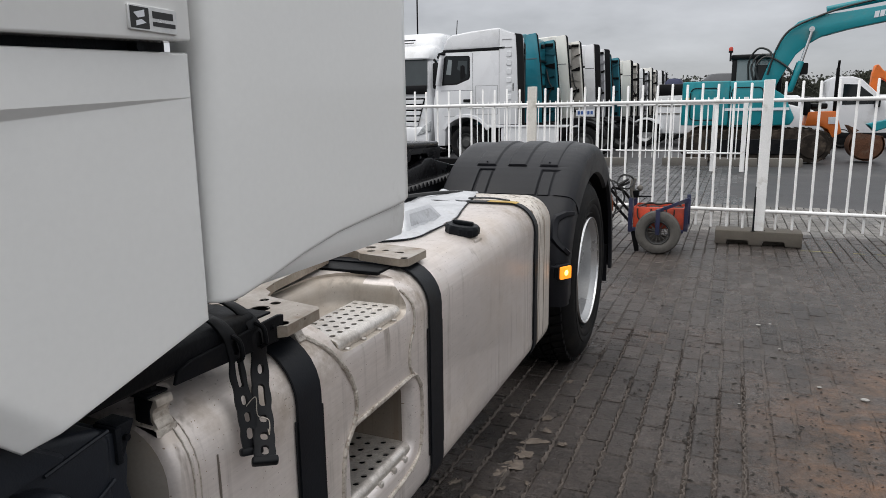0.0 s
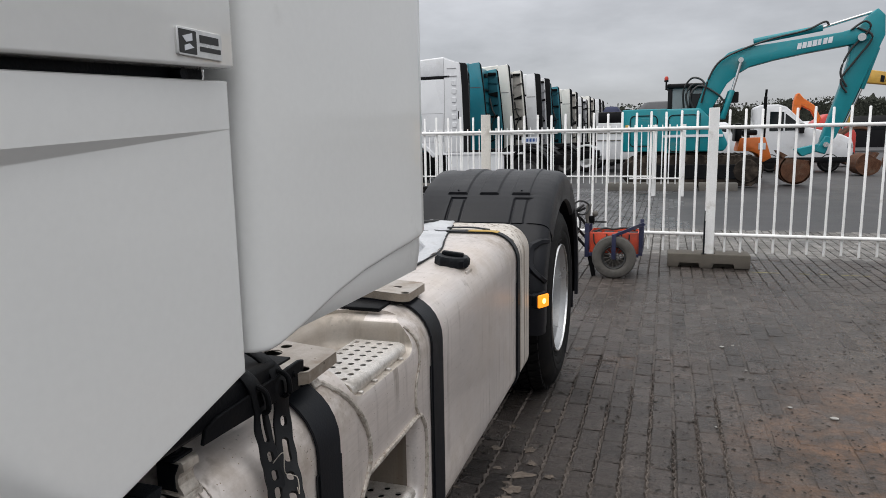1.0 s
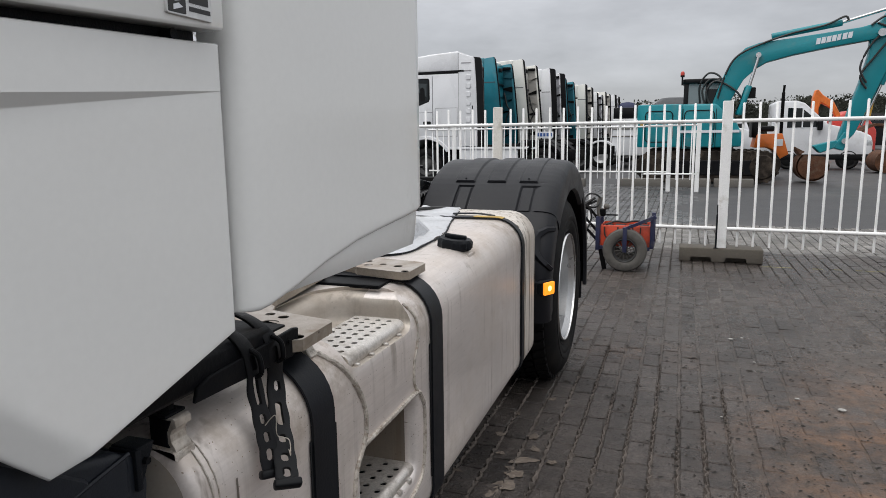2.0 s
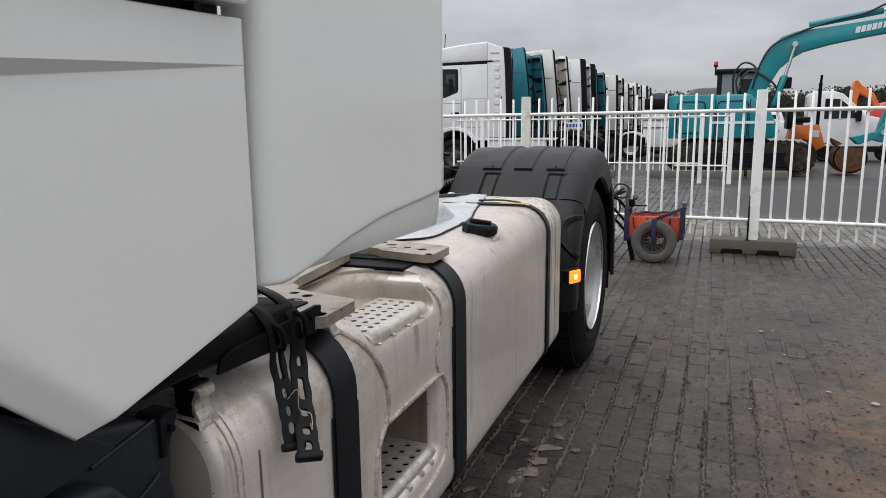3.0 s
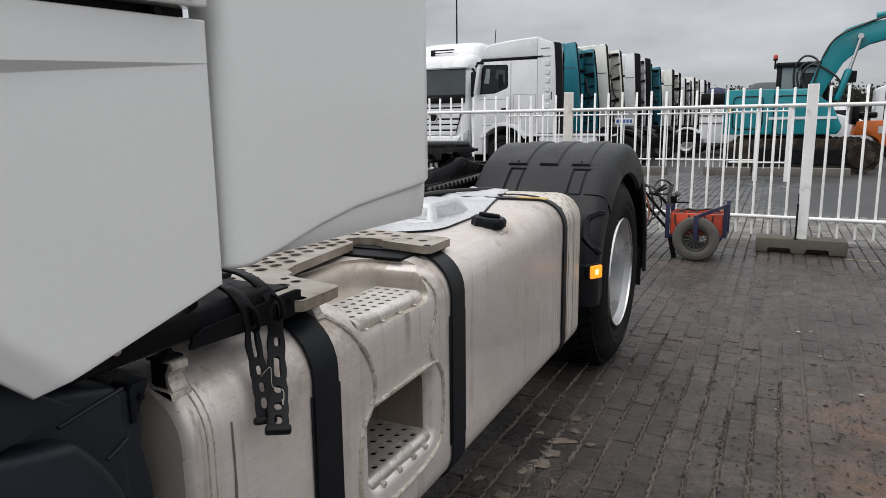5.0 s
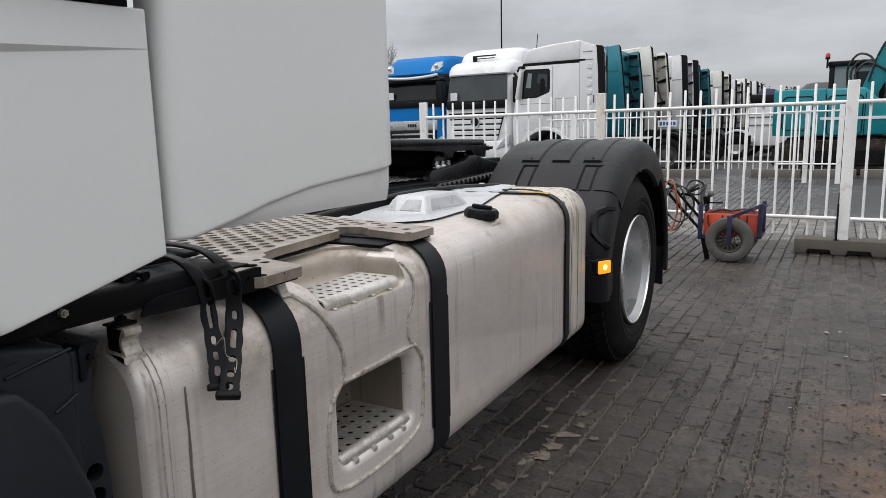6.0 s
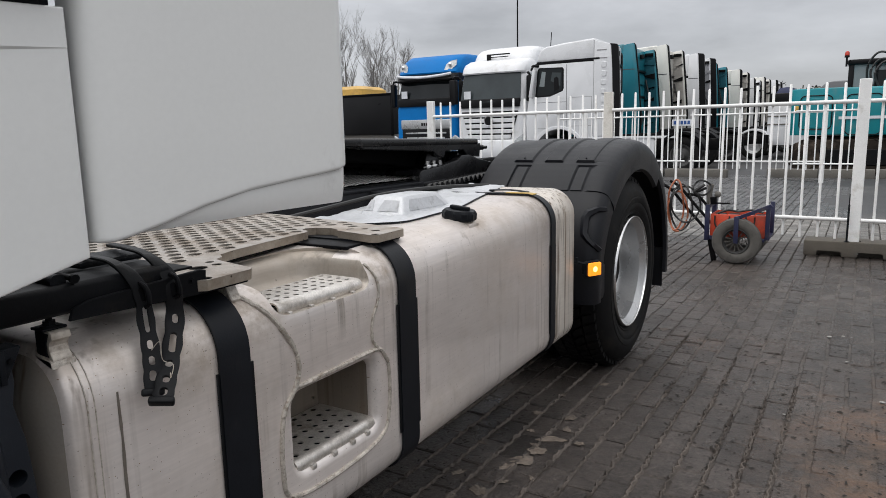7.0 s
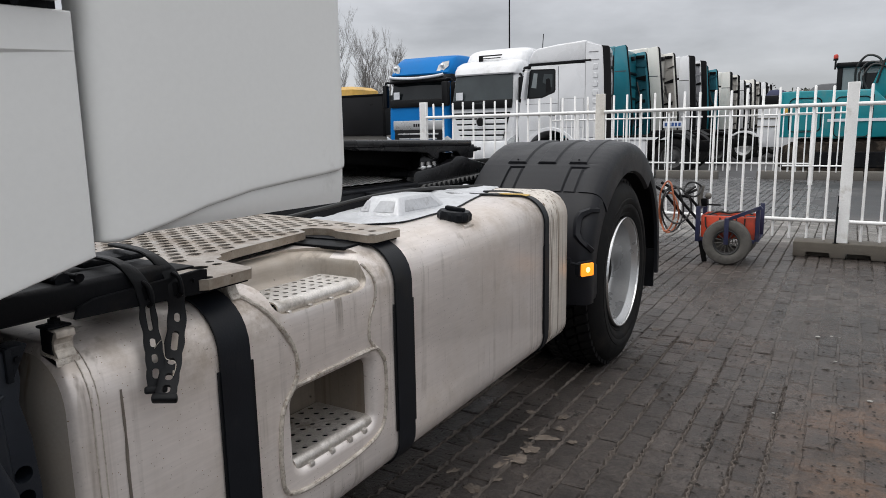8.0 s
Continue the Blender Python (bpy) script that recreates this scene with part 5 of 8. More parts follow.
def ridge():
    """An angular moulded hook: a flat-topped bar with sloped sides that follows the guard's rounded corner."""
    mid = [on_guard(x, z, 0.0) for x, z in ((0.034, 0.905), (0.008, 0.890), (-0.026, 0.868), (-0.036, 0.845), (-0.034, 0.80), (-0.030, 0.772), (-0.010, 0.748), (0.014, 0.728), (0.034, 0.710))]
    rows = []
    for i, p in enumerate(mid):
        d = (mid[min(i + 1, len(mid) - 1)] - mid[max(i - 1, 0)]).normalized()
        up = (Vector((0.55, -0.83, 0.1)) - d * d.dot(Vector((0.55, -0.83, 0.1)))).normalized()
        side = d.cross(up)
        w = 0.020 if 1 < i < 6 else 0.015
        rows.append([p + side * (w * a) + up * b for a, b in ((-1.0, -0.006), (-0.55, 0.016), (0.55, 0.016), (1.0, -0.006))])
    bm = grid_sheet(rows)
    return thick(bm, 0.004)


part("moulded_grip", ridge(), GUARD, guard, "moulded hook-shaped ridge", 25)
part("lower_flap", prism([(3.86, 0.62), (3.95, 0.62), (3.955, 0.475), (3.935, 0.452), (3.875, 0.452), (3.86, 0.475)], "x", 0.018, 0.030, 0.006, 2), GUARD, guard)


def turned(bm, deg=-28, c=(0.040, 3.762)):
    """Turns the lamp's face a little forwards."""
    m = Matrix.Translation((c[0], c[1], 0)) @ Matrix.Rotation(radians(deg), 4, "Z") @ Matrix.Translation((-c[0], -c[1], 0))
    bmesh.ops.transform(bm, matrix=m, verts=bm.verts)
    return bm


lamp = part("marker_lamp", turned(prism(rounded(3.718, 0.590, 3.806, 0.664, 0.010, 4), "x", 0.020, 0.040, 0.004, 2)), BLACK, guard, "lit amber side marker lamp in a black housing")
part("lens", turned(prism(rounded(3.725, 0.597, 3.799, 0.657, 0.007, 4), "x", 0.0395, 0.050, 0.003, 2)), AMBER, lamp, "lit amber lens")
part("bulb_glow", turned(ball((0.0502, 3.762, 0.627), 0.013, (0.25, 1, 1), 12)), AMBERHOT, lamp)
part("lamp_arm", both(tube([(-0.06, 3.70, 0.665), (-0.02, 3.715, 0.660), (0.02, 3.735, 0.650)], 0.006, 8, 5), bx((-0.01, 3.74, 0.60), (0.022, 3.80, 0.655), 0.004), cyl((-0.02, 3.705, 0.655), (-0.02, 3.705, 0.685), 0.007, n=8)), BLACK, lamp)


# ---- white bar fence ----
def bar_mesh(z0, z1, r=0.0124):
    bm = lathe([(z0, 0.0), (z0, r * 0.96), (z0 + 0.004, r), (z1 - 0.006, r), (z1, r * 0.5), (z1, 0.0)], (0, 0, 0), "z", 10)
    me = bpy.data.meshes.new("bar")
    bm.to_mesh(me)
    bm.free()
    me.materials.append(FENCEW)
    me.shade_smooth()
    me.set_sharp_from_angle(angle=radians(50))
    return me


BAR = bar_mesh(0.165, 1.635)
BAR2 = bar_mesh(0.29, 1.66, 0.0128)


def fence_run(name, posts, z_rails, bar, step, label, ivory=(), base=0.02, bare=()):
    p0 = Vector((*posts[0], 0))
    f = thing(name, p0, label, "fence")
    for k, (x, y) in enumerate(posts):
        if k in bare:
            continue
        part("post", prism(rounded(x - 0.05, y - 0.03, x + 0.05, y + 0.03, 0.006, 2), "z", base, 1.655, 0.004, 1), FENCEC if k in ivory else FENCEW, f)
    for (x0, y0), (x1, y1) in zip(posts, posts[1:]):
        d = Vector((x1 - x0, y1 - y0, 0))
        a = Vector((x0, y0, 0)) + d.normalized() * 0.05
        b = Vector((x1, y1, 0)) - d.normalized() * 0.05
        for z in z_rails:
            part("rail", cyl((a.x, a.y - 0.012, z), (b.x, b.y - 0.012, z), 0.0188, n=12), FENCEW, f)
        n = round(d.length / step)
        for i in range(1, n):
            p = Vector((x0, y0, 0)) + d * (i / n)
            shared("bar", bar, f, Matrix.Translation((p.x, p.y + 0.012 + 0.003 * math.sin(i * 7.1), 0.006 * math.sin(i * 3.3))) @ Matrix.Rotation(0.004 * math.sin(i * 5.7), 4, "Y"))
    return f


fence_run("fence", [(-3.88, 8.60), (-1.43, 8.46), (1.02, 8.32), (3.47, 8.18), (5.92, 8.04), (8.37, 7.90)], (0.35, 1.455), BAR, 0.153,
          "white tubular bar fence on a base block", ivory=(1,))
fence_run("fence", [(-5.75, 17.67), (-5.0, 17.66), (-2.50, 17.63), (-1.93, 17.62), (0.30, 17.60)], (0.46, 1.515), BAR2, 0.145,
          "white tubular bar fence beyond the driveway", base=0.0, bare=(0, 2, 3))
leaning = fence_run("fence", [(-0.30, 17.42), (0.93, 17.50)], (0.42, 1.53), BAR2, 0.16, "loose white fence panel leaning at the fence end", base=0.0, bare=(0,))
sign = tagged(part("sign", bx((-2.86, 17.585, 1.28), (-2.42, 17.597, 1.43), 0.003, 1), SIGNW), "white maker plate with blue bars on the fence", "sign")
for i in range(5):
    part("letter_bar", bx((-2.82 + 0.078 * i, 17.580, 1.315), (-2.765 + 0.078 * i, 17.586, 1.395)), SIGNB, sign)


def base_block():
    b = bx((0.61, 8.235, 0.0), (1.425, 8.52, 0.148), 0.012, 2)
    cuts = [prism([(0.715, -0.01), (0.935, -0.01), (0.925, 0.045), (0.915, 0.052), (0.735, 0.052), (0.725, 0.045)], "y", 8.1, 8.33), prism([(1.055, -0.01), (1.275, -0.01), (1.265, 0.045), (1.255, 0.052), (1.075, 0.052), (1.065, 0.045)], "y", 8.1, 8.33),
            bx((0.955, 8.285, 0.12), (1.085, 8.355, 0.3))]
    return carve(b, cuts)


tagged(part("base_block", base_block(), CONCRETE), "weathered dark grey fence base block on pavers", "base block")
pin = tagged(part("ground_bar", both(bx((0.958, 8.236, 0.146), (0.976, 8.250, 0.50), 0.002), bx((0.962, 8.238, 0.48), (0.972, 8.248, 0.605), 0.002)), BLACK), "black flat bar standing upright on the base block", "bar")
part("foot", bx((0.945, 8.237, 0.147), (0.99, 8.26, 0.154)), BLACK, pin)

# ---- battery cart ----
cart = thing("battery_cart", (0.1, 7.7, 0), "red and navy battery cart with jumper cables and grey wheels", "cart")


def cart_wheel(y, sgn):
    c = (0.105, y, 0.212)
    w = part("wheel", lathe([(-0.030, 0.115), (-0.045, 0.13), (-0.052, 0.165), (-0.040, 0.200), (-0.015, 0.212), (0.015, 0.212), (0.040, 0.200), (0.052, 0.165), (0.045, 0.13), (0.030, 0.115)], c, "y", 40), GREYTYRE, cart, "dusty grey pneumatic cart tyre")
    part("rim", lathe([(-0.036, 0.118), (-0.042, 0.112), (-0.034, 0.104), (-0.010, 0.098), (0.02, 0.098), (0.034, 0.118)], c, "y", 32), DARKRIM, w)
    for k in range(14):
        a = 2 * math.pi * k / 14
        part("spoke", cyl((c[0] + 0.022 * math.cos(a), y - 0.012, c[2] + 0.022 * math.sin(a)), (c[0] + 0.105 * math.cos(a + 0.12), y - 0.026, c[2] + 0.105 * math.sin(a + 0.12)), 0.0045, n=6), GREYTYRE, w)
    part("hub", lathe([(-0.05, 0.0), (-0.05, 0.014), (-0.03, 0.024), (0.03, 0.026)], c, "y", 16), DARKRIM, w)


cart_wheel(7.50, 1)
cart_wheel(7.96, -1)
part("axle", cyl((0.105, 7.48, 0.212), (0.105, 7.98, 0.212), 0.012, n=10), NAVY, cart)


def tub():
    b = bx((-0.14, 7.56, 0.235), (0.335, 7.90, 0.445), 0.008, 2)
    return carve(b, [bx((-0.128, 7.572, 0.26), (0.323, 7.888, 0.6))])


part("tub", tub(), REDBOX, cart, "red-orange battery tub")
for i, x in enumerate((-0.09, 0.03, 0.16, 0.27)):
    part("battery", bx((x - 0.045, 7.60, 0.262), (x + 0.05, 7.86, 0.425), 0.006), BLACK, cart)
for a_, b_ in (((-0.185, 7.535, 0.195), (-0.145, 7.565, 0.53)), ((0.335, 7.535, 0.225), (0.372, 7.565, 0.545)), ((-0.185, 7.885, 0.195), (-0.145, 7.915, 0.53)), ((0.335, 7.885, 0.225), (0.372, 7.915, 0.545))):
    part("frame_post", bx(a_, b_, 0.003), NAVY, cart, "navy painted steel post")
for a_, b_ in (((-0.146, 7.54, 0.205), (0.0, 7.565, 0.24)), ((0.20, 7.54, 0.205), (0.336, 7.565, 0.235)), ((-0.183, 7.564, 0.50), (-0.15, 7.886, 0.528)), ((0.34, 7.564, 0.225), (0.37, 7.886, 0.25))):
    part("frame_rail", bx(a_, b_, 0.003), NAVY, cart)
part("brace", prism([(0.075, 0.425), (0.105, 0.405), (0.40, 0.535), (0.375, 0.56)], "y", 7.475, 7.50, 0.002, 1), NAVY, cart)
part("wheel_fork", both(bx((0.085, 7.438, 0.195), (0.125, 7.45, 0.44), 0.003), bx((0.085, 7.44, 0.41), (0.125, 7.56, 0.435), 0.003)), NAVY, cart)
part("leg", prism([(-0.165, 0.24), (-0.115, 0.24), (-0.075, 0.0), (-0.115, 0.0)], "y", 7.55, 7.60, 0.003, 1), CHASSIS, cart)
part("handle", both(tube([(-0.15, 7.55, 0.27), (-0.36, 7.55, 0.50), (-0.50, 7.55, 0.66), (-0.60, 7.55, 0.72)], 0.014, 8, 5), tube([(-0.15, 7.90, 0.27), (-0.36, 7.90, 0.50), (-0.50, 7.90, 0.66), (-0.60, 7.90, 0.72)], 0.014, 8, 5), cyl((-0.50, 7.55, 0.66), (-0.50, 7.90, 0.66), 0.012, n=8), tube([(-0.17, 7.6, 0.50), (-0.26, 7.6, 0.60), (-0.36, 7.6, 0.62)], 0.013, 8, 5)), CHASSIS, cart, "dark tubular handle")


def loop(cx, cy, cz, rx, rz, ph, n=9):
    return [(cx + rx * math.cos(ph + 2 * math.pi * i / n), cy + 0.03 * math.sin(i * 2.1), cz + rz * math.sin(ph + 2 * math.pi * i / n)) for i in range(n)]


for cx, cz, rx, rz, mat_ in ((-0.40, 0.50, 0.10, 0.22, CABLE_K), (-0.43, 0.46, 0.09, 0.19, CABLE_O), (-0.36, 0.53, 0.13, 0.17, CABLE_K), (-0.45, 0.52, 0.07, 0.24, CABLE_O), (-0.22, 0.69, 0.075, 0.07, CABLE_K)):
    part("jumper_cable", tube(loop(cx, 7.52, cz, rx, rz, 0.4 + cx * 3), 0.009, 7, 5, closed=True), mat_, cart)
part("clamp", both(tube([(-0.29, 7.5, 0.65), (-0.25, 7.5, 0.68), (-0.19, 7.5, 0.72)], 0.018, 8, 4, taper=0.6), tube([(-0.29, 7.52, 0.64), (-0.24, 7.52, 0.66), (-0.18, 7.52, 0.69)], 0.012, 8, 4)), CABLE_K, cart, "black jump-lead clamp")
part("charger_switch", both(bx((-0.175, 7.58, 0.53), (-0.10, 7.66, 0.60), 0.006), bx((-0.10, 7.60, 0.535), (0.02, 7.63, 0.548), 0.003)), CHASSIS, cart)
part("grey_grip", both(tube([(-0.155, 7.6, 0.53), (-0.165, 7.6, 0.62), (-0.15, 7.6, 0.72)], 0.024, 8, 4), ball((-0.09, 7.6, 0.625), 0.03)), KERB, cart)
part("tub_cable", tube([(-0.10, 7.552, 0.43), (-0.09, 7.545, 0.34), (-0.03, 7.545, 0.30), (0.02, 7.545, 0.38), (0.03, 7.552, 0.43)], 0.007, 6, 5), CABLE_K, cart)
part("tub_cable", tube([(0.17, 7.552, 0.43), (0.18, 7.545, 0.35), (0.21, 7.545, 0.31), (0.24, 7.545, 0.36), (0.245, 7.552, 0.43)], 0.007, 6, 5), CABLE_K, cart)
part("lid_cable", tube([(-0.10, 7.62, 0.44), (0.0, 7.65, 0.475), (0.08, 7.7, 0.46), (0.2, 7.68, 0.48), (0.30, 7.66, 0.46)], 0.010, 6, 5), CABLE_K, cart)


# ---- parked trucks beyond the far fence ----
def wheel_parts(parent, x, y, out, r=0.5, rim=RIM):
    """A road wheel whose outer face looks towards -y."""
    w = part("wheel", lathe([(0.0, 0.30), (-0.02, 0.33), (-0.03, 0.42), (0.0, 0.485), (0.03, r), (0.27, r), (0.30, 0.48), (0.30, 0.3)], (x, y, r), "y", 32), RUBBER, parent, "black truck tyre")
    part("rim", lathe([(0.0, 0.30), (0.01, 0.27), (0.06, 0.25), (0.08, 0.20), (0.05, 0.14), (0.0, 0.10), (0.0, 0.0)], (x, y, r), "y", 28), rim, w)


def arc(cx, cz, r, a0, a1, n=12):
    return [(cx + r * math.cos(radians(a0 + (a1 - a0) * i / n)), cz + r * math.sin(radians(a0 + (a1 - a0) * i / n))) for i in range(n + 1)]


SEAM_DARK = surface("dark_seam", (0.10, 0.10, 0.11), 0.6)
SEAM_SOFT = surface("soft_seam", (0.34, 0.34, 0.35), 0.6)


# for each cab paint, a darker tone for the far fin's inside
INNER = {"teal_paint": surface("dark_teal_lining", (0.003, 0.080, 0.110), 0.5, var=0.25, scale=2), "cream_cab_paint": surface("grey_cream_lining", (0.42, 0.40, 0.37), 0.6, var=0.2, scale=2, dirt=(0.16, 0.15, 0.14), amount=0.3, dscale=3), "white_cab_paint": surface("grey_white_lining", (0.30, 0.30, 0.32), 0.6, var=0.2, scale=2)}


def parked_truck(y0, xr, paint, h, label, wide_top=0.36, wide_low=0.56, edge=0.04, side=False, white_guard=False, red=False, seed=0):
    """A tractor unit that faces -x; its rear wall at xr stands back between two side fins."""
    W = 2.45
    r_ = random.Random(seed)
    t = thing("parked_truck", (xr - 0.5, y0 + W / 2, 0), label, "truck", "parked trucks in a row")
    prof = [(xr, 0.98), (xr - 0.40, 0.98)] + arc(xr - 1.05, 0.50, 0.76, 39, 141, 12) + [(xr - 1.70, 0.98), (xr - 1.72, 0.42), (xr - 2.06, 0.42), (xr - 2.10, 1.55), (xr - 2.02, 2.10), (xr - 1.86, 3.06), (xr - 1.78, 3.15), (xr, 3.15)]
    cab_ = part("cab", prism(prof, "y", y0, y0 + W, 0.03, 2), paint, t)
    sp = [(xr - 1.76, 3.20), (xr - 1.74, 3.36), (xr - 1.64, 3.55), (xr - 1.48, h - 0.13), (xr - 0.9, h - 0.06), (xr - 0.05, h), (xr, h - 0.02), (xr, 3.20)]
    spoil = part("roof_spoiler", prism(sp, "y", y0 + 0.03, y0 + W - 0.03, 0.05, 3), paint, t)
    part("roof_gap", bx((xr - 1.76, y0 + 0.008, 3.13), (xr + 0.02, y0 + W - 0.008, 3.22)), VISOR, t)
    if side:
        part("roof_trim", prism([(xr - 1.80, 3.10), (xr - 1.62, 3.16), (xr + 0.16, 3.185), (xr + 0.16, 3.235), (xr - 1.66, 3.215), (xr - 1.82, 3.15)], "y", y0 - 0.012, y0 + 0.02, 0.006, 1), VISOR, t)
        wz = [(xr - 1.80, 2.20), (xr - 1.32, 2.215), (xr - 0.93, 2.36), (xr - 0.90, 2.44), (xr - 0.905, 2.98), (xr - 0.94, 3.03), (xr - 1.66, 3.05), (xr - 1.72, 3.00)]
        win = part("side_window", prism(wz, "y", y0 - 0.006, y0 + 0.03, 0.006, 1), VISOR, cab_)
        gz = [(xr - 1.755, 2.24), (xr - 1.33, 2.255), (xr - 0.96, 2.39), (xr - 0.945, 2.45), (xr - 0.95, 2.95), (xr - 0.98, 2.99), (xr - 1.65, 3.01)]
        part("pane", prism(gz, "y", y0 - 0.012, y0 - 0.005), GLASS, win)
        part("seat_back", prism([(xr - 1.20, 2.35), (xr - 1.04, 2.40), (xr - 1.06, 2.72), (xr - 1.12, 2.78), (xr - 1.20, 2.74)], "y", y0 - 0.018, y0 - 0.011, 0.002, 1), VISOR, win)
        part("opposite_window", prism([(xr - 1.66, 2.52), (xr - 1.50, 2.50), (xr - 1.46, 2.92), (xr - 1.58, 2.94)], "y", y0 - 0.016, y0 - 0.011), PALEGLASS, win)
        part("opposite_window", prism([(xr - 1.30, 2.66), (xr - 1.00, 2.50), (xr - 0.99, 2.88), (xr - 1.26, 2.90)], "y", y0 - 0.016, y0 - 0.011), MIDGLASS, win)
        part("door_seam", both(bx((xr - 0.822, y0 - 0.003, 1.28), (xr - 0.808, y0 + 0.004, 3.10)), bx((xr - 1.72, y0 - 0.003, 1.28), (xr - 0.808, y0 + 0.004, 1.292)), bx((xr - 1.84, y0 - 0.003, 2.04), (xr - 0.83, y0 + 0.004, 2.052))), SEAM_DARK, cab_)
        part("locker_seam", both(bx((xr - 0.74, y0 - 0.003, 2.16), (xr - 0.06, y0 + 0.004, 2.172)), bx((xr - 0.06, y0 - 0.003, 1.35), (xr - 0.048, y0 + 0.004, 2.172)), bx((xr - 0.74, y0 - 0.003, 1.35), (xr - 0.728, y0 + 0.004, 2.172)), bx((xr - 0.74, y0 - 0.003, 1.34), (xr - 0.048, y0 + 0.004, 1.352)), bx((xr - 0.012, y0 - 0.003, 1.05), (xr, y0 + 0.004, h - 0.05))), SEAM_SOFT, cab_)
        part("door_handle", prism(rounded(xr - 1.12, 1.70, xr - 0.88, 1.79, 0.03, 3), "y", y0 - 0.02, y0 + 0.01, 0.008, 1), VISOR, cab_)
        part("wing_mirror", prism([(xr - 1.93, 2.20), (xr - 1.82, 2.18), (xr - 1.70, 2.98), (xr - 1.80, 3.02)], "y", y0 - 0.22, y0 - 0.02, 0.03, 2), paint, cab_)
        part("mirror_arm", tube([(xr - 1.70, y0 + 0.02, 3.10), (xr - 1.82, y0 - 0.12, 3.10), (xr - 1.86, y0 - 0.12, 2.98)], 0.04, 8, 4), VISOR, cab_)
        part("antenna", tube([(xr - 1.36, y0 + 0.10, h - 0.16), (xr - 1.33, y0 + 0.10, h + 0.28)], 0.012, 6, 0), VISOR, cab_)
    # rear wall: ribs, vents, grab rails and hoses
    rear = part("rear_wall", both(bx((xr - 0.02, y0 + 0.06, 1.05), (xr + 0.03, y0 + W - 0.06, 3.12), 0.02), bx((xr - 0.02, y0 + 0.10, 3.2), (xr + 0.05, y0 + W - 0.10, h - 0.12), 0.02)), paint, t)
    rail_ = paint if paint is TEAL else VISOR
    for k in range(7):
        part("rib", bx((xr + 0.028, y0 + 0.30, 1.22 + 0.26 * k), (xr + 0.06, y0 + 1.05, 1.30 + 0.26 * k), 0.008, 1), paint, rear)
    for k in range(5):
        part("rear_panel", bx((xr + 0.025, y0 + 1.22, 1.2 + 0.38 * k), (xr + 0.085, y0 + 2.25, 1.50 + 0.38 * k), 0.015, 1), paint, rear)
    part("grab_rail", both(cyl((xr + 0.10, y0 + 1.13, 1.3), (xr + 0.10, y0 + 1.13, 3.05), 0.018, n=8), cyl((xr + 0.03, y0 + 1.13, 2.9), (xr + 0.11, y0 + 1.13, 2.9), 0.015, n=8), cyl((xr + 0.03, y0 + 1.13, 1.4), (xr + 0.11, y0 + 1.13, 1.4), 0.015, n=8)), rail_, rear)
    for z in (2.30, 3.16):
        part("cross_rail", bx((xr + 0.03, y0 + 0.1, z - 0.03), (xr + 0.10, y0 + W - 0.1, z + 0.03), 0.01), VISOR, rear)
    part("air_hose", tube([(xr + 0.06, y0 + 1.5, 2.1), (xr + 0.22, y0 + 1.55, 1.7), (xr + 0.2, y0 + 1.5, 1.3), (xr + 0.05, y0 + 1.4, 1.15)], 0.025, 6, 5), CABLE_K, rear)
    part("work_lamp", bx((xr + 0.04, y0 + 1.7, h - 0.34), (xr + 0.14, y0 + 1.95, h - 0.20), 0.015), VISOR, rear)
    part("arch_flare", prism(arc(xr - 1.05, 0.50, 0.86, 30, 150, 14) + arc(xr - 1.05, 0.50, 0.76, 150, 30, 14), "y", y0 - 0.035, y0 + 0.05, 0.012, 1), paint, cab_)

    def fin(y, k=1.0):
        top = h - 0.01 if not side else h - 0.20
        fin_top, fin_low = k * wide_top, k * wide_low
        e = [(xr + fin_low, 1.05), (xr + fin_low, 1.80), (xr + fin_low * 0.55 + fin_top * 0.45, 2.90), (xr + fin_top, top - 0.04), (xr + fin_top - 0.04, top + 0.02)]
        f = part("side_fin", prism([(xr - 0.02, 1.05)] + e + [(xr + fin_top * 0.3, (top + h) / 2 - 0.01), (xr - 0.02, h - 0.04)], "y", y, y + 0.05, 0.015, 2), paint, t)
        part("fin_edge", prism(e + [(u + edge * k, v - 0.03) for u, v in e[::-1]], "y", y - 0.012, y + 0.062, min(0.012, edge * 0.3) * k, 1), VISOR if edge > 0.05 else CHASSIS, f)
        return f
    near = fin(y0)
    far = fin(y0 + W - 0.05, 0.1 if side else 1.0)
    if not side:
        yi = y0 + W - 0.055
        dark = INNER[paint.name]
        part("fin_lining", prism([(xr + 0.03, 1.05), (xr + wide_low - 0.06, 1.05), (xr + wide_low - 0.06, 1.80), (xr + wide_low * 0.55 + wide_top * 0.45 - 0.06, 2.90), (xr + wide_top - 0.05, h - 0.16), (xr + 0.03, h - 0.14)], "y", yi - 0.02, yi, 0.006, 1), dark, far, "darker inside of the fin")
        for k in range(6):
            z = 1.30 + 0.42 * k + r_.uniform(-0.05, 0.05)
            part("stiffener", prism([(xr + 0.05, z), (xr + wide_top + 0.04, z + r_.uniform(-0.10, 0.22)), (xr + wide_top + 0.04, z + 0.05 + r_.uniform(-0.05, 0.2)), (xr + 0.05, z + 0.05)], "y", yi - 0.06, yi - 0.015, 0.006, 1), dark if k % 2 else CHASSIS, far)
        part("lamp_bracket", bx((xr + 0.05, yi - 0.10, h - 0.22), (xr + wide_top - 0.03, yi - 0.01, h - 0.12), 0.01), CHASSIS, far)
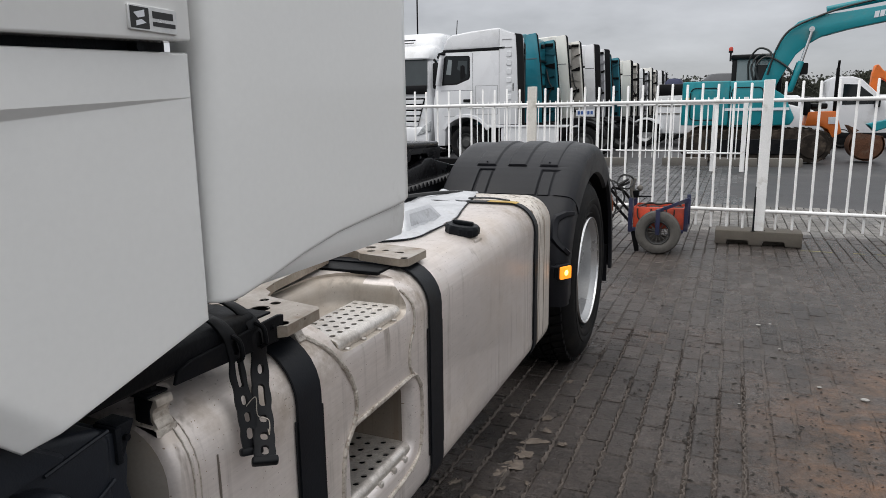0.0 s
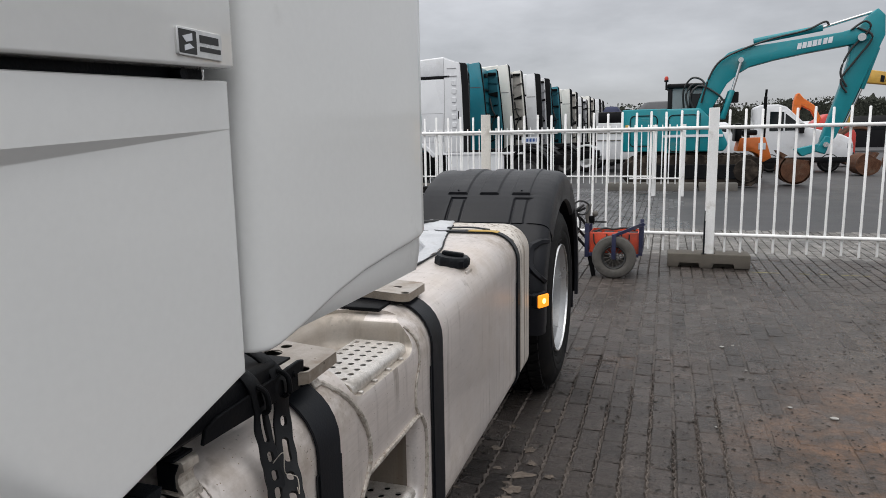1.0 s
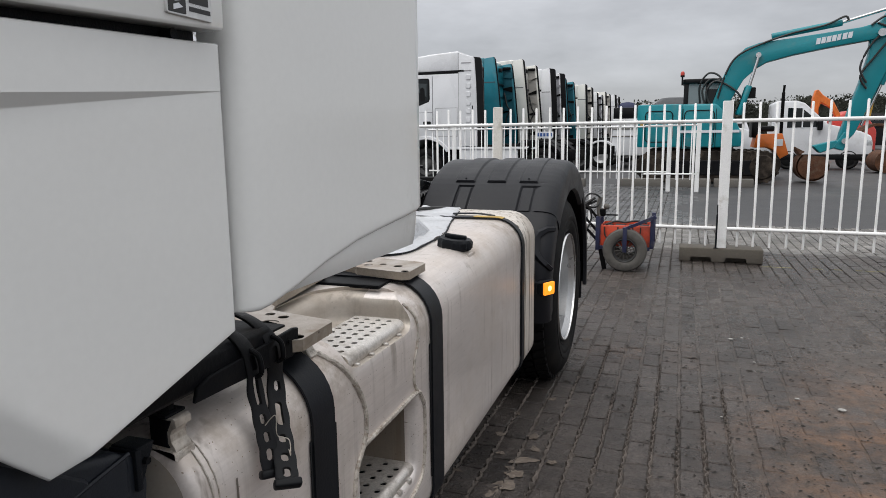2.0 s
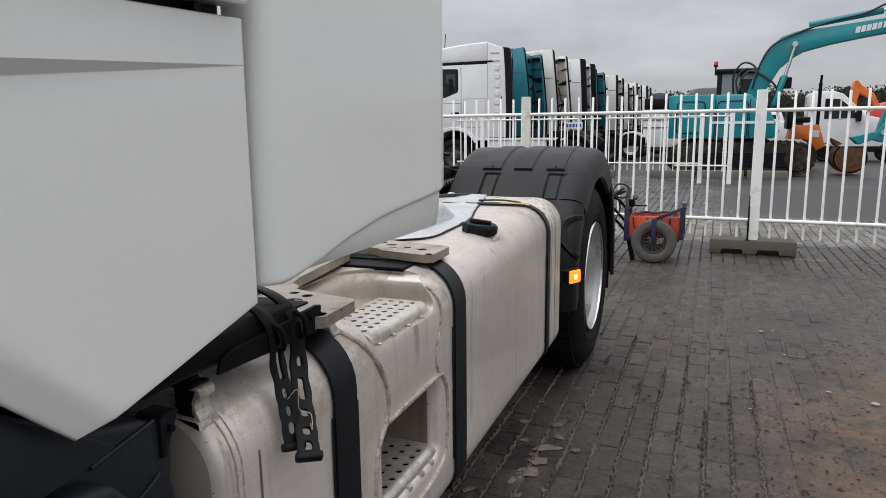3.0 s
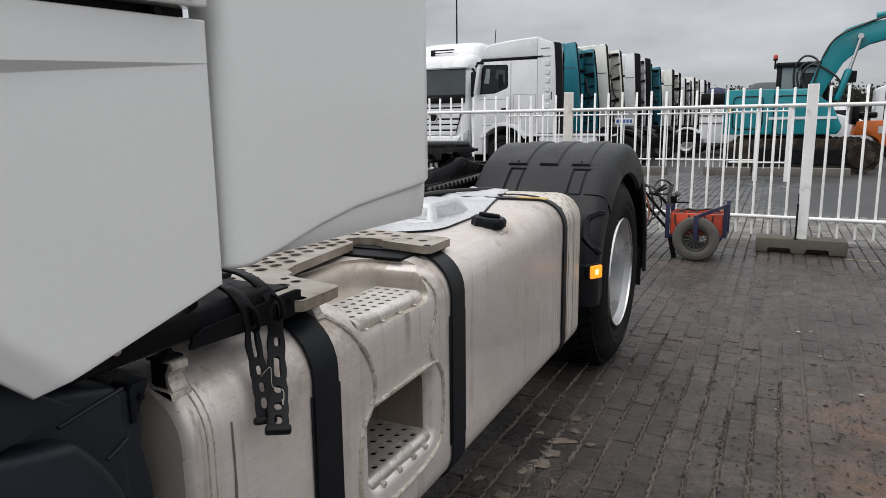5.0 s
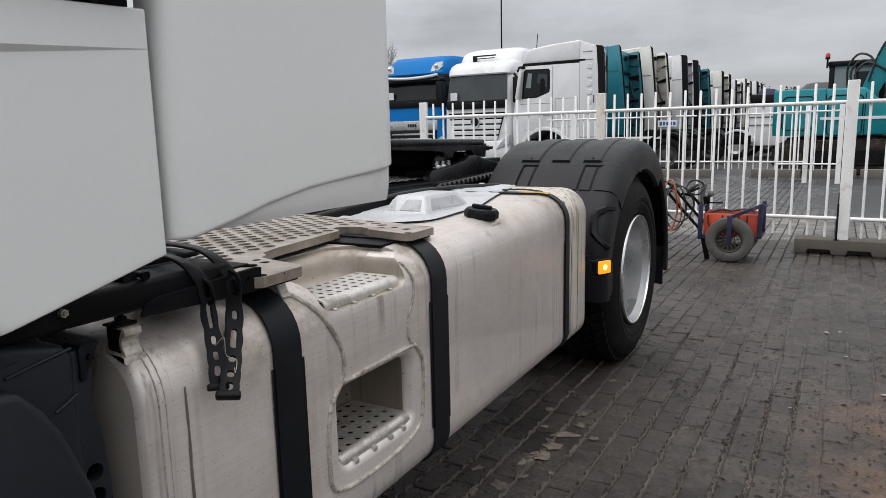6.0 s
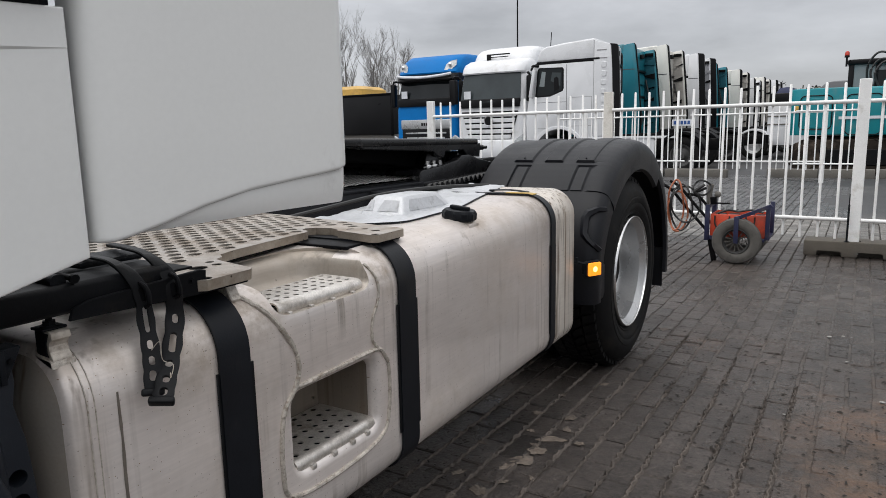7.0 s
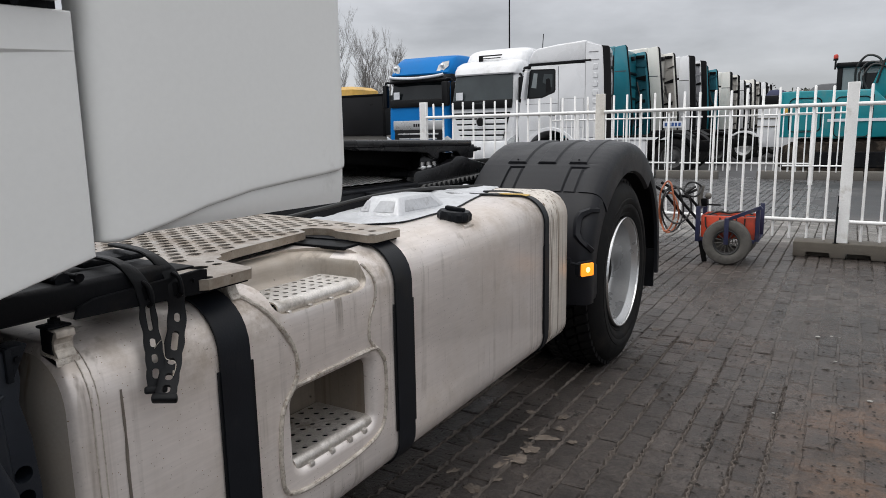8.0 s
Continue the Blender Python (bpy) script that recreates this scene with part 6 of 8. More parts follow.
        part("hose_bundle", tube([(xr + 0.10, yi - 0.06, 2.9), (xr + 0.22, yi - 0.12, 2.45), (xr + 0.30, yi - 0.08, 2.25), (xr + 0.18, yi - 0.10, 1.9), (xr + 0.24, yi - 0.08, 1.4)], 0.03, 6, 5), CABLE_K, far)
    if side:
        for k in range(6):
            part("louvre", bx((xr + 0.22, y0 - 0.022, 1.75 + 0.24 * k), (xr + 0.36, y0 + 0.004, 1.90 + 0.24 * k), 0.010, 1), paint, near)
        part("vent_panel", both(bx((xr + 0.08, y0 - 0.012, 3.20), (xr + 0.38, y0 + 0.004, 3.225), 0.004, 1), bx((xr + 0.08, y0 - 0.012, 3.42), (xr + 0.36, y0 + 0.004, 3.445), 0.004, 1)), SEAM_SOFT, near)
        part("dark_slot", bx((xr + 0.40, y0 - 0.006, 2.0), (xr + 0.43, y0 + 0.004, 2.22), 0.004, 1), VISOR, near)
    else:
        part("fin_crease", bx((xr + 0.0, y0 - 0.006, 3.10), (xr + wide_top + 0.02, y0 + 0.004, 3.125)), SEAM_DARK, near)
    if red:
        part("red_panel", bx((xr + 0.08, y0 + 1.1, 1.75), (xr + 0.14, y0 + 1.5, 2.35), 0.02), RED, rear)
    # chassis and wheels
    part("chassis", both(bx((xr - 2.0, y0 + 0.75, 0.62), (xr + 3.6, y0 + 0.85, 0.92), 0.01), bx((xr - 2.0, y0 + 1.6, 0.62), (xr + 3.6, y0 + 1.7, 0.92), 0.01), bx((xr - 1.6, y0 + 0.2, 0.5), (xr, y0 + 2.2, 1.02), 0.05), bx((xr + 0.2, y0 + 0.9, 0.9), (xr + 2.6, y0 + 1.6, 1.08), 0.04)), CHASSIS, t)
    part("coupling", prism([(xr + 1.5, 1.02), (xr + 1.7, 1.22), (xr + 2.5, 1.20), (xr + 2.8, 1.02)], "y", y0 + 0.8, y0 + 1.65, 0.03, 1), CHASSIS, t)
    part("frame_clutter", both(*[bx((xr + 0.15 + 0.28 * k, y0 + 0.35 + r_.uniform(0, 0.2), 0.75), (xr + 0.36 + 0.28 * k, y0 + 0.75, 0.95 + r_.uniform(0.0, 0.25)), 0.02) for k in range(6)]), CHASSIS, t)
    wheel_parts(t, xr - 1.05, y0 + 0.03, -1, rim=DARKRIM)
    wheel_parts(t, xr + 2.45, y0 + 0.05, -1, rim=RIM if white_guard else DARKRIM)
    part("rear_mudguard", prism(arc(xr + 2.45, 0.5, 0.64, 15, 165, 14) + arc(xr + 2.45, 0.5, 0.56, 165, 15, 14), "y", y0 - 0.02, y0 + 0.62, 0.012, 1), FAR_WHITE if white_guard else CHASSIS, t)
    if side:
        part("side_skirt", prism(rounded(xr + 0.05, 0.36, xr + 1.75, 0.96, 0.06, 3), "y", y0 + 0.02, y0 + 0.10, 0.01, 1), paint, t)
        part("skirt_lip", bx((xr - 0.40, y0 - 0.01, 0.96), (xr + 2.3, y0 + 0.16, 1.03), 0.01), paint, t)
    else:
        part("fuel_tank", prism(rounded(xr + 0.15, 0.36, xr + 1.5, 0.92, 0.06, 3), "y", y0 + 0.12, y0 + 0.7, 0.02, 1), CHASSIS, t)
    return t


parked_truck(20.0, -5.62, FAR_WHITE, 3.77, "white parked tractor unit with black rear fin", 0.48, 0.56, 0.20, side=True)
parked_truck(23.2, -5.76, TEAL, 3.92, "teal parked tractor unit seen from behind", 0.36, 0.58, 0.035, seed=1)
parked_truck(26.2, -5.48, CREAM, 4.13, "cream parked tractor unit with wide side fins", 0.36, 0.58, 0.06, seed=2)
parked_truck(29.3, -5.02, FAR_WHITE, 4.05, "white parked tractor unit with black rear fins", 0.34, 0.46, 0.22, white_guard=True, seed=3)
parked_truck(32.5, -4.92, TEAL, 3.91, "teal parked tractor unit further along the row", 0.36, 0.52, 0.04, seed=4)
parked_truck(36.0, -4.50, CREAM, 3.85, "cream parked tractor unit with a red panel", 0.36, 0.42, 0.10, red=True, seed=5)
parked_truck(39.2, -4.28, FAR_WHITE, 3.62, "small white parked tractor unit in the row", 0.34, 0.40, 0.08, seed=6)
parked_truck(42.4, -4.18, CREAM, 3.84, "ivory parked tractor unit with a red panel", 0.34, 0.42, 0.08, red=True, seed=7)
parked_truck(46.0, -3.95, FAR_WHITE, 3.86, "pale parked tractor unit at the far end", 0.32, 0.40, 0.12, seed=8)


def facing_truck(xc, y0, paint, h, label, blue=False):
    """A tractor unit whose front looks towards -y."""
    W = 2.44 if blue else 2.32
    x0, x1 = xc - W / 2, xc + W / 2
    t = thing("parked_truck", (xc, y0 + 1.2, 0), label, "truck", "trucks facing the fence")
    def shell(levels):
        return loft([[(x, y, z) for x, y in rounded(x0 + si, y0 + fr, x1 - si, y0 + 2.3 - ba, (rad, rad, 0.05, 0.05), 6)] for z, fr, si, rad, ba in levels])
    cab_ = part("cab", shell(((0.40, 0.04, 0.02, 0.12, 0.5), (0.95, 0.0, 0.0, 0.16, 0.5), (0.97, 0.0, 0.0, 0.16, 0), (2.02, 0.02, 0.0, 0.18, 0), (2.95, 0.20, 0.05, 0.20, 0), (3.06, 0.26, 0.07, 0.22, 0), (3.14, 0.34, 0.11, 0.24, 0))), paint, t)
    if blue:
        rf = part("roof", shell(((3.10, 0.10, 0.05, 0.25, 0), (3.22, 0.04, 0.03, 0.28, 0), (3.42, 0.16, 0.05, 0.3, 0), (3.64, 0.34, 0.08, 0.34, 0), (3.80, 0.60, 0.12, 0.36, 0), (h, 1.05, 0.18, 0.36, 0))), paint, t)
    else:
        rf = part("roof", shell(((3.12, 0.80, 0.06, 0.25, 0), (3.50, 0.86, 0.07, 0.28, 0), (3.74, 1.00, 0.10, 0.3, 0), (h - 0.08, 1.16, 0.14, 0.34, 0), (h, 1.45, 0.26, 0.34, 0))), paint, t)
    zb = 2.28 if blue else 2.14
    zt = 2.98 if blue else 3.06
    def yz(z):
        return y0 + 0.03 + (z - 2.05) / 0.9 * 0.19
    ws = [(x0 + 0.10, yz(zb) - 0.025, zb), (x1 - 0.10, yz(zb) - 0.025, zb), (x1 - 0.17, yz(zt) - 0.025, zt), (x0 + 0.17, yz(zt) - 0.025, zt)]
    rows = [[Vector(ws[0]).lerp(Vector(ws[1]), i / 8) + Vector((0, -0.06 * math.sin(math.pi * i / 8), 0)) for i in range(9)], [Vector(ws[3]).lerp(Vector(ws[2]), i / 8) + Vector((0, -0.06 * math.sin(math.pi * i / 8), 0)) for i in range(9)]]
    wsn = part("windscreen", thick(grid_sheet(rows), 0.02), GLASS if blue else MIDGLASS, cab_, "dark windscreen")
    part("dashboard_strip", bx((x0 + 0.12, yz(zb) - 0.10, zb - 0.16), (x1 - 0.12, yz(zb) + 0.02, zb + 0.10), 0.02), VISOR, cab_)
    part("paper_sheet", bx((x0 + 0.28, yz(zb) - 0.115, zb + 0.12), (x0 + 0.52, yz(zb) - 0.105, zb + 0.36)), SIGNW, cab_)
    if blue:
        part("sun_visor", loft([[(x, y, z) for x, y in rounded(x0 + 0.03, y0 + f, x1 - 0.03, y0 + 0.6, (0.3, 0.3, 0.03, 0.03), 6)] for z, f in ((2.94, -0.10), (2.98, -0.13), (3.10, -0.05), (3.18, 0.06))]), VISOR, cab_)
        part("visor_band", tube([(x0 + 0.16, y0 - 0.05, 3.15), (x0 + 0.45, y0 - 0.13, 3.10), (xc, y0 - 0.145, 3.06), (x1 - 0.45, y0 - 0.13, 3.10), (x1 - 0.16, y0 - 0.05, 3.15)], 0.045, 8, 5), SIGNW, cab_)
        for s in (-1, 1):
            part("roof_lamp", loft([[(xc + s * (0.86 + u), y0 + 0.02 + 0.55 * (z - 3.22) + 0.35 * max(0, u) ** 1.0, z + 0.1 * u) for u, z in ((-0.12, 3.28 + q), (0.12, 3.26 + q), (0.26, 3.40), (0.24, 3.58 - q), (0.02, 3.56 - q), (-0.10, 3.46))] for q in (0.0, 0.02)]), LAMPGLASS, rf)
            part("lamp_bulb", ball((xc + s * 0.93, y0 + 0.10, 3.44), 0.07, (1, 0.6, 1), 10), CHROME, rf)
        part("grille_plate", bx((x0 + 0.22, y0 - 0.03, 1.36), (x1 - 0.22, y0 + 0.03, 1.68), 0.03, 2), RIM, cab_)
        for k in range(4):
            part("letter_bar", bx((xc - 0.16 + 0.09 * k, y0 - 0.04, 1.47), (xc - 0.10 + 0.09 * k, y0 - 0.028, 1.57)), VISOR, cab_)
        part("grille", bx((x0 + 0.26, y0 - 0.02, 0.80), (x1 - 0.26, y0 + 0.03, 1.36), 0.03, 2), VISOR, cab_)
        for k in range(3):
            part("grille_slat", bx((x0 + 0.40 + 0.06 * k, y0 - 0.04, 1.20 - 0.16 * k), (x1 - 0.40 - 0.06 * k, y0 + 0.0, 1.255 - 0.16 * k), 0.01, 1), RIM, cab_)
    else:
        part("brow", loft([[(x, y, z) for x, y in rounded(x0 + si, y0 + f, x1 - si, y0 + 1.5, (0.3, 0.3, 0.03, 0.03), 6)] for z, f, si in ((3.02, 0.10, 0.04), (3.06, 0.08, 0.03), (3.20, 0.13, 0.03), (3.34, 0.24, 0.05), (3.45, 0.46, 0.10), (3.50, 0.78, 0.2))]), paint, cab_)
        part("roof_lamp_bar", both(cyl((xc - 0.45, y0 + 0.74, 3.66), (xc + 0.35, y0 + 0.74, 3.66), 0.022, n=10), cyl((xc - 0.40, y0 + 0.74, 3.58), (xc + 0.3, y0 + 0.74, 3.58), 0.015, n=8), bx((xc - 0.46, y0 + 0.70, 3.48), (xc - 0.34, y0 + 0.82, 3.68), 0.02)), VISOR, rf)
        part("grille_recess", prism([(x0 + 0.16, 1.86), (x1 - 0.16, 1.86), (x1 - 0.42, 1.02), (x0 + 0.42, 1.02)], "y", y0 - 0.03, y0 + 0.02, 0.02, 1), CHASSIS, cab_)
        for k in range(5):
            z = 1.74 - 0.17 * k
            part("grille_slat", prism([(x0 + 0.20 + 0.045 * k, z + 0.070), (x1 - 0.20 - 0.045 * k, z + 0.070), (x1 - 0.24 - 0.045 * k, z - 0.055), (x0 + 0.24 + 0.045 * k, z - 0.055)], "y", y0 - 0.06, y0 - 0.025, 0.012, 1), paint, cab_)
        part("emblem", both(lathe([(-0.10, 0.13), (-0.105, 0.155), (-0.085, 0.17), (-0.08, 0.13)], (xc, y0, 1.56), "y", 24), cyl((xc, y0 - 0.09, 1.56), (xc, y0 - 0.07, 1.56), 0.135, n=24)), CHROME, cab_, "round chrome emblem")
        part("emblem_field", cyl((xc, y0 - 0.096, 1.56), (xc, y0 - 0.089, 1.56), 0.128, n=24), VISOR, cab_)
    part("bumper", prism([(y0 - 0.10, 0.38), (y0 - 0.13, 0.62), (y0 - 0.08, 0.98), (y0 + 0.2, 1.0), (y0 + 0.2, 0.38)], "x", x0 - 0.01, x1 + 0.01, 0.05, 2), paint, cab_)
    mw = 0.085 if blue else 0.12
    for s in (-1, 1):
        part("headlamp", prism([(xc + s * 0.72, 0.70), (xc + s * 1.20, 0.86), (xc + s * 1.22, 1.16), (xc + s * 0.95, 0.98)], "y", y0 - 0.15, y0 - 0.05, 0.02, 2), LAMPGLASS, cab_)
        m = part("wing_mirror", prism(rounded(xc + s * 1.36 - mw, 2.12, xc + s * 1.36 + mw, 2.90, 0.05, 3), "y", y0 + 0.02, y0 + 0.20, 0.03, 2), VISOR, cab_)
        part("mirror_arm", tube([(xc + s * 1.22, y0 + 0.2, 2.98), (xc + s * 1.30, y0 + 0.06, 2.98), (xc + s * 1.36, y0 + 0.10, 2.86)], 0.035, 8, 4), VISOR, m)
        part("wheel", lathe([(0.0, 0.3), (-0.02, 0.45), (0.03, 0.5), (0.27, 0.5), (0.3, 0.3)], (xc + s * 1.05 - 0.15, y0 + 1.35, 0.5), "x", 28), RUBBER, t)
    part("side_window", prism([(y0 + 0.45, 2.1), (y0 + 1.05, 2.25), (y0 + 1.10, 2.9), (y0 + 0.55, 2.9)], "x", x1 - 0.01, x1 + 0.012, 0.004, 1), GLASS, cab_)
    part("chassis", both(bx((xc - 0.45, y0 + 1.5, 0.6), (xc + 0.45, y0 + 5.8, 0.95), 0.02), bx((x0 + 0.1, y0 + 4.0, 0.05), (x1 - 0.1, y0 + 5.0, 1.0), 0.1)), CHASSIS, t)
    return t


facing_truck(-9.08, 20.25, FAR_WHITE, 3.93, "white parked tractor unit with slatted grille and emblem")
facing_truck(-11.70, 20.6, BLUE, 3.85, "bright blue parked tractor unit with black visor", blue=True)

# dark box body and yellow-roofed truck beyond the blue truck
trl = thing("box_trailer", (-16.6, 24.6, 0), "black box trailer parked behind the fence", "trailer")
part("box", bx((-18.6, 23.9, 1.2), (-15.45, 28.5, 2.82), 0.05), surface("black_tarpaulin", (0.010, 0.010, 0.011), 0.35, var=0.25, scale=0.8, bump=0.3, bscale=4, specular=0.18), trl)
part("frame_edge", both(bx((-15.50, 23.86, 1.15), (-15.40, 23.94, 2.86), 0.01), bx((-18.6, 23.86, 2.78), (-15.40, 23.94, 2.86), 0.01)), CHASSIS, trl)
part("chassis", bx((-18.4, 24.0, 0.85), (-14.6, 24.6, 1.2), 0.02), KERB, trl)
part("chassis", bx((-18.4, 27.0, 0.85), (-15.6, 27.6, 1.2), 0.02), KERB, trl)
for x in (-17.6, -16.3, -15.2):
    part("wheel", lathe([(0, 0.25), (-0.03, 0.40), (0.0, 0.5), (0.3, 0.5), (0.33, 0.3)], (x, 24.0, 0.5), "y", 24), RUBBER, trl)
yel = thing("yellow_roofed_truck", (-22.6, 31.0, 0), "pale truck with a yellow roof spoiler behind a trailer", "truck")
part("roof", loft([[(x, y, z) for x, y in rounded(-23.8 + g, 29.5 + g, -21.4 - g, 32.0 - g, 0.2, 3)] for z, g in ((3.1, 0), (3.55, 0.06), (3.72, 0.3))]), OCHRE, yel)
part("cab", bx((-23.9, 29.4, 0.5), (-21.2, 32.2, 3.15), 0.1), FAR_WHITE, yel)
for x in (-23.4, -21.7):
    part("wheel", cyl((x, 29.5, 0.5), (x, 29.8, 0.5), 0.5, n=20), RUBBER, yel)

# ---- turquoise excavator ----
ex = thing("excavator", (1.2, 21.9, 0), "turquoise tracked excavator with a raised boom", "excavator")


def track(y):
    outline = rounded(-0.62, 0.03, 3.02, 0.86, 0.40, 8)
    tr = part("track", prism(outline, "y", y, y + 0.5, 0.02, 1), MUD, ex, "muddy steel crawler track")
    part("track_frame", prism(rounded(-0.1, 0.22, 2.5, 0.62, 0.15, 4), "y", y - 0.03, y + 0.53, 0.02, 1), DARKSTEEL, tr)
    n = 46
    per = smooth_path([(u, 0, v) for u, v in outline], 1, closed=True)
    tot = [0.0]
    for a, b in zip(per, per[1:] + per[:1]):
        tot.append(tot[-1] + (b - a).length)
    for k in range(n):
        s = tot[-1] * k / n
        i = max(j for j in range(len(per)) if tot[j] <= s)
        a, b = per[i], per[(i + 1) % len(per)]
        p = a.lerp(b, (s - tot[i]) / max(1e-6, tot[i + 1] - tot[i]))
        d = (b - a).normalized()
        me_ = bx((-0.033, -0.02, -0.018), (0.033, 0.52, 0.018))
        m = Matrix.Translation((p.x, y, p.z)) @ Matrix((d, Vector((0, 1, 0)), d.cross(Vector((0, 1, 0))))).transposed().to_4x4()
        bmesh.ops.transform(me_, matrix=m, verts=me_.verts)
        part("track_pad", me_, MUD, tr)
    for x in (-0.2, 2.6):
        part("idler", lathe([(-0.04, 0.0), (-0.04, 0.30), (0.0, 0.33)], (x, y, 0.44), "y", 24), MUD, tr)


track(20.65)
track(22.75)
part("slew_ring", cyl((1.2, 21.95, 0.6), (1.2, 21.95, 0.95), 0.75, n=32), MUD, ex)
house = part("counterweight", prism(rounded(-0.66, 20.70, 0.55, 23.20, (0.35, 0.03, 0.03, 0.35), 8), "z", 0.98, 2.14, 0.09, 3), EXTEAL, ex, "rounded turquoise counterweight")
body = part("engine_house", both(prism([(0.52, 0.93), (2.05, 0.98), (2.14, 1.16), (1.88, 1.72), (1.62, 1.90), (1.40, 2.13), (0.52, 2.13)], "y", 20.72, 21.55, 0.05, 2), bx((0.52, 21.5, 0.9), (1.7, 23.15, 1.75), 0.05, 2)), EXTEAL, ex, "turquoise engine housing")
for xa, xb in ((0.545, 0.565), (1.40, 1.415)):
    part("door_gap", bx((xa, 20.708, 0.95), (xb, 20.722, 2.0)), VISOR, body)
part("white_stripe", bx((0.45, 20.690, 1.36), (2.0, 20.712, 1.43)), SIGNW, body)
for xa, xb, za, zb in ((-0.42, 0.30, 1.12, 1.96), (0.60, 1.36, 0.98, 1.96)):
    part("door_seal", tube([(x, 20.690 if xa < 0 else 20.712, z) for x, z in rounded(xa, za, xb, zb, 0.12, 4)], 0.014, 6, 0, closed=True), VISOR, house)
part("service_door", prism(rounded(-0.20, 1.15, 0.28, 1.90, 0.06, 4), "y", 20.680, 20.705, 0.01, 1), EXTEAL, house)
part("rear_lamp", bx((-0.55, 20.70, 1.55), (-0.45, 20.73, 1.72), 0.01), OCHRE, house)
part("under_frame", bx((-0.3, 20.9, 0.80), (1.95, 23.0, 0.93), 0.03), MUD, ex)
cabin = part("cabin", both(bx((0.55, 22.15, 1.0), (0.68, 23.15, 2.85), 0.03), bx((1.72, 22.15, 1.0), (1.85, 23.15, 2.80), 0.03), bx((0.52, 22.10, 2.76), (1.9, 23.2, 2.90), 0.04), bx((0.55, 22.15, 1.0), (1.85, 23.15, 1.75), 0.04), bx((1.15, 22.15, 1.7), (1.22, 22.22, 2.8), 0.01)), VISOR, ex, "black framed operator cabin")
part("cabin_glass", bx((0.62, 22.18, 1.75), (1.80, 23.10, 2.78)), PALEGLASS, cabin)
part("far_pane", bx((1.22, 22.172, 2.00), (1.66, 22.179, 2.60)), GLASS, cabin)
part("seat", both(bx((0.85, 22.4, 1.6), (1.0, 22.9, 2.4), 0.05), bx((0.85, 22.4, 1.6), (1.35, 22.9, 1.8), 0.05)), CHASSIS, cabin)
bcn = part("beacon", both(cyl((0.50, 22.0, 2.72), (0.50, 22.0, 2.95), 0.025, n=8), cyl((0.50, 22.0, 2.95), (0.50, 22.0, 3.00), 0.06, n=14)), VISOR, ex)
part("beacon_lens", lathe([(3.0, 0.055), (3.06, 0.058), (3.10, 0.04), (3.115, 0.0)], (0.50, 22.0, 0), "z", 16), REDLENS, bcn)
part("mirror", both(prism(rounded(2.18, 2.28, 2.42, 2.58, 0.03, 3), "y", 21.6, 21.66, 0.01, 1), tube([(1.95, 21.6, 2.0), (2.1, 21.6, 2.3), (2.2, 21.6, 2.42)], 0.02, 6, 4)), VISOR, ex)
boom = part("boom", prism([(1.28, 2.02), (1.42, 2.45), (1.62, 3.02), (1.85, 3.40), (2.10, 3.64), (2.45, 3.76), (3.2, 3.83), (4.85, 4.02), (5.25, 4.13), (5.52, 4.02), (5.50, 3.80), (5.30, 3.72), (4.1, 3.54), (3.31, 3.40), (2.67, 3.24), (2.40, 3.08), (2.10, 2.80), (1.80, 2.25), (1.60, 1.82)], "y", 21.60, 22.0, 0.03, 2), EXTEAL, ex, "curved turquoise boom")
part("stick", prism([(5.2, 4.02), (5.42, 4.38), (5.66, 4.58), (5.84, 4.4), (5.871, 3.9), (5.649, 3.3), (5.018, 1.6), (4.884, 1.28), (4.656, 1.0), (4.499, 1.02), (4.547, 1.3), (4.909, 2.6), (5.069, 3.3), (5.086, 3.75)], "y", 21.66, 21.94, 0.03, 2), EXTEAL, ex, "turquoise dipper stick")
for a, b, rr in (((2.75, 21.80, 3.92), (4.42, 21.80, 4.18), 0.085), ((2.02, 21.52, 1.85), (2.24, 21.52, 2.62), 0.075), ((2.02, 22.10, 1.85), (2.24, 22.10, 2.62), 0.075), ((5.74, 21.80, 3.60), (5.44, 21.80, 2.55), 0.07)):
    c = part("cylinder", cyl(a, b, rr, n=16, bevel=0.01), EXTEAL, ex, "turquoise hydraulic cylinder")
for a, b, rr in (((4.40, 21.80, 4.18), (5.55, 21.80, 4.50), 0.04), ((2.24, 21.52, 2.60), (2.44, 21.52, 3.42), 0.04), ((5.44, 21.80, 2.57), (5.05, 21.80, 1.50), 0.038)):
    part("piston_rod", cyl(a, b, rr, n=12), CHROME, ex)
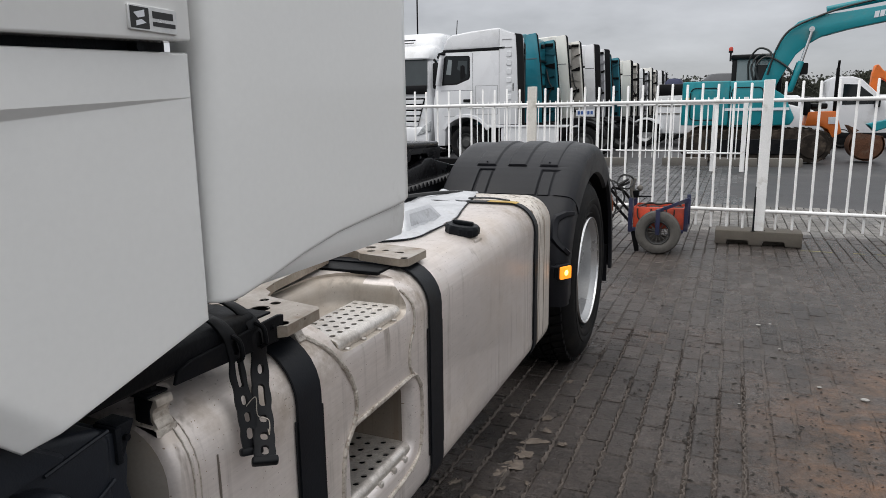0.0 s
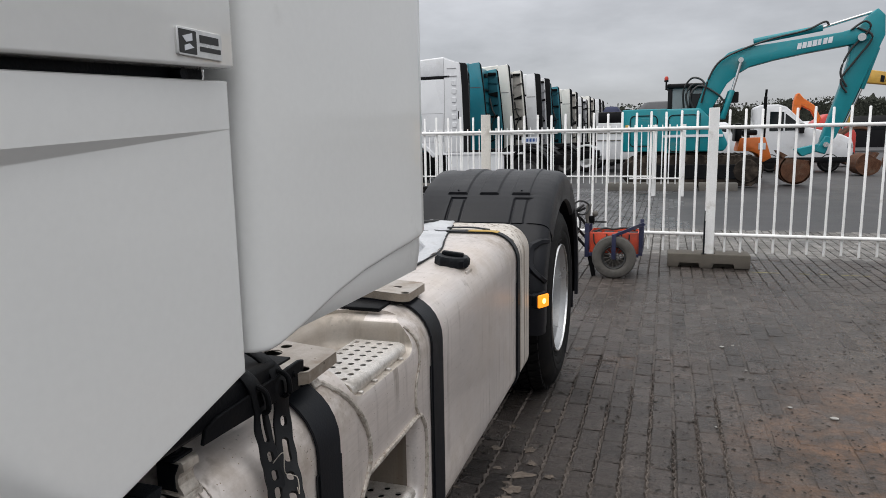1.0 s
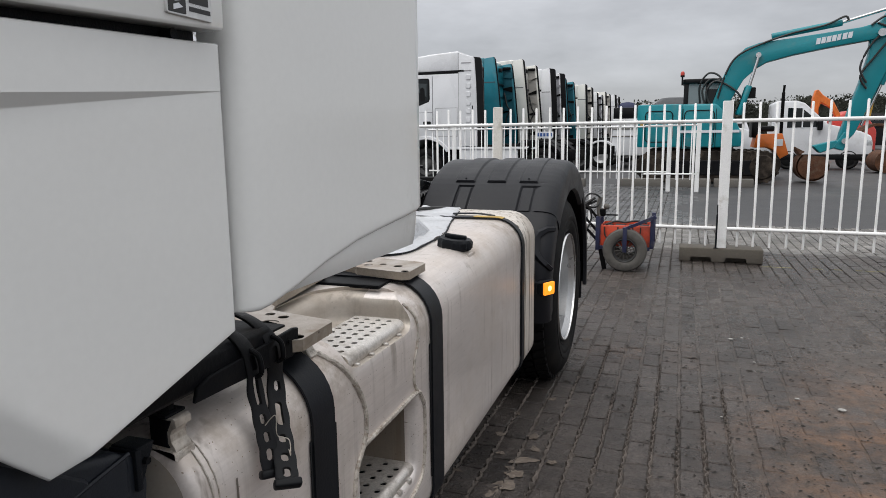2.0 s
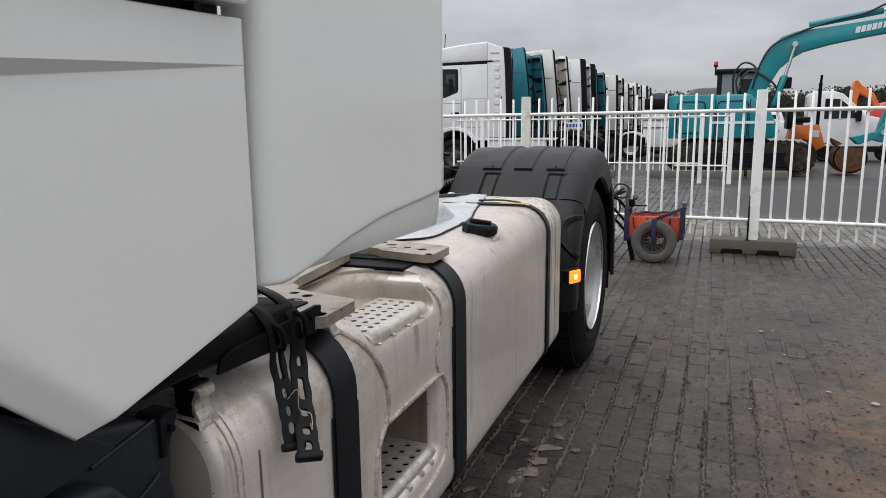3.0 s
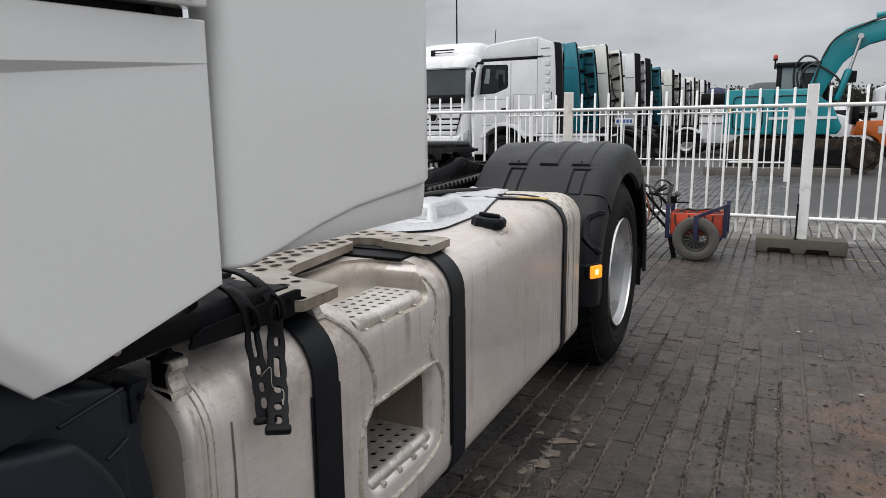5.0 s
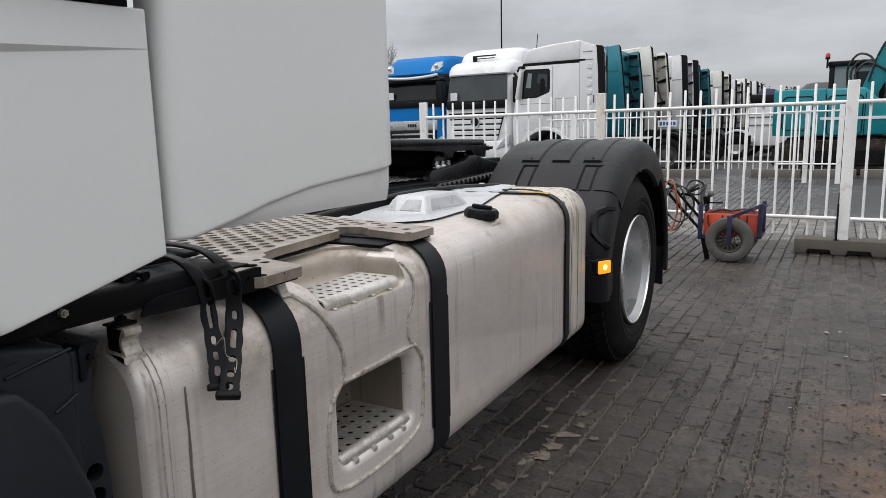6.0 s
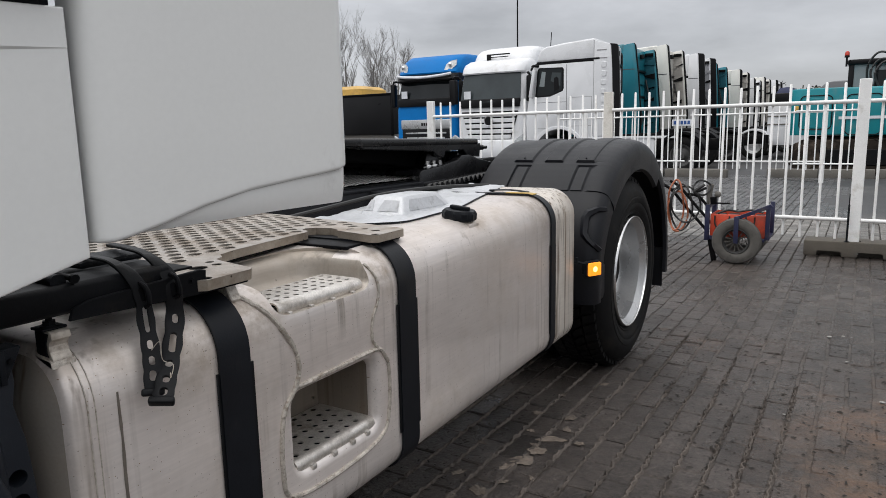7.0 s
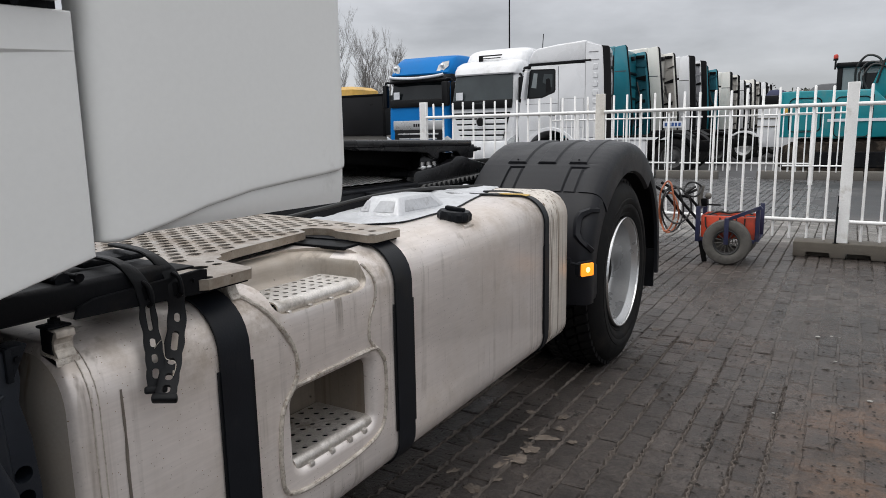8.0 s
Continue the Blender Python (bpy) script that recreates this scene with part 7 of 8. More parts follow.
for pts in ([(1.45, 21.55, 2.3), (1.62, 21.5, 2.95), (1.9, 21.5, 3.42), (2.5, 21.55, 3.72), (3.2, 21.6, 3.95), (4.0, 21.65, 4.12), (4.45, 21.7, 4.32), (4.55, 21.7, 4.22)], [(1.0, 22.0, 2.2), (0.98, 21.9, 2.7), (1.2, 21.85, 3.02), (1.5, 21.8, 2.9), (1.55, 21.7, 2.5)],
            [(1.15, 21.9, 2.1), (1.05, 21.9, 2.55), (1.25, 21.9, 2.85), (1.6, 21.8, 2.75), (1.75, 21.7, 2.4)], [(1.25, 21.6, 2.15), (1.15, 21.6, 2.5), (1.4, 21.6, 2.78), (1.9, 21.55, 2.5), (2.15, 21.55, 2.15)],
            [(5.05, 21.58, 4.05), (5.35, 21.55, 4.25), (5.48, 21.55, 4.05), (5.08, 21.6, 3.55), (4.88, 21.6, 3.0), (5.05, 21.6, 2.6)], [(5.2, 21.6, 4.1), (5.55, 21.55, 3.85), (5.22, 21.6, 3.3), (4.90, 21.6, 2.8), (5.06, 21.6, 2.45)]):
    part("hydraulic_hose", tube(pts, 0.028, 7, 6), CABLE_K, ex)
for k, (wx, gap) in enumerate(((0.10, 0), (0.10, 0), (0.10, 0), (0.10, 0), (0.08, 0), (0.10, 0), (0.10, 0))):
    x = 3.80 + 0.122 * k
    z = 3.63 + 0.122 * k * 0.16
    part("letter_bar", prism([(x, z), (x + wx, z + 0.012), (x + wx + 0.02, z + 0.17), (x + 0.02, z + 0.158)], "y", 21.590, 21.602), SIGNW, boom)
for x, z, ya, yb, r in ((2.42, 3.42, 21.45, 22.15, 0.07), (5.30, 3.85, 21.5, 22.1, 0.10), (4.64, 1.10, 21.5, 22.1, 0.07)):
    part("pivot_pin", cyl((x, ya, z), (x, yb, z), r, n=14), CHROME, boom)
part("bucket_link", both(prism([(4.41, 0.92), (4.63, 1.34), (4.79, 1.28), (4.65, 0.84)], "y", 21.58, 22.02, 0.02, 1), prism([(3.90, 0.98), (4.47, 1.12), (4.61, 0.98), (4.10, 0.78)], "y", 21.62, 21.98, 0.02, 1)), EXTEAL, ex)


def bucket():
    outer = arc(3.92, 0.44, 0.41, 130, 395, 16)
    inner = arc(3.92, 0.44, 0.365, 395, 130, 16)
    shell = prism(outer + inner, "y", 21.45, 22.25)
    side = [prism(arc(3.92, 0.44, 0.40, 130, 395, 16), "y", a, a + 0.03) for a in (21.45, 22.22)]
    teeth = [prism([(3.60, 0.74), (3.72, 0.82), (3.46, 0.96)], "y", 21.48 + 0.165 * k, 21.56 + 0.165 * k) for k in range(5)]
    return both(shell, *side, *teeth)


part("bucket", bucket(), RUST, ex, "rusty round-backed digging bucket")

# orange mini machine, rusty buckets, vans and boxes beyond
om = thing("orange_machine", (3.1, 24.2, 0), "small orange tracked machine with muddy arm", "machine")
part("body", prism([(2.62, 0.90), (2.70, 1.30), (3.40, 1.32), (3.60, 0.70), (3.36, 0.55), (3.22, 0.80), (3.02, 0.90)], "y", 23.6, 24.8, 0.03, 2), ORANGE, om)
part("exhaust_post", bx((3.36, 24.0, 1.1), (3.45, 24.1, 2.55), 0.02), CHASSIS, om)
part("exhaust_cap", cyl((3.405, 24.05, 2.5), (3.42, 24.05, 2.76), 0.035, n=10), CHASSIS, om)
part("seat_frame", both(bx((2.55, 23.7, 1.2), (2.75, 24.6, 1.75), 0.05), bx((2.75, 23.8, 1.38), (3.2, 24.5, 1.55), 0.05)), VISOR, om)
part("panel_label", bx((3.22, 23.575, 0.95), (3.42, 23.6, 1.15)), SIGNW, om)
part("crawler", prism(rounded(2.1, 0.02, 3.4, 0.76, 0.36, 6), "y", 23.5, 23.9, 0.02, 1), MUD, om)
part("crawler", prism(rounded(2.1, 0.02, 3.4, 0.76, 0.36, 6), "y", 24.5, 24.9, 0.02, 1), MUD, om)
for bxx, byy, s in ((6.9, 26.5, 0.6), (8.2, 27.5, 0.6)):
    b = bmesh.new()
    sh = prism(arc(bxx, s * 0.62, s * 0.62, 100, 380, 14) + arc(bxx, s * 0.62, s * 0.55, 380, 100, 14), "y", byy, byy + 1.2)
    sd = prism(arc(bxx, s * 0.62, s * 0.60, 100, 380, 14), "y", byy + 0.02, byy + 0.06)
    b.free()
    tagged(part("loose_bucket", both(sh, sd), RUST), "loose rusty digger bucket lying on the yard", "bucket", "loose buckets")


def van(x0, x1, y, h, label, cabwin=True):
    t = thing("white_van", ((x0 + x1) / 2, y + 1, 0), label, "van", "white vans")
    L = x1 - x0
    prof = [(x0, 0.35), (x0, h - 0.08), (x0 + 0.1, h), (x0 + L * 0.22, h), (x0 + L * 0.31, h - 0.10), (x0 + L * 0.55, 1.64), (x0 + L * 0.88, 1.36), (x0 + L * 0.98, 1.2), (x1, 0.95), (x1, 0.35)]
    body_ = part("body", prism(prof, "y", y, y + 1.95, 0.06, 2), FAR_WHITE, t)
    part("side_glass", prism([(x0 + L * 0.14, 1.52), (x0 + L * 0.14, h - 0.26), (x0 + L * 0.28, h - 0.28), (x0 + L * 0.42, 1.84), (x0 + L * 0.47, 1.54)], "y", y - 0.012, y + 0.01, 0.004, 1), GLASS, body_)
    part("glass_divider", bx((x0 + L * 0.285, y - 0.02, 1.50), (x0 + L * 0.30, y + 0.0, h - 0.26)), FAR_WHITE, body_)
    part("sill", bx((x0 + 0.05, y - 0.012, 0.35), (x1 - 0.05, y + 0.02, 0.55), 0.02), VISOR, body_)
    part("bumper", bx((x1 - 0.12, y + 0.05, 0.35), (x1 + 0.06, y + 1.9, 0.72), 0.04), VISOR, body_)
    part("headlamp", bx((x1 - 0.22, y - 0.01, 0.85), (x1 - 0.02, y + 0.25, 1.05), 0.03), LAMPGLASS, body_)
    part("mirror", prism(rounded(x0 + L * 0.44, 1.42, x0 + L * 0.49, 1.80, 0.03, 2), "y", y - 0.22, y - 0.02, 0.02, 1), VISOR, body_)
    for x in (x0 + 0.55, x1 - 0.75):
        part("wheel", lathe([(-0.02, 0.0), (-0.02, 0.2), (0.0, 0.24), (-0.03, 0.30), (0.02, 0.36), (0.25, 0.36)], (x, y + 0.02, 0.36), "y", 24), RUBBER, t)
    return t


van(3.73, 7.0, 29.0, 2.50, "white pickup van with dark side windows")
van(0.8, 3.85, 31.5, 2.25, "white van parked behind another van")
wb = thing("white_box_body", (-1.6, 30.5, 0), "white low box body with dark blue cover", "container")
part("box", bx((-2.15, 29.6, 0.5), (-0.4, 31.8, 1.98), 0.04), FAR_WHITE, wb)
part("ridge", both(bx((-2.16, 29.58, 1.55), (-0.4, 29.62, 1.60)), bx((-2.16, 29.58, 1.25), (-0.4, 29.62, 1.30))), KERB, wb)
part("dark_top", bx((-2.13, 29.65, 1.96), (-0.42, 31.7, 2.42), 0.03), VISOR, wb)
part("blue_cover", loft([[(x, y, z) for x, y in rounded(-2.15 + g, 32.0 + g, -1.45 - g, 33.8 - g, 0.12, 3)] for z, g in ((0.5, 0), (2.55, 0), (2.72, 0.10), (2.76, 0.28))]), surface("navy_tarpaulin", (0.025, 0.032, 0.085), 0.6, var=0.2, scale=2, bump=0.4, bscale=8), wb)
gl = thing("grey_machine", (0.6, 33.0, 0), "dark grey machine roof behind the excavator", "machine")
part("body", loft([[(x, y, z) for x, y in rounded(-0.75 + g, 31.9 + g * 0.4, 1.3 - g, 33.2 - g * 0.4, 0.2, 3)] for z, g in ((-0.02, 0), (2.3, 0.0), (2.62, 0.1), (2.86, 0.35), (2.9, 0.6))]), surface("dusty_grey_paint", (0.06, 0.063, 0.07), 0.4, var=0.3, scale=2), gl)
# far diggers
fo = thing("orange_digger", (7.9, 45.5, 0), "orange digger with folded arm in the distance", "excavator")
part("arm", prism([(7.40, 1.5), (7.48, 3.3), (7.58, 3.72), (7.74, 3.76), (7.98, 3.45), (8.55, 3.05), (8.95, 2.3), (8.80, 2.0), (8.42, 2.72), (7.90, 3.02), (7.80, 2.7), (7.85, 1.5)], "y", 45.2, 45.7, 0.04, 1), ORANGE, fo)
part("body", bx((6.6, 44.4, 0.5), (9.6, 46.6, 1.6), 0.1), ORANGE, fo)
for y in (44.4, 46.0):
    part("crawler", prism(rounded(6.4, -0.02, 9.8, 0.6, 0.28, 5), "y", y, y + 0.6, 0.02, 1), MUD, fo)
fr_ = thing("red_machine", (10.0, 47.5, 0), "red machine parked in the distance", "machine")
part("body", prism([(8.9, -0.02), (8.9, 2.1), (9.6, 2.6), (10.6, 2.4), (11.2, 1.4), (11.2, -0.02)], "y", 47, 49, 0.1, 2), surface("red_machine_paint", (0.55, 0.06, 0.05), 0.4), fr_)
yd = thing("ochre_digger", (8.9, 34.5, 0), "ochre digger arm with rusty bucket", "excavator")
part("boom", prism([(7.55, 1.8), (7.75, 3.9), (8.0, 4.25), (8.5, 4.05), (9.6, 3.85), (11.5, 3.6), (11.5, 3.2), (9.6, 3.35), (8.5, 3.5), (8.2, 3.3), (8.0, 1.8)], "y", 34.3, 34.75, 0.04, 2), OCHRE, yd, "ochre boom")
part("arm_cylinder", cyl((7.72, 34.2, 4.0), (7.5, 34.2, 1.9), 0.10, n=12), OCHRE, yd)
for k in range(3):
    part("letter_bar", prism([(9.0 + 0.2 * k, 3.52), (9.14 + 0.2 * k, 3.50), (9.16 + 0.2 * k, 3.76), (9.02 + 0.2 * k, 3.78)], "y", 34.28, 34.3), VISOR, yd)
part("bucket", prism(arc(8.3, 0.85, 0.85, 60, 340, 14) + arc(8.3, 0.85, 0.75, 340, 60, 14), "y", 33.9, 35.2), RUST, yd)
part("body", bx((10.5, 33.6, 0.2), (14, 36.5, 2.4), 0.1), OCHRE, yd)

# concrete kerb blocks along the far edge
for x0, x1, y in ((-3.9, -3.35, 18.75), (-3.30, -1.80, 18.85), (-0.95, 0.15, 19.25), (0.20, 1.30, 19.25), (1.38, 2.3, 19.3), (-6.2, -4.0, 18.7)):
    tagged(part("kerb_block", bx((x0, y, -0.02), (x1, y + 0.28, 0.20), 0.02, 2), KERB), "grey concrete block lying along the yard edge", "kerb block", "kerb blocks")

# ---- distance: lamp post, bare trees, hedge line ----
tagged(part("lamp_post", cyl((-17.42, 40.0, -0.02), (-17.42, 40.0, 12.5), 0.06, 0.035, n=12), DARKSTEEL), "tall thin dark lamp post in the distance", "lamp post")


def bare_tree(x, y, h, seed):
    r_ = random.Random(seed)
    t = thing("bare_tree", (x, y, 0), "bare grey winter tree with fine upright twigs", "tree", "bare trees")
    trunk = tube([(x, y, -0.05), (x + r_.uniform(-0.2, 0.2), y, h * 0.25), (x + r_.uniform(-0.3, 0.3), y, h * 0.5), (x + r_.uniform(-0.3, 0.3), y, h * 0.8)], 0.16, 6, 3, taper=0.35)
    part("trunk", trunk, BARK, t)
    vs, fs = [], []

    def twig(p, q, w):
        d = (q - p).normalized()
        a = d.cross(Vector((0.3, 1, 0.1))).normalized() * w
        b = d.cross(a).normalized() * w
        k = len(vs)
        vs.extend([p + a, p - a * 0.5 + b, p - a * 0.5 - b, q])
        fs.extend([(k, k + 1, k + 3), (k + 1, k + 2, k + 3), (k + 2, k, k + 3)])

    def grow(p, d, ln, w, lev):
        q = p + d * ln
        twig(p, q, w)
        if lev:
            for _ in range(r_.randint(4, 6)):
                f = r_.uniform(0.25, 1.0)
                nd = (d + Vector((r_.uniform(-0.55, 0.55), r_.uniform(-0.55, 0.55), r_.uniform(0.0, 0.5)))).normalized()
                grow(p.lerp(q, f), nd, ln * r_.uniform(0.45, 0.7), w * 0.55, lev - 1)
    for k in range(15):
        z = h * (0.18 + 0.045 * k)
        a = r_.uniform(0, 6.28)
        grow(Vector((x, y, z)), Vector((0.5 * math.cos(a), 0.5 * math.sin(a), r_.uniform(0.8, 1.6))).normalized(), h * r_.uniform(0.2, 0.34), 0.036, 3)
    me_ = bpy.data.meshes.new("crown")
    me_.from_pydata([tuple(v) for v in vs], [], fs)
    me_.materials.append(BARK)
    o = new("crown", me_)
    o.parent = t
    o.matrix_parent_inverse = wm(t).inverted()
    return t


for k, (x, y, h) in enumerate(((-49.5, 61, 11.5), (-47.0, 60, 11.0), (-44.8, 62, 10.6), (-43.0, 60, 9.4), (-41.2, 61, 8.8), (-39.6, 60, 8.4), (-52.0, 62, 11.5))):
    bare_tree(x, y, h, 40 + k)


def hedge(name, spans, seed, label):
    r_ = random.Random(seed)
    vs, fs = [], []

    def crest(cx, h0, h1):
        """Height of the tree tops: broad groups with single crowns standing out."""
        return h0 + (h1 - h0) * (0.45 + 0.75 * noise.noise(Vector((cx * 0.16, seed, 0)))) + 0.7 * max(0.0, noise.noise(Vector((cx * 0.55, seed, 2))))

    for x0, x1, y, h0, h1 in spans:
        n = int((x1 - x0) / 1.1)
        for i in range(n):
            cx = x0 + (x1 - x0) * (i + r_.random()) / n
            hh = crest(cx, h0, h1) + r_.uniform(-0.5, 0.5)
            for _ in range(260):
                u, v = r_.gauss(0, 0.85), abs(r_.gauss(0, 0.45))
                z = hh * min(0.96, 0.97 - v * 0.7) if r_.random() < 0.75 else hh * r_.uniform(0.05, 0.9)
                p = Vector((cx + u * (1.4 - 0.5 * z / hh), y + r_.uniform(-1.2, 1.2), max(0.05, z)))
                s = r_.uniform(0.07, 0.20)
                a = Vector((r_.uniform(-1, 1), r_.uniform(-1, 1), r_.uniform(-1, 1))).normalized() * s
                b = Vector((r_.uniform(-1, 1), r_.uniform(-1, 1), r_.uniform(-1, 1))).normalized() * s
                k = len(vs)
                vs += [p - a, p + b, p + a, p - b]
                fs.append((k, k + 1, k + 2, k + 3))
        m = int((x1 - x0) / 0.16)
        k0 = len(vs)
        for i in range(m + 1):
            cx = x0 + (x1 - x0) * i / m
            hh = crest(cx, h0, h1) - 0.25 + 0.5 * noise.noise(Vector((cx * 1.1, seed, 4))) + 0.3 * noise.noise(Vector((cx * 3.1, seed, 8))) + r_.uniform(-0.16, 0.16)
            vs += [Vector((cx, y, -0.02)), Vector((cx, y + 0.3 * noise.noise(Vector((cx, 0, 0))), hh * 0.97))]
        fs += [(k0 + 2 * i, k0 + 2 * i + 2, k0 + 2 * i + 3, k0 + 2 * i + 1) for i in range(m)]
    me_ = bpy.data.meshes.new(name)
    me_.from_pydata([tuple(v) for v in vs], [], fs)
    me_.materials.append(FOLIAGE)
    return tagged(new(name, me_), label, "trees", kind="stuff")


hedge("far_woods", ((-14, 46, 90, 4.6, 6.4), (-70, -14, 100, 4.0, 6.0), (46, 100, 95, 4.5, 6.5)), 3, "dark uneven tree line along the far edge of the yard")
for nm, x0, x1, y, h, mt in (("far_vehicle", -9, -6, 62, 3.2, FAR_WHITE), ("far_vehicle", 2, 6, 66, 2.6, FAR_WHITE), ("far_vehicle", 8, 12, 60, 2.4, FAR_WHITE), ("far_vehicle", 14, 19, 64, 2.8, VISOR), ("far_vehicle", 20, 25, 58, 2.6, FAR_WHITE)):
    fv = thing(nm, ((x0 + x1) / 2, y + 1, 0), "pale vehicle standing far across the yard", "vehicle", "far vehicles")
    part("body", loft([[(x, yy, z) for x, yy in rounded(x0 + g, y + g * 0.3, x1 - g, y + 2.2 - g * 0.3, 0.2, 3)] for z, g in ((0.3, 0), (h * 0.6, 0), (h * 0.95, 0.35), (h, 0.6))]), mt, fv)
    part("glass", bx((x0 + 0.5, y - 0.02, h * 0.6), (x1 - 0.5, y + 0.05, h * 0.85), 0.02), GLASS, fv)
    part("wheel", cyl((x0 + 0.7, y - 0.02, 0.35), (x0 + 0.7, y + 0.3, 0.35), 0.35, n=18), RUBBER, fv)
    part("wheel", cyl((x1 - 0.7, y - 0.02, 0.35), (x1 - 0.7, y + 0.3, 0.35), 0.35, n=18), RUBBER, fv)


# ---- ground and pavers ----
def ground_material():
    m = surface("wet_asphalt_and_sand", (0.036, 0.035, 0.037), 0.55, var=0.25, scale=0.35, grain=0.25, gscale=70, bump=0.3, bscale=150, dirt=(0.14, 0.135, 0.13), amount=0.25, dscale=0.5)
    return m


def paver_material(name, col, rough=0.62, stain=True):
    m = bpy.data.materials.new(name)
    m.use_nodes = True
    n, l = m.node_tree.nodes, m.node_tree.links
    b = n["Principled BSDF"]
    geo = n.new("ShaderNodeNewGeometry")
    oi = n.new("ShaderNodeObjectInfo")
    add = n.new("ShaderNodeMath")
    add.operation = "ADD"
    l.new(geo.outputs["Random Per Island"], add.inputs[0])
    l.new(oi.outputs["Random"], add.inputs[1])
    fr = n.new("ShaderNodeMath")
    fr.operation = "FRACT"
    l.new(add.outputs[0], fr.inputs[0])

    def tex(s, detail=5, r=0.6):
        t = n.new("ShaderNodeTexNoise")
        t.inputs["Scale"].default_value = s
        t.inputs["Detail"].default_value = detail
        t.inputs["Roughness"].default_value = r
        l.new(geo.outputs["Position"], t.inputs[0])
        return t.outputs[0]

    def ranged(v, a, c, lo, hi):
        q = n.new("ShaderNodeMapRange")
        q.inputs["From Min"].default_value, q.inputs["From Max"].default_value = lo, hi
        q.inputs["To Min"].default_value, q.inputs["To Max"].default_value = a, c
        l.new(v, q.inputs[0])
        return q.outputs[0]

    def times(a, c):
        q = n.new("ShaderNodeMath")
        q.operation = "MULTIPLY"
        l.new(a, q.inputs[0])
        l.new(c, q.inputs[1])
        return q.outputs[0]

    f = times(times(ranged(fr.outputs[0], 0.74, 1.30, 0, 1), ranged(tex(1.3), 0.62, 1.38, 0.32, 0.68)), times(ranged(tex(60, 5, 0.75), 0.40, 1.60, 0.3, 0.7), ranged(tex(14, 4), 0.7, 1.3, 0.3, 0.7)))
    base = n.new("ShaderNodeVectorMath")
    base.operation = "SCALE"
    base.inputs[0].default_value = col
    l.new(f, base.inputs["Scale"])
    colour = base.outputs[0]

    def blend(mask, tint):
        nonlocal colour
        mx = n.new("ShaderNodeMix")
        mx.data_type = "RGBA"
        l.new(mask, mx.inputs["Factor"])
        l.new(colour, mx.inputs["A"])
        mx.inputs["B"].default_value = (*tint, 1)
        colour = mx.outputs["Result"]

    blend(times(ranged(tex(2.3, 8, 0.7), 0, 0.65, 0.52, 0.72), ranged(tex(18, 4), 0.2, 1, 0.4, 0.65)), tuple(c * 1.7 for c in (col[0], col[1] * 0.96, col[2] * 0.9)))
    blend(times(ranged(tex(4.0, 8, 0.7), 0, 0.7, 0.55, 0.75), ranged(tex(30, 4), 0.2, 1, 0.4, 0.65)), tuple(c * 0.45 for c in col))
    if stain:
        for cx, cy, rx, ry, amt in ((1.75, 3.7, 1.1, 1.6, 0.9), (2.4, 3.2, 1.4, 1.7, 0.7), (0.45, 4.9, 0.5, 0.45, 0.25)):
            mp = n.new("ShaderNodeMapping")
            mp.inputs["Location"].default_value = (-cx / rx, -cy / ry, 0)
            mp.inputs["Scale"].default_value = (1 / rx, 1 / ry, 0)
            l.new(geo.outputs["Position"], mp.inputs[0])
            gr = n.new("ShaderNodeTexGradient")
            gr.gradient_type = "SPHERICAL"
            l.new(mp.outputs[0], gr.inputs[0])
            msk = times(times(ranged(gr.outputs[1], 0, amt, 0.0, 0.75), ranged(tex(3.2, 8, 0.7), 0.05, 1.0, 0.42, 0.66)), ranged(tex(22, 3), 0.4, 1, 0.35, 0.6))
            blend(msk, (0.26, 0.135, 0.07))
    # black crumbs and pale sand grains
    blend(times(ranged(tex(110, 3, 0.6), 0, 0.85, 0.58, 0.66), ranged(tex(5, 4), 0.25, 1, 0.4, 0.62)), tuple(c * 0.28 for c in col))
    blend(times(ranged(tex(140, 2, 0.5), 0, 0.6, 0.62, 0.70), ranged(tex(3.5, 4), 0.1, 1, 0.42, 0.6)), tuple(min(0.4, c * 2.6) for c in col))
    l.new(colour, b.inputs["Base Color"])
    dry = ranged(tex(0.9, 5), rough - 0.22, rough + 0.15, 0.36, 0.62)
    if stain:
        # a damp patch in the open yard behind the wheel
        mp = n.new("ShaderNodeMapping")
        mp.inputs["Location"].default_value = (-1.25 / 1.5, -6.2 / 2.2, 0)
        mp.inputs["Scale"].default_value = (1 / 1.5, 1 / 2.2, 0)
        l.new(geo.outputs["Position"], mp.inputs[0])
        gr = n.new("ShaderNodeTexGradient")
        gr.gradient_type = "SPHERICAL"
        l.new(mp.outputs[0], gr.inputs[0])
        wet = n.new("ShaderNodeMix")
        l.new(times(ranged(gr.outputs[1], 0, 1.0, 0.05, 0.5), ranged(tex(2.6, 6, 0.6), 0.15, 1, 0.40, 0.58)), wet.inputs["Factor"])
        l.new(dry, wet.inputs["A"])
        wet.inputs["B"].default_value = 0.14
        dry = wet.outputs["Result"]
    l.new(dry, b.inputs["Roughness"])
    bp = n.new("ShaderNodeBump")
    bp.inputs["Strength"].default_value = 0.8
    bp.inputs["Distance"].default_value = 0.009
    l.new(tex(85, 6, 0.7), bp.inputs["Height"])
    lumps = n.new("ShaderNodeBump")
    lumps.inputs["Strength"].default_value = 0.55
    lumps.inputs["Distance"].default_value = 0.02
    l.new(tex(24, 4, 0.6), lumps.inputs["Height"])
    l.new(bp.outputs[0], lumps.inputs["Normal"])
    l.new(lumps.outputs[0], b.inputs["Normal"])
    b.inputs["Specular IOR Level"].default_value = 0.46
    return m


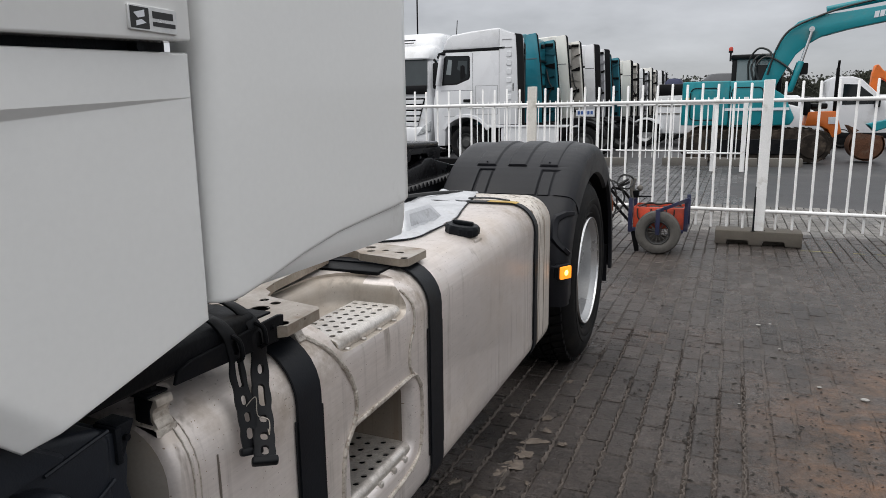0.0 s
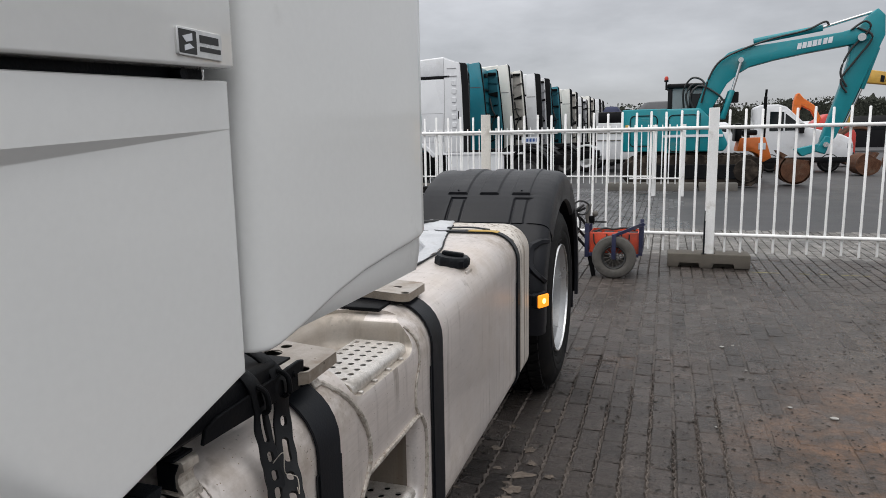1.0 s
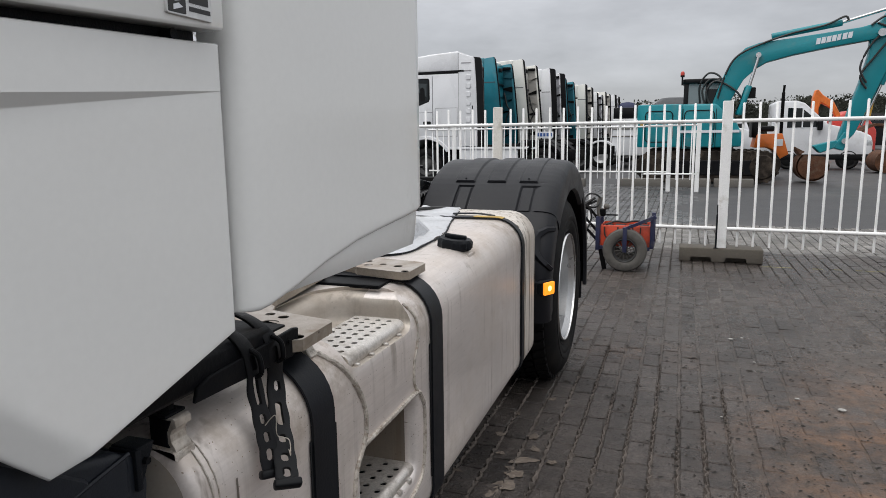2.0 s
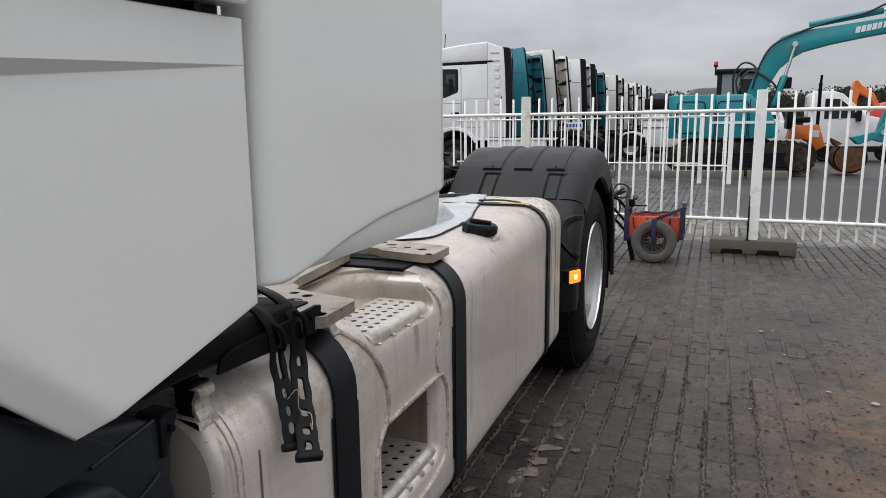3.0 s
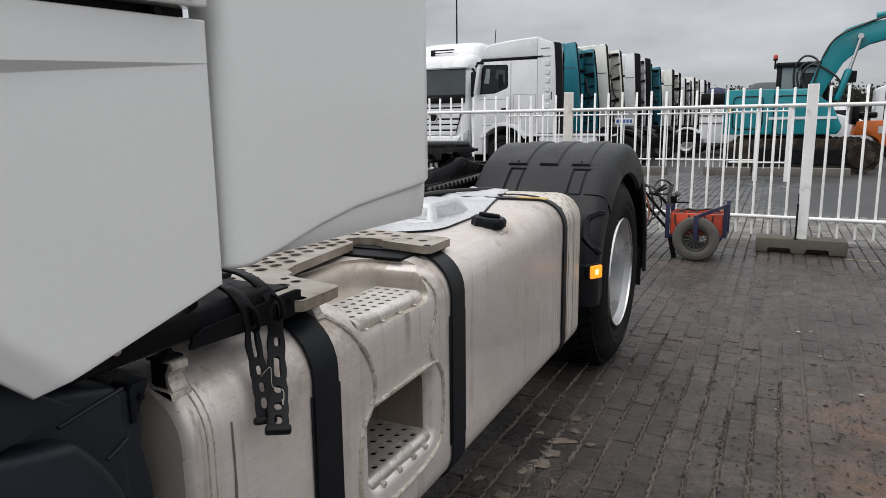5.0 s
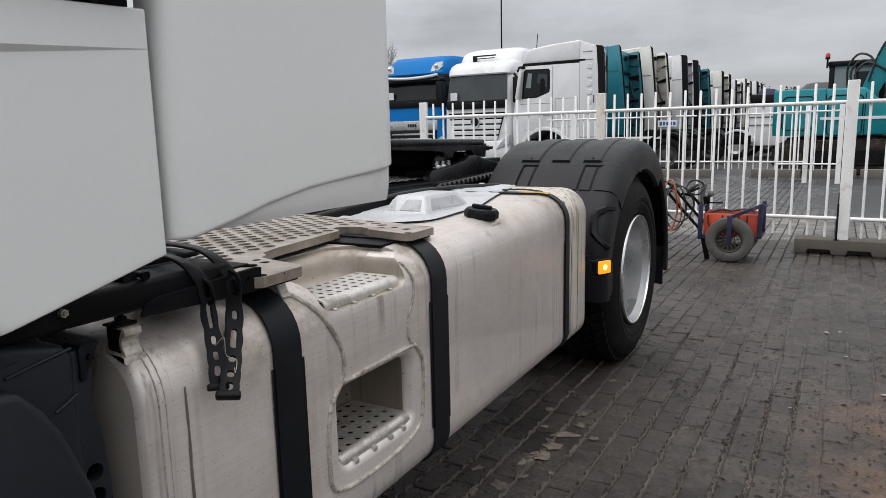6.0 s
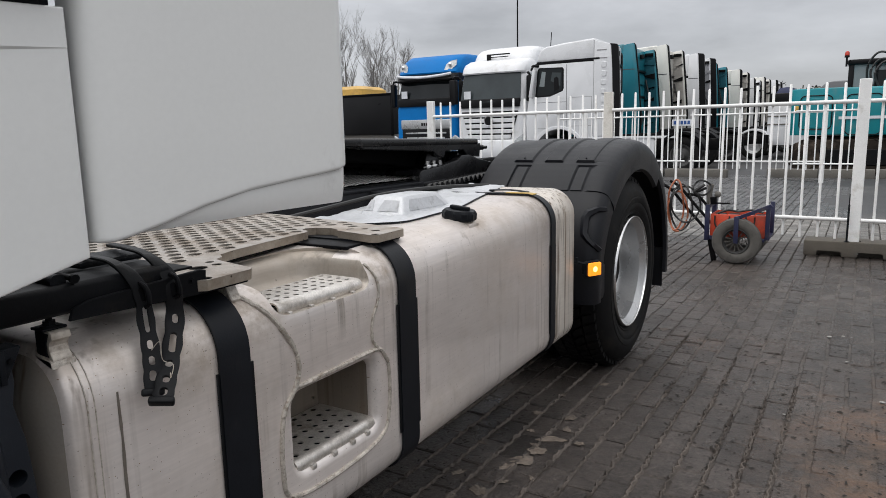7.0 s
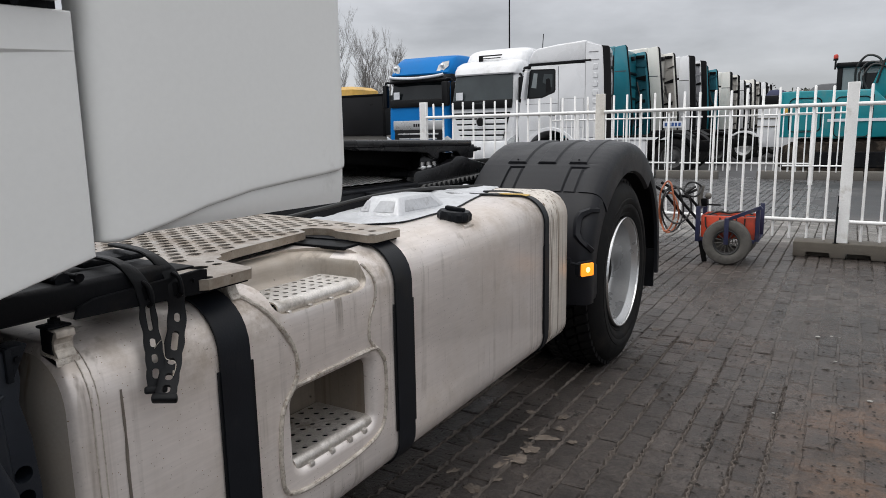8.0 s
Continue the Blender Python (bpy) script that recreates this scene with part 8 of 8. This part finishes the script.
PAVER = paver_material("dark_worn_paver", (0.056, 0.0462, 0.041), 0.42)
PALEPAVER = paver_material("pale_clean_paver", (0.155, 0.147, 0.138), 0.6, False)
FARPAVER = paver_material("wet_grey_paver", (0.072, 0.071, 0.073), 0.36, False)
SAND = surface("joint_sand", (0.034, 0.028, 0.023), 0.95, var=0.35, scale=6, grain=0.3, gscale=200, bump=0.6, bscale=160, dirt=(0.09, 0.075, 0.06), amount=0.3, dscale=5)
ground = tagged(part("ground", bx((-400, -150, -0.4), (400, 700, -0.016)), ground_material(), smooth=0), "wet grey asphalt yard reaching the horizon", "ground", kind="structure")
PW, PL = 0.1058, 0.2116
rng = random.Random(5)


def brick_verts(cx, cy, w, d, z, ch, tilt):
    """A paver with chipped, uneven edges: ten places round it, at three heights."""
    w, d = w / 2, d / 2
    ringp = [(-1, -1), (0, -1), (1, -1), (1, -0.4), (1, 0.3), (1, 1), (0, 1), (-1, 1), (-1, 0.35), (-1, -0.3)]
    jit = [(rng.uniform(-0.0045, 0.0025), rng.uniform(-0.0045, 0.0025)) for _ in ringp]
    out = []
    for zz, inset in ((z - 0.03, 0.0), (z - ch * 0.8, 0.0), (z, ch)):
        for (sx, sy), (a, b) in zip(ringp, jit):
            out.append((cx + sx * (w - inset + (a if abs(sx) == 1 else 0)), cy + sy * (d + (b - inset if abs(sy) == 1 else 0)), zz + (tilt * sx if zz > z - 0.02 else 0)))
    return out


BRICKF = [tuple(range(20, 30))] + [(10 + k, 10 + (k + 1) % 10, 20 + (k + 1) % 10, 20 + k) for k in range(10)] + [(k, (k + 1) % 10, 10 + (k + 1) % 10, 10 + k) for k in range(10)]


def field(name, x0, x1, y0, y1, mat_, parent, skip=None, keep=lambda x, y: True):
    vs, fs = [], []
    i0, i1 = math.floor((x0 - 0.003) / PW), math.ceil((x1 - 0.003) / PW)
    j0, j1 = math.floor(y0 / PL), math.ceil(y1 / PL)
    for i in range(i0, i1):
        off = (0.5 if i % 2 else 0.0) + 0.06 * math.sin(i * 12.9)
        for j in range(j0, j1):
            cx, cy = 0.003 + (i + 0.5) * PW, (j + 0.5 + off) * PL
            if not (y0 <= cy < y1) or (skip and skip(i, j)) or not keep(cx, cy):
                continue
            k = len(vs)
            sink = 0.004 * noise.noise(Vector((cx * 1.1, cy * 1.1, 7)))
            vs += brick_verts(cx, cy, PW - 0.009, PL - 0.0045, rng.uniform(-0.003, 0.002) + sink, rng.uniform(0.003, 0.007), rng.uniform(-0.002, 0.002))
            fs += [tuple(k + q for q in f) for f in BRICKF]
    me = bpy.data.meshes.new(name)
    me.from_pydata(vs, [], fs)
    me.materials.append(mat_)
    ob = new(name, me)
    ob.parent = parent
    ob["kind"] = "stuff"
    return ob


pavement = tagged(part("pavement", bx((-4.0, -2.5, -0.10), (9.5, 20.0, -0.0125)), SAND, smooth=0), "dark concrete paver yard with sandy joints", "pavement", kind="structure")
NEAR = lambda i, j: 0 <= i < 10 and 13 <= j < 42
field("pavers", -3.8, 9.3, -2.4, 9.02, PAVER, pavement, NEAR)
field("pale_pavers", -3.9, 9.2, 9.02, 11.45, PALEPAVER, pavement)
field("far_pavers", -3.9, 1.3, 11.45, 19.8, FARPAVER, pavement, keep=lambda x, y: x < 0.75 + 0.25 * math.sin(y * 1.7))
asphalt = tagged(part("asphalt", bx((0.4, 11.46, -0.02), (9.5, 20.0, -0.004), 0.002), ground_material(), smooth=0), "smooth grey asphalt driveway beside the pavers", "asphalt", kind="structure")
variants = []
for v in range(8):
    me = bpy.data.meshes.new("paver")
    me.from_pydata(brick_verts(0, 0, PW - 0.009, PL - 0.0045, 0, 0.006, rng.uniform(-0.0015, 0.0015)), [], BRICKF)
    me.materials.append(PAVER)
    variants.append(me)
for i in range(0, 10):
    off = (0.5 if i % 2 else 0.0) + 0.06 * math.sin(i * 12.9)
    for j in range(13, 42):
        cx, cy = 0.003 + (i + 0.5) * PW, (j + 0.5 + off) * PL
        sink = 0.004 * noise.noise(Vector((cx * 1.1, cy * 1.1, 7)))
        shared("paver", variants[rng.randrange(8)], pavement, Matrix.Translation((cx, cy, rng.uniform(-0.0035, 0.0025) + sink)))

# sand swept up along the joints beside the truck, a mossy strip by the fence, leaves and grit
CRUST = surface("crusted_joint_sand", (0.104, 0.087, 0.075), 0.95, var=0.35, scale=8, grain=0.3, gscale=200, bump=0.5, bscale=150)


def crust(x, y0, y1, w):
    """A crumbling, zigzag ridge of sand along a joint."""
    vs, fs = [], []
    n = int((y1 - y0) / 0.008)
    for i in range(n + 1):
        y = y0 + (y1 - y0) * i / n
        zig = abs(((y * 17 + 0.7 * noise.noise(Vector((y * 6, x * 9, 1)))) % 1.0) - 0.5) * 4 - 1
        c = x + 0.0045 * zig + 0.006 * noise.noise(Vector((y * 24, x * 9, 1))) + 0.004 * noise.noise(Vector((y * 80, x * 9, 4)))
        ww = w * min(1.0, (y1 - y) / 0.5) * max(0.05, 0.6 + 0.9 * noise.noise(Vector((y * 7, x * 31, 2))))
        z = 0.001 + 0.011 * max(0.0, noise.noise(Vector((y * 40, x * 5, 3))) + 0.40)
        vs += [(c - ww, y, -0.006), (c - ww * 0.3, y, z), (c + ww * 0.3, y, z * 0.8), (c + ww, y, -0.006)]
    for i in range(n):
        k = 4 * i
        fs += [(k + q, k + q + 1, k + q + 5, k + q + 4) for q in range(3)]
    return vs, fs


cv, cf = [], []
for i in range(-5, 9):
    v, f = crust(0.003 + i * PW, 2.2, 4.3 + 0.35 * (i % 3) - 0.10 * abs(i - 2), 0.010)
    cf += [tuple(k + len(cv) for k in q) for q in f]
    cv += v
me = bpy.data.meshes.new("joint_crust")
me.from_pydata(cv, [], cf)
me.materials.append(CRUST)
tagged(new("joint_crust", me), "ridges of dried sand along the paver joints", "sand", kind="stuff")


def mud_level(x, y):
    """Trodden silt fills the joints, more so out in the yard than beside the truck."""
    out = 1 / (1 + math.exp(-(x - 0.95) / 0.22)) * 1 / (1 + math.exp((y - 6.6) / 0.5))
    n1 = noise.noise(Vector((x * 2.2, y * 2.2, 21)))
    n2 = noise.noise(Vector((x * 9, y * 9, 5)))
    n3 = noise.noise(Vector((x * 27, y * 27, 9)))
    rim = min(x + 0.7, 3.1 - x, y - 2.1, 8.0 - y)
    return -0.0066 + 0.0058 * out + 0.0024 * n1 + 0.0026 * n2 + 0.0022 * n3 - 0.010 * max(0.0, 1 - rim / 0.6)


MUDFILM = paver_material("trodden_silt", (0.064, 0.052, 0.044), 0.58)
mv, mf = [], []
NX, NY = 190, 270
for j in range(NY + 1):
    for i in range(NX + 1):
        x, y = -0.7 + 3.8 * i / NX, 2.1 + 5.9 * j / NY
        mv.append((x, y, mud_level(x, y)))
for j in range(NY):
    for i in range(NX):
        k = j * (NX + 1) + i
        mf.append((k, k + 1, k + NX + 2, k + NX + 1))
me = bpy.data.meshes.new("mud_film")
me.from_pydata(mv, [], mf)
me.materials.append(MUDFILM)
me.shade_smooth()
tagged(new("mud_film", me), "brown trodden silt lying in and over paver joints", "mud", kind="stuff")
MOSS = surface("yellowed_moss", (0.30, 0.27, 0.11), 0.9, var=0.4, scale=9, grain=0.3, gscale=90)
mv, mf = [], []
for i in range(90):
    x = 1.45 + i * 0.09
    if rng.random() < 0.25:
        continue
    y = 8.10 + 0.01 * math.sin(x * 3)
    k = len(mv)
    a = rng.uniform(0.03, 0.05)
    mv += [(x - a, y - 0.008, 0.004), (x + a, y - 0.006, 0.004), (x + a, y + 0.010, 0.005), (x - a, y + 0.008, 0.004)]
    mf.append((k, k + 1, k + 2, k + 3))
me = bpy.data.meshes.new("moss_strip")
me.from_pydata(mv, [], mf)
me.materials.append(MOSS)
tagged(new("moss_strip", me), "yellowish moss in a paver joint by the fence", "moss", kind="stuff")

LEAF = surface("pale_dead_leaf", (0.19, 0.157, 0.13), 0.8, var=0.35, scale=20, grain=0.25, gscale=90, randomize=True, dirt=(0.10, 0.075, 0.055), amount=0.55, dscale=40)
leaf_meshes = []
for v in range(7):
    bm = bmesh.new()
    n = 18
    lobes = rng.choice((2, 3, 5))
    top = []
    for k in range(n):
        a = 2 * math.pi * k / n
        r = 0.5 * (1 + 0.16 * math.sin(lobes * a + v) + 0.16 * rng.uniform(-1, 1))
        top.append((0.055 * r * math.cos(a), 0.040 * r * math.sin(a), 0.0003 + 0.003 * rng.random() ** 2))
    c = bm.verts.new((0, 0, 0.0025))
    ring = [bm.verts.new(p) for p in top]
    for k in range(n):
        bm.faces.new((c, ring[k], ring[(k + 1) % n]))
    thick(bm, 0.0008)
    me = bpy.data.meshes.new("leaf")
    bm.to_mesh(me)
    bm.free()
    me.materials.append(LEAF)
    leaf_meshes.append(me)
for x, y, s in ((-0.055, 2.62, 1.4), (-0.03, 2.78, 1.2), (-0.02, 2.98, 1.3), (0.01, 3.06, 1.6), (0.025, 3.16, 1.5), (0.035, 3.28, 1.7), (0.06, 3.40, 1.0), (0.03, 3.52, 1.1), (-0.16, 2.86, 1.0), (-0.20, 3.12, 0.8), (0.15, 3.30, 0.7), (-0.12, 3.5, 0.9), (0.03, 3.98, 0.8), (0.056, 5.08, 1.8), (-0.10, 3.75, 0.7), (0.02, 2.88, 0.8), (0.0, 3.20, 0.7), (-0.07, 3.32, 0.6), (0.10, 2.95, 0.6), (-0.10, 2.70, 0.8)):
    lf = new("dead_leaf", leaf_meshes[rng.randrange(7)])
    lf.matrix_basis = Matrix.Translation((x, y, 0.001)) @ Matrix.Rotation(rng.uniform(0, 6), 4, "Z") @ Matrix.Diagonal((1.08 * s * rng.uniform(0.75, 1.2), 1.05 * s * rng.uniform(0.7, 1.15), 1, 1))
    tagged(lf, "pale crumpled dead leaf trodden onto pavers", "leaf", "leaves beside the truck")

gv, gf = [], []
for k in range(7500):
    y = 2.4 + 6.2 * rng.random() ** 1.4
    x = rng.uniform(-0.6, 3.6)
    dens = noise.noise(Vector((x * 1.3, y * 1.3, 11))) + 1.3 * math.exp(-((x - 1.7) ** 2 + (y - 3.9) ** 2) / 0.9) + 0.6 * math.exp(-((x - 0.7) ** 2 + (y - 4.9) ** 2) / 0.5)
    if dens < 0.1:
        continue
    s = rng.uniform(0.0014, 0.0046) * (1.6 if rng.random() < 0.06 else 1)
    a = rng.uniform(0, 3.1)
    c, sn = math.cos(a), math.sin(a)
    k0 = len(gv)
    e = rng.uniform(1, 3.2)
    for u, v in ((-e, -1), (e, -0.7), (e * 0.8, 1), (-e, 0.8)):
        gv.append((x + s * (u * c - v * sn), y + s * (u * sn + v * c), 0.002))
    gv.append((x, y, 0.002 + s * 0.8))
    gf += [(k0, k0 + 1, k0 + 4), (k0 + 1, k0 + 2, k0 + 4), (k0 + 2, k0 + 3, k0 + 4), (k0 + 3, k0, k0 + 4)]
GRIT = surface("dark_grit", (0.03, 0.026, 0.022), 0.9, var=0.5, scale=9)
me = bpy.data.meshes.new("grit")
me.from_pydata(gv, [], gf)
me.materials.append(GRIT)
tagged(new("grit", me), "dark leaf litter and grit scattered on pavers", "grit", kind="stuff")
PEB = surface("white_pebble", (0.36, 0.35, 0.33), 0.7, var=0.2, scale=30)
for x, y, s in ((1.38, 4.25, 0.016), (1.20, 4.35, 0.010), (0.95, 5.35, 0.012), (1.72, 3.75, 0.012), (2.05, 4.9, 0.008), (0.83, 4.0, 0.006), (1.05, 4.9, 0.007), (1.02, 5.4, 0.008)):
    tagged(part("pebble", ball((x, y, s * 0.35), s, (1.3, 0.9, 0.45), 8), PEB), "small white stone chip on pavers", "pebble", "stone chips")
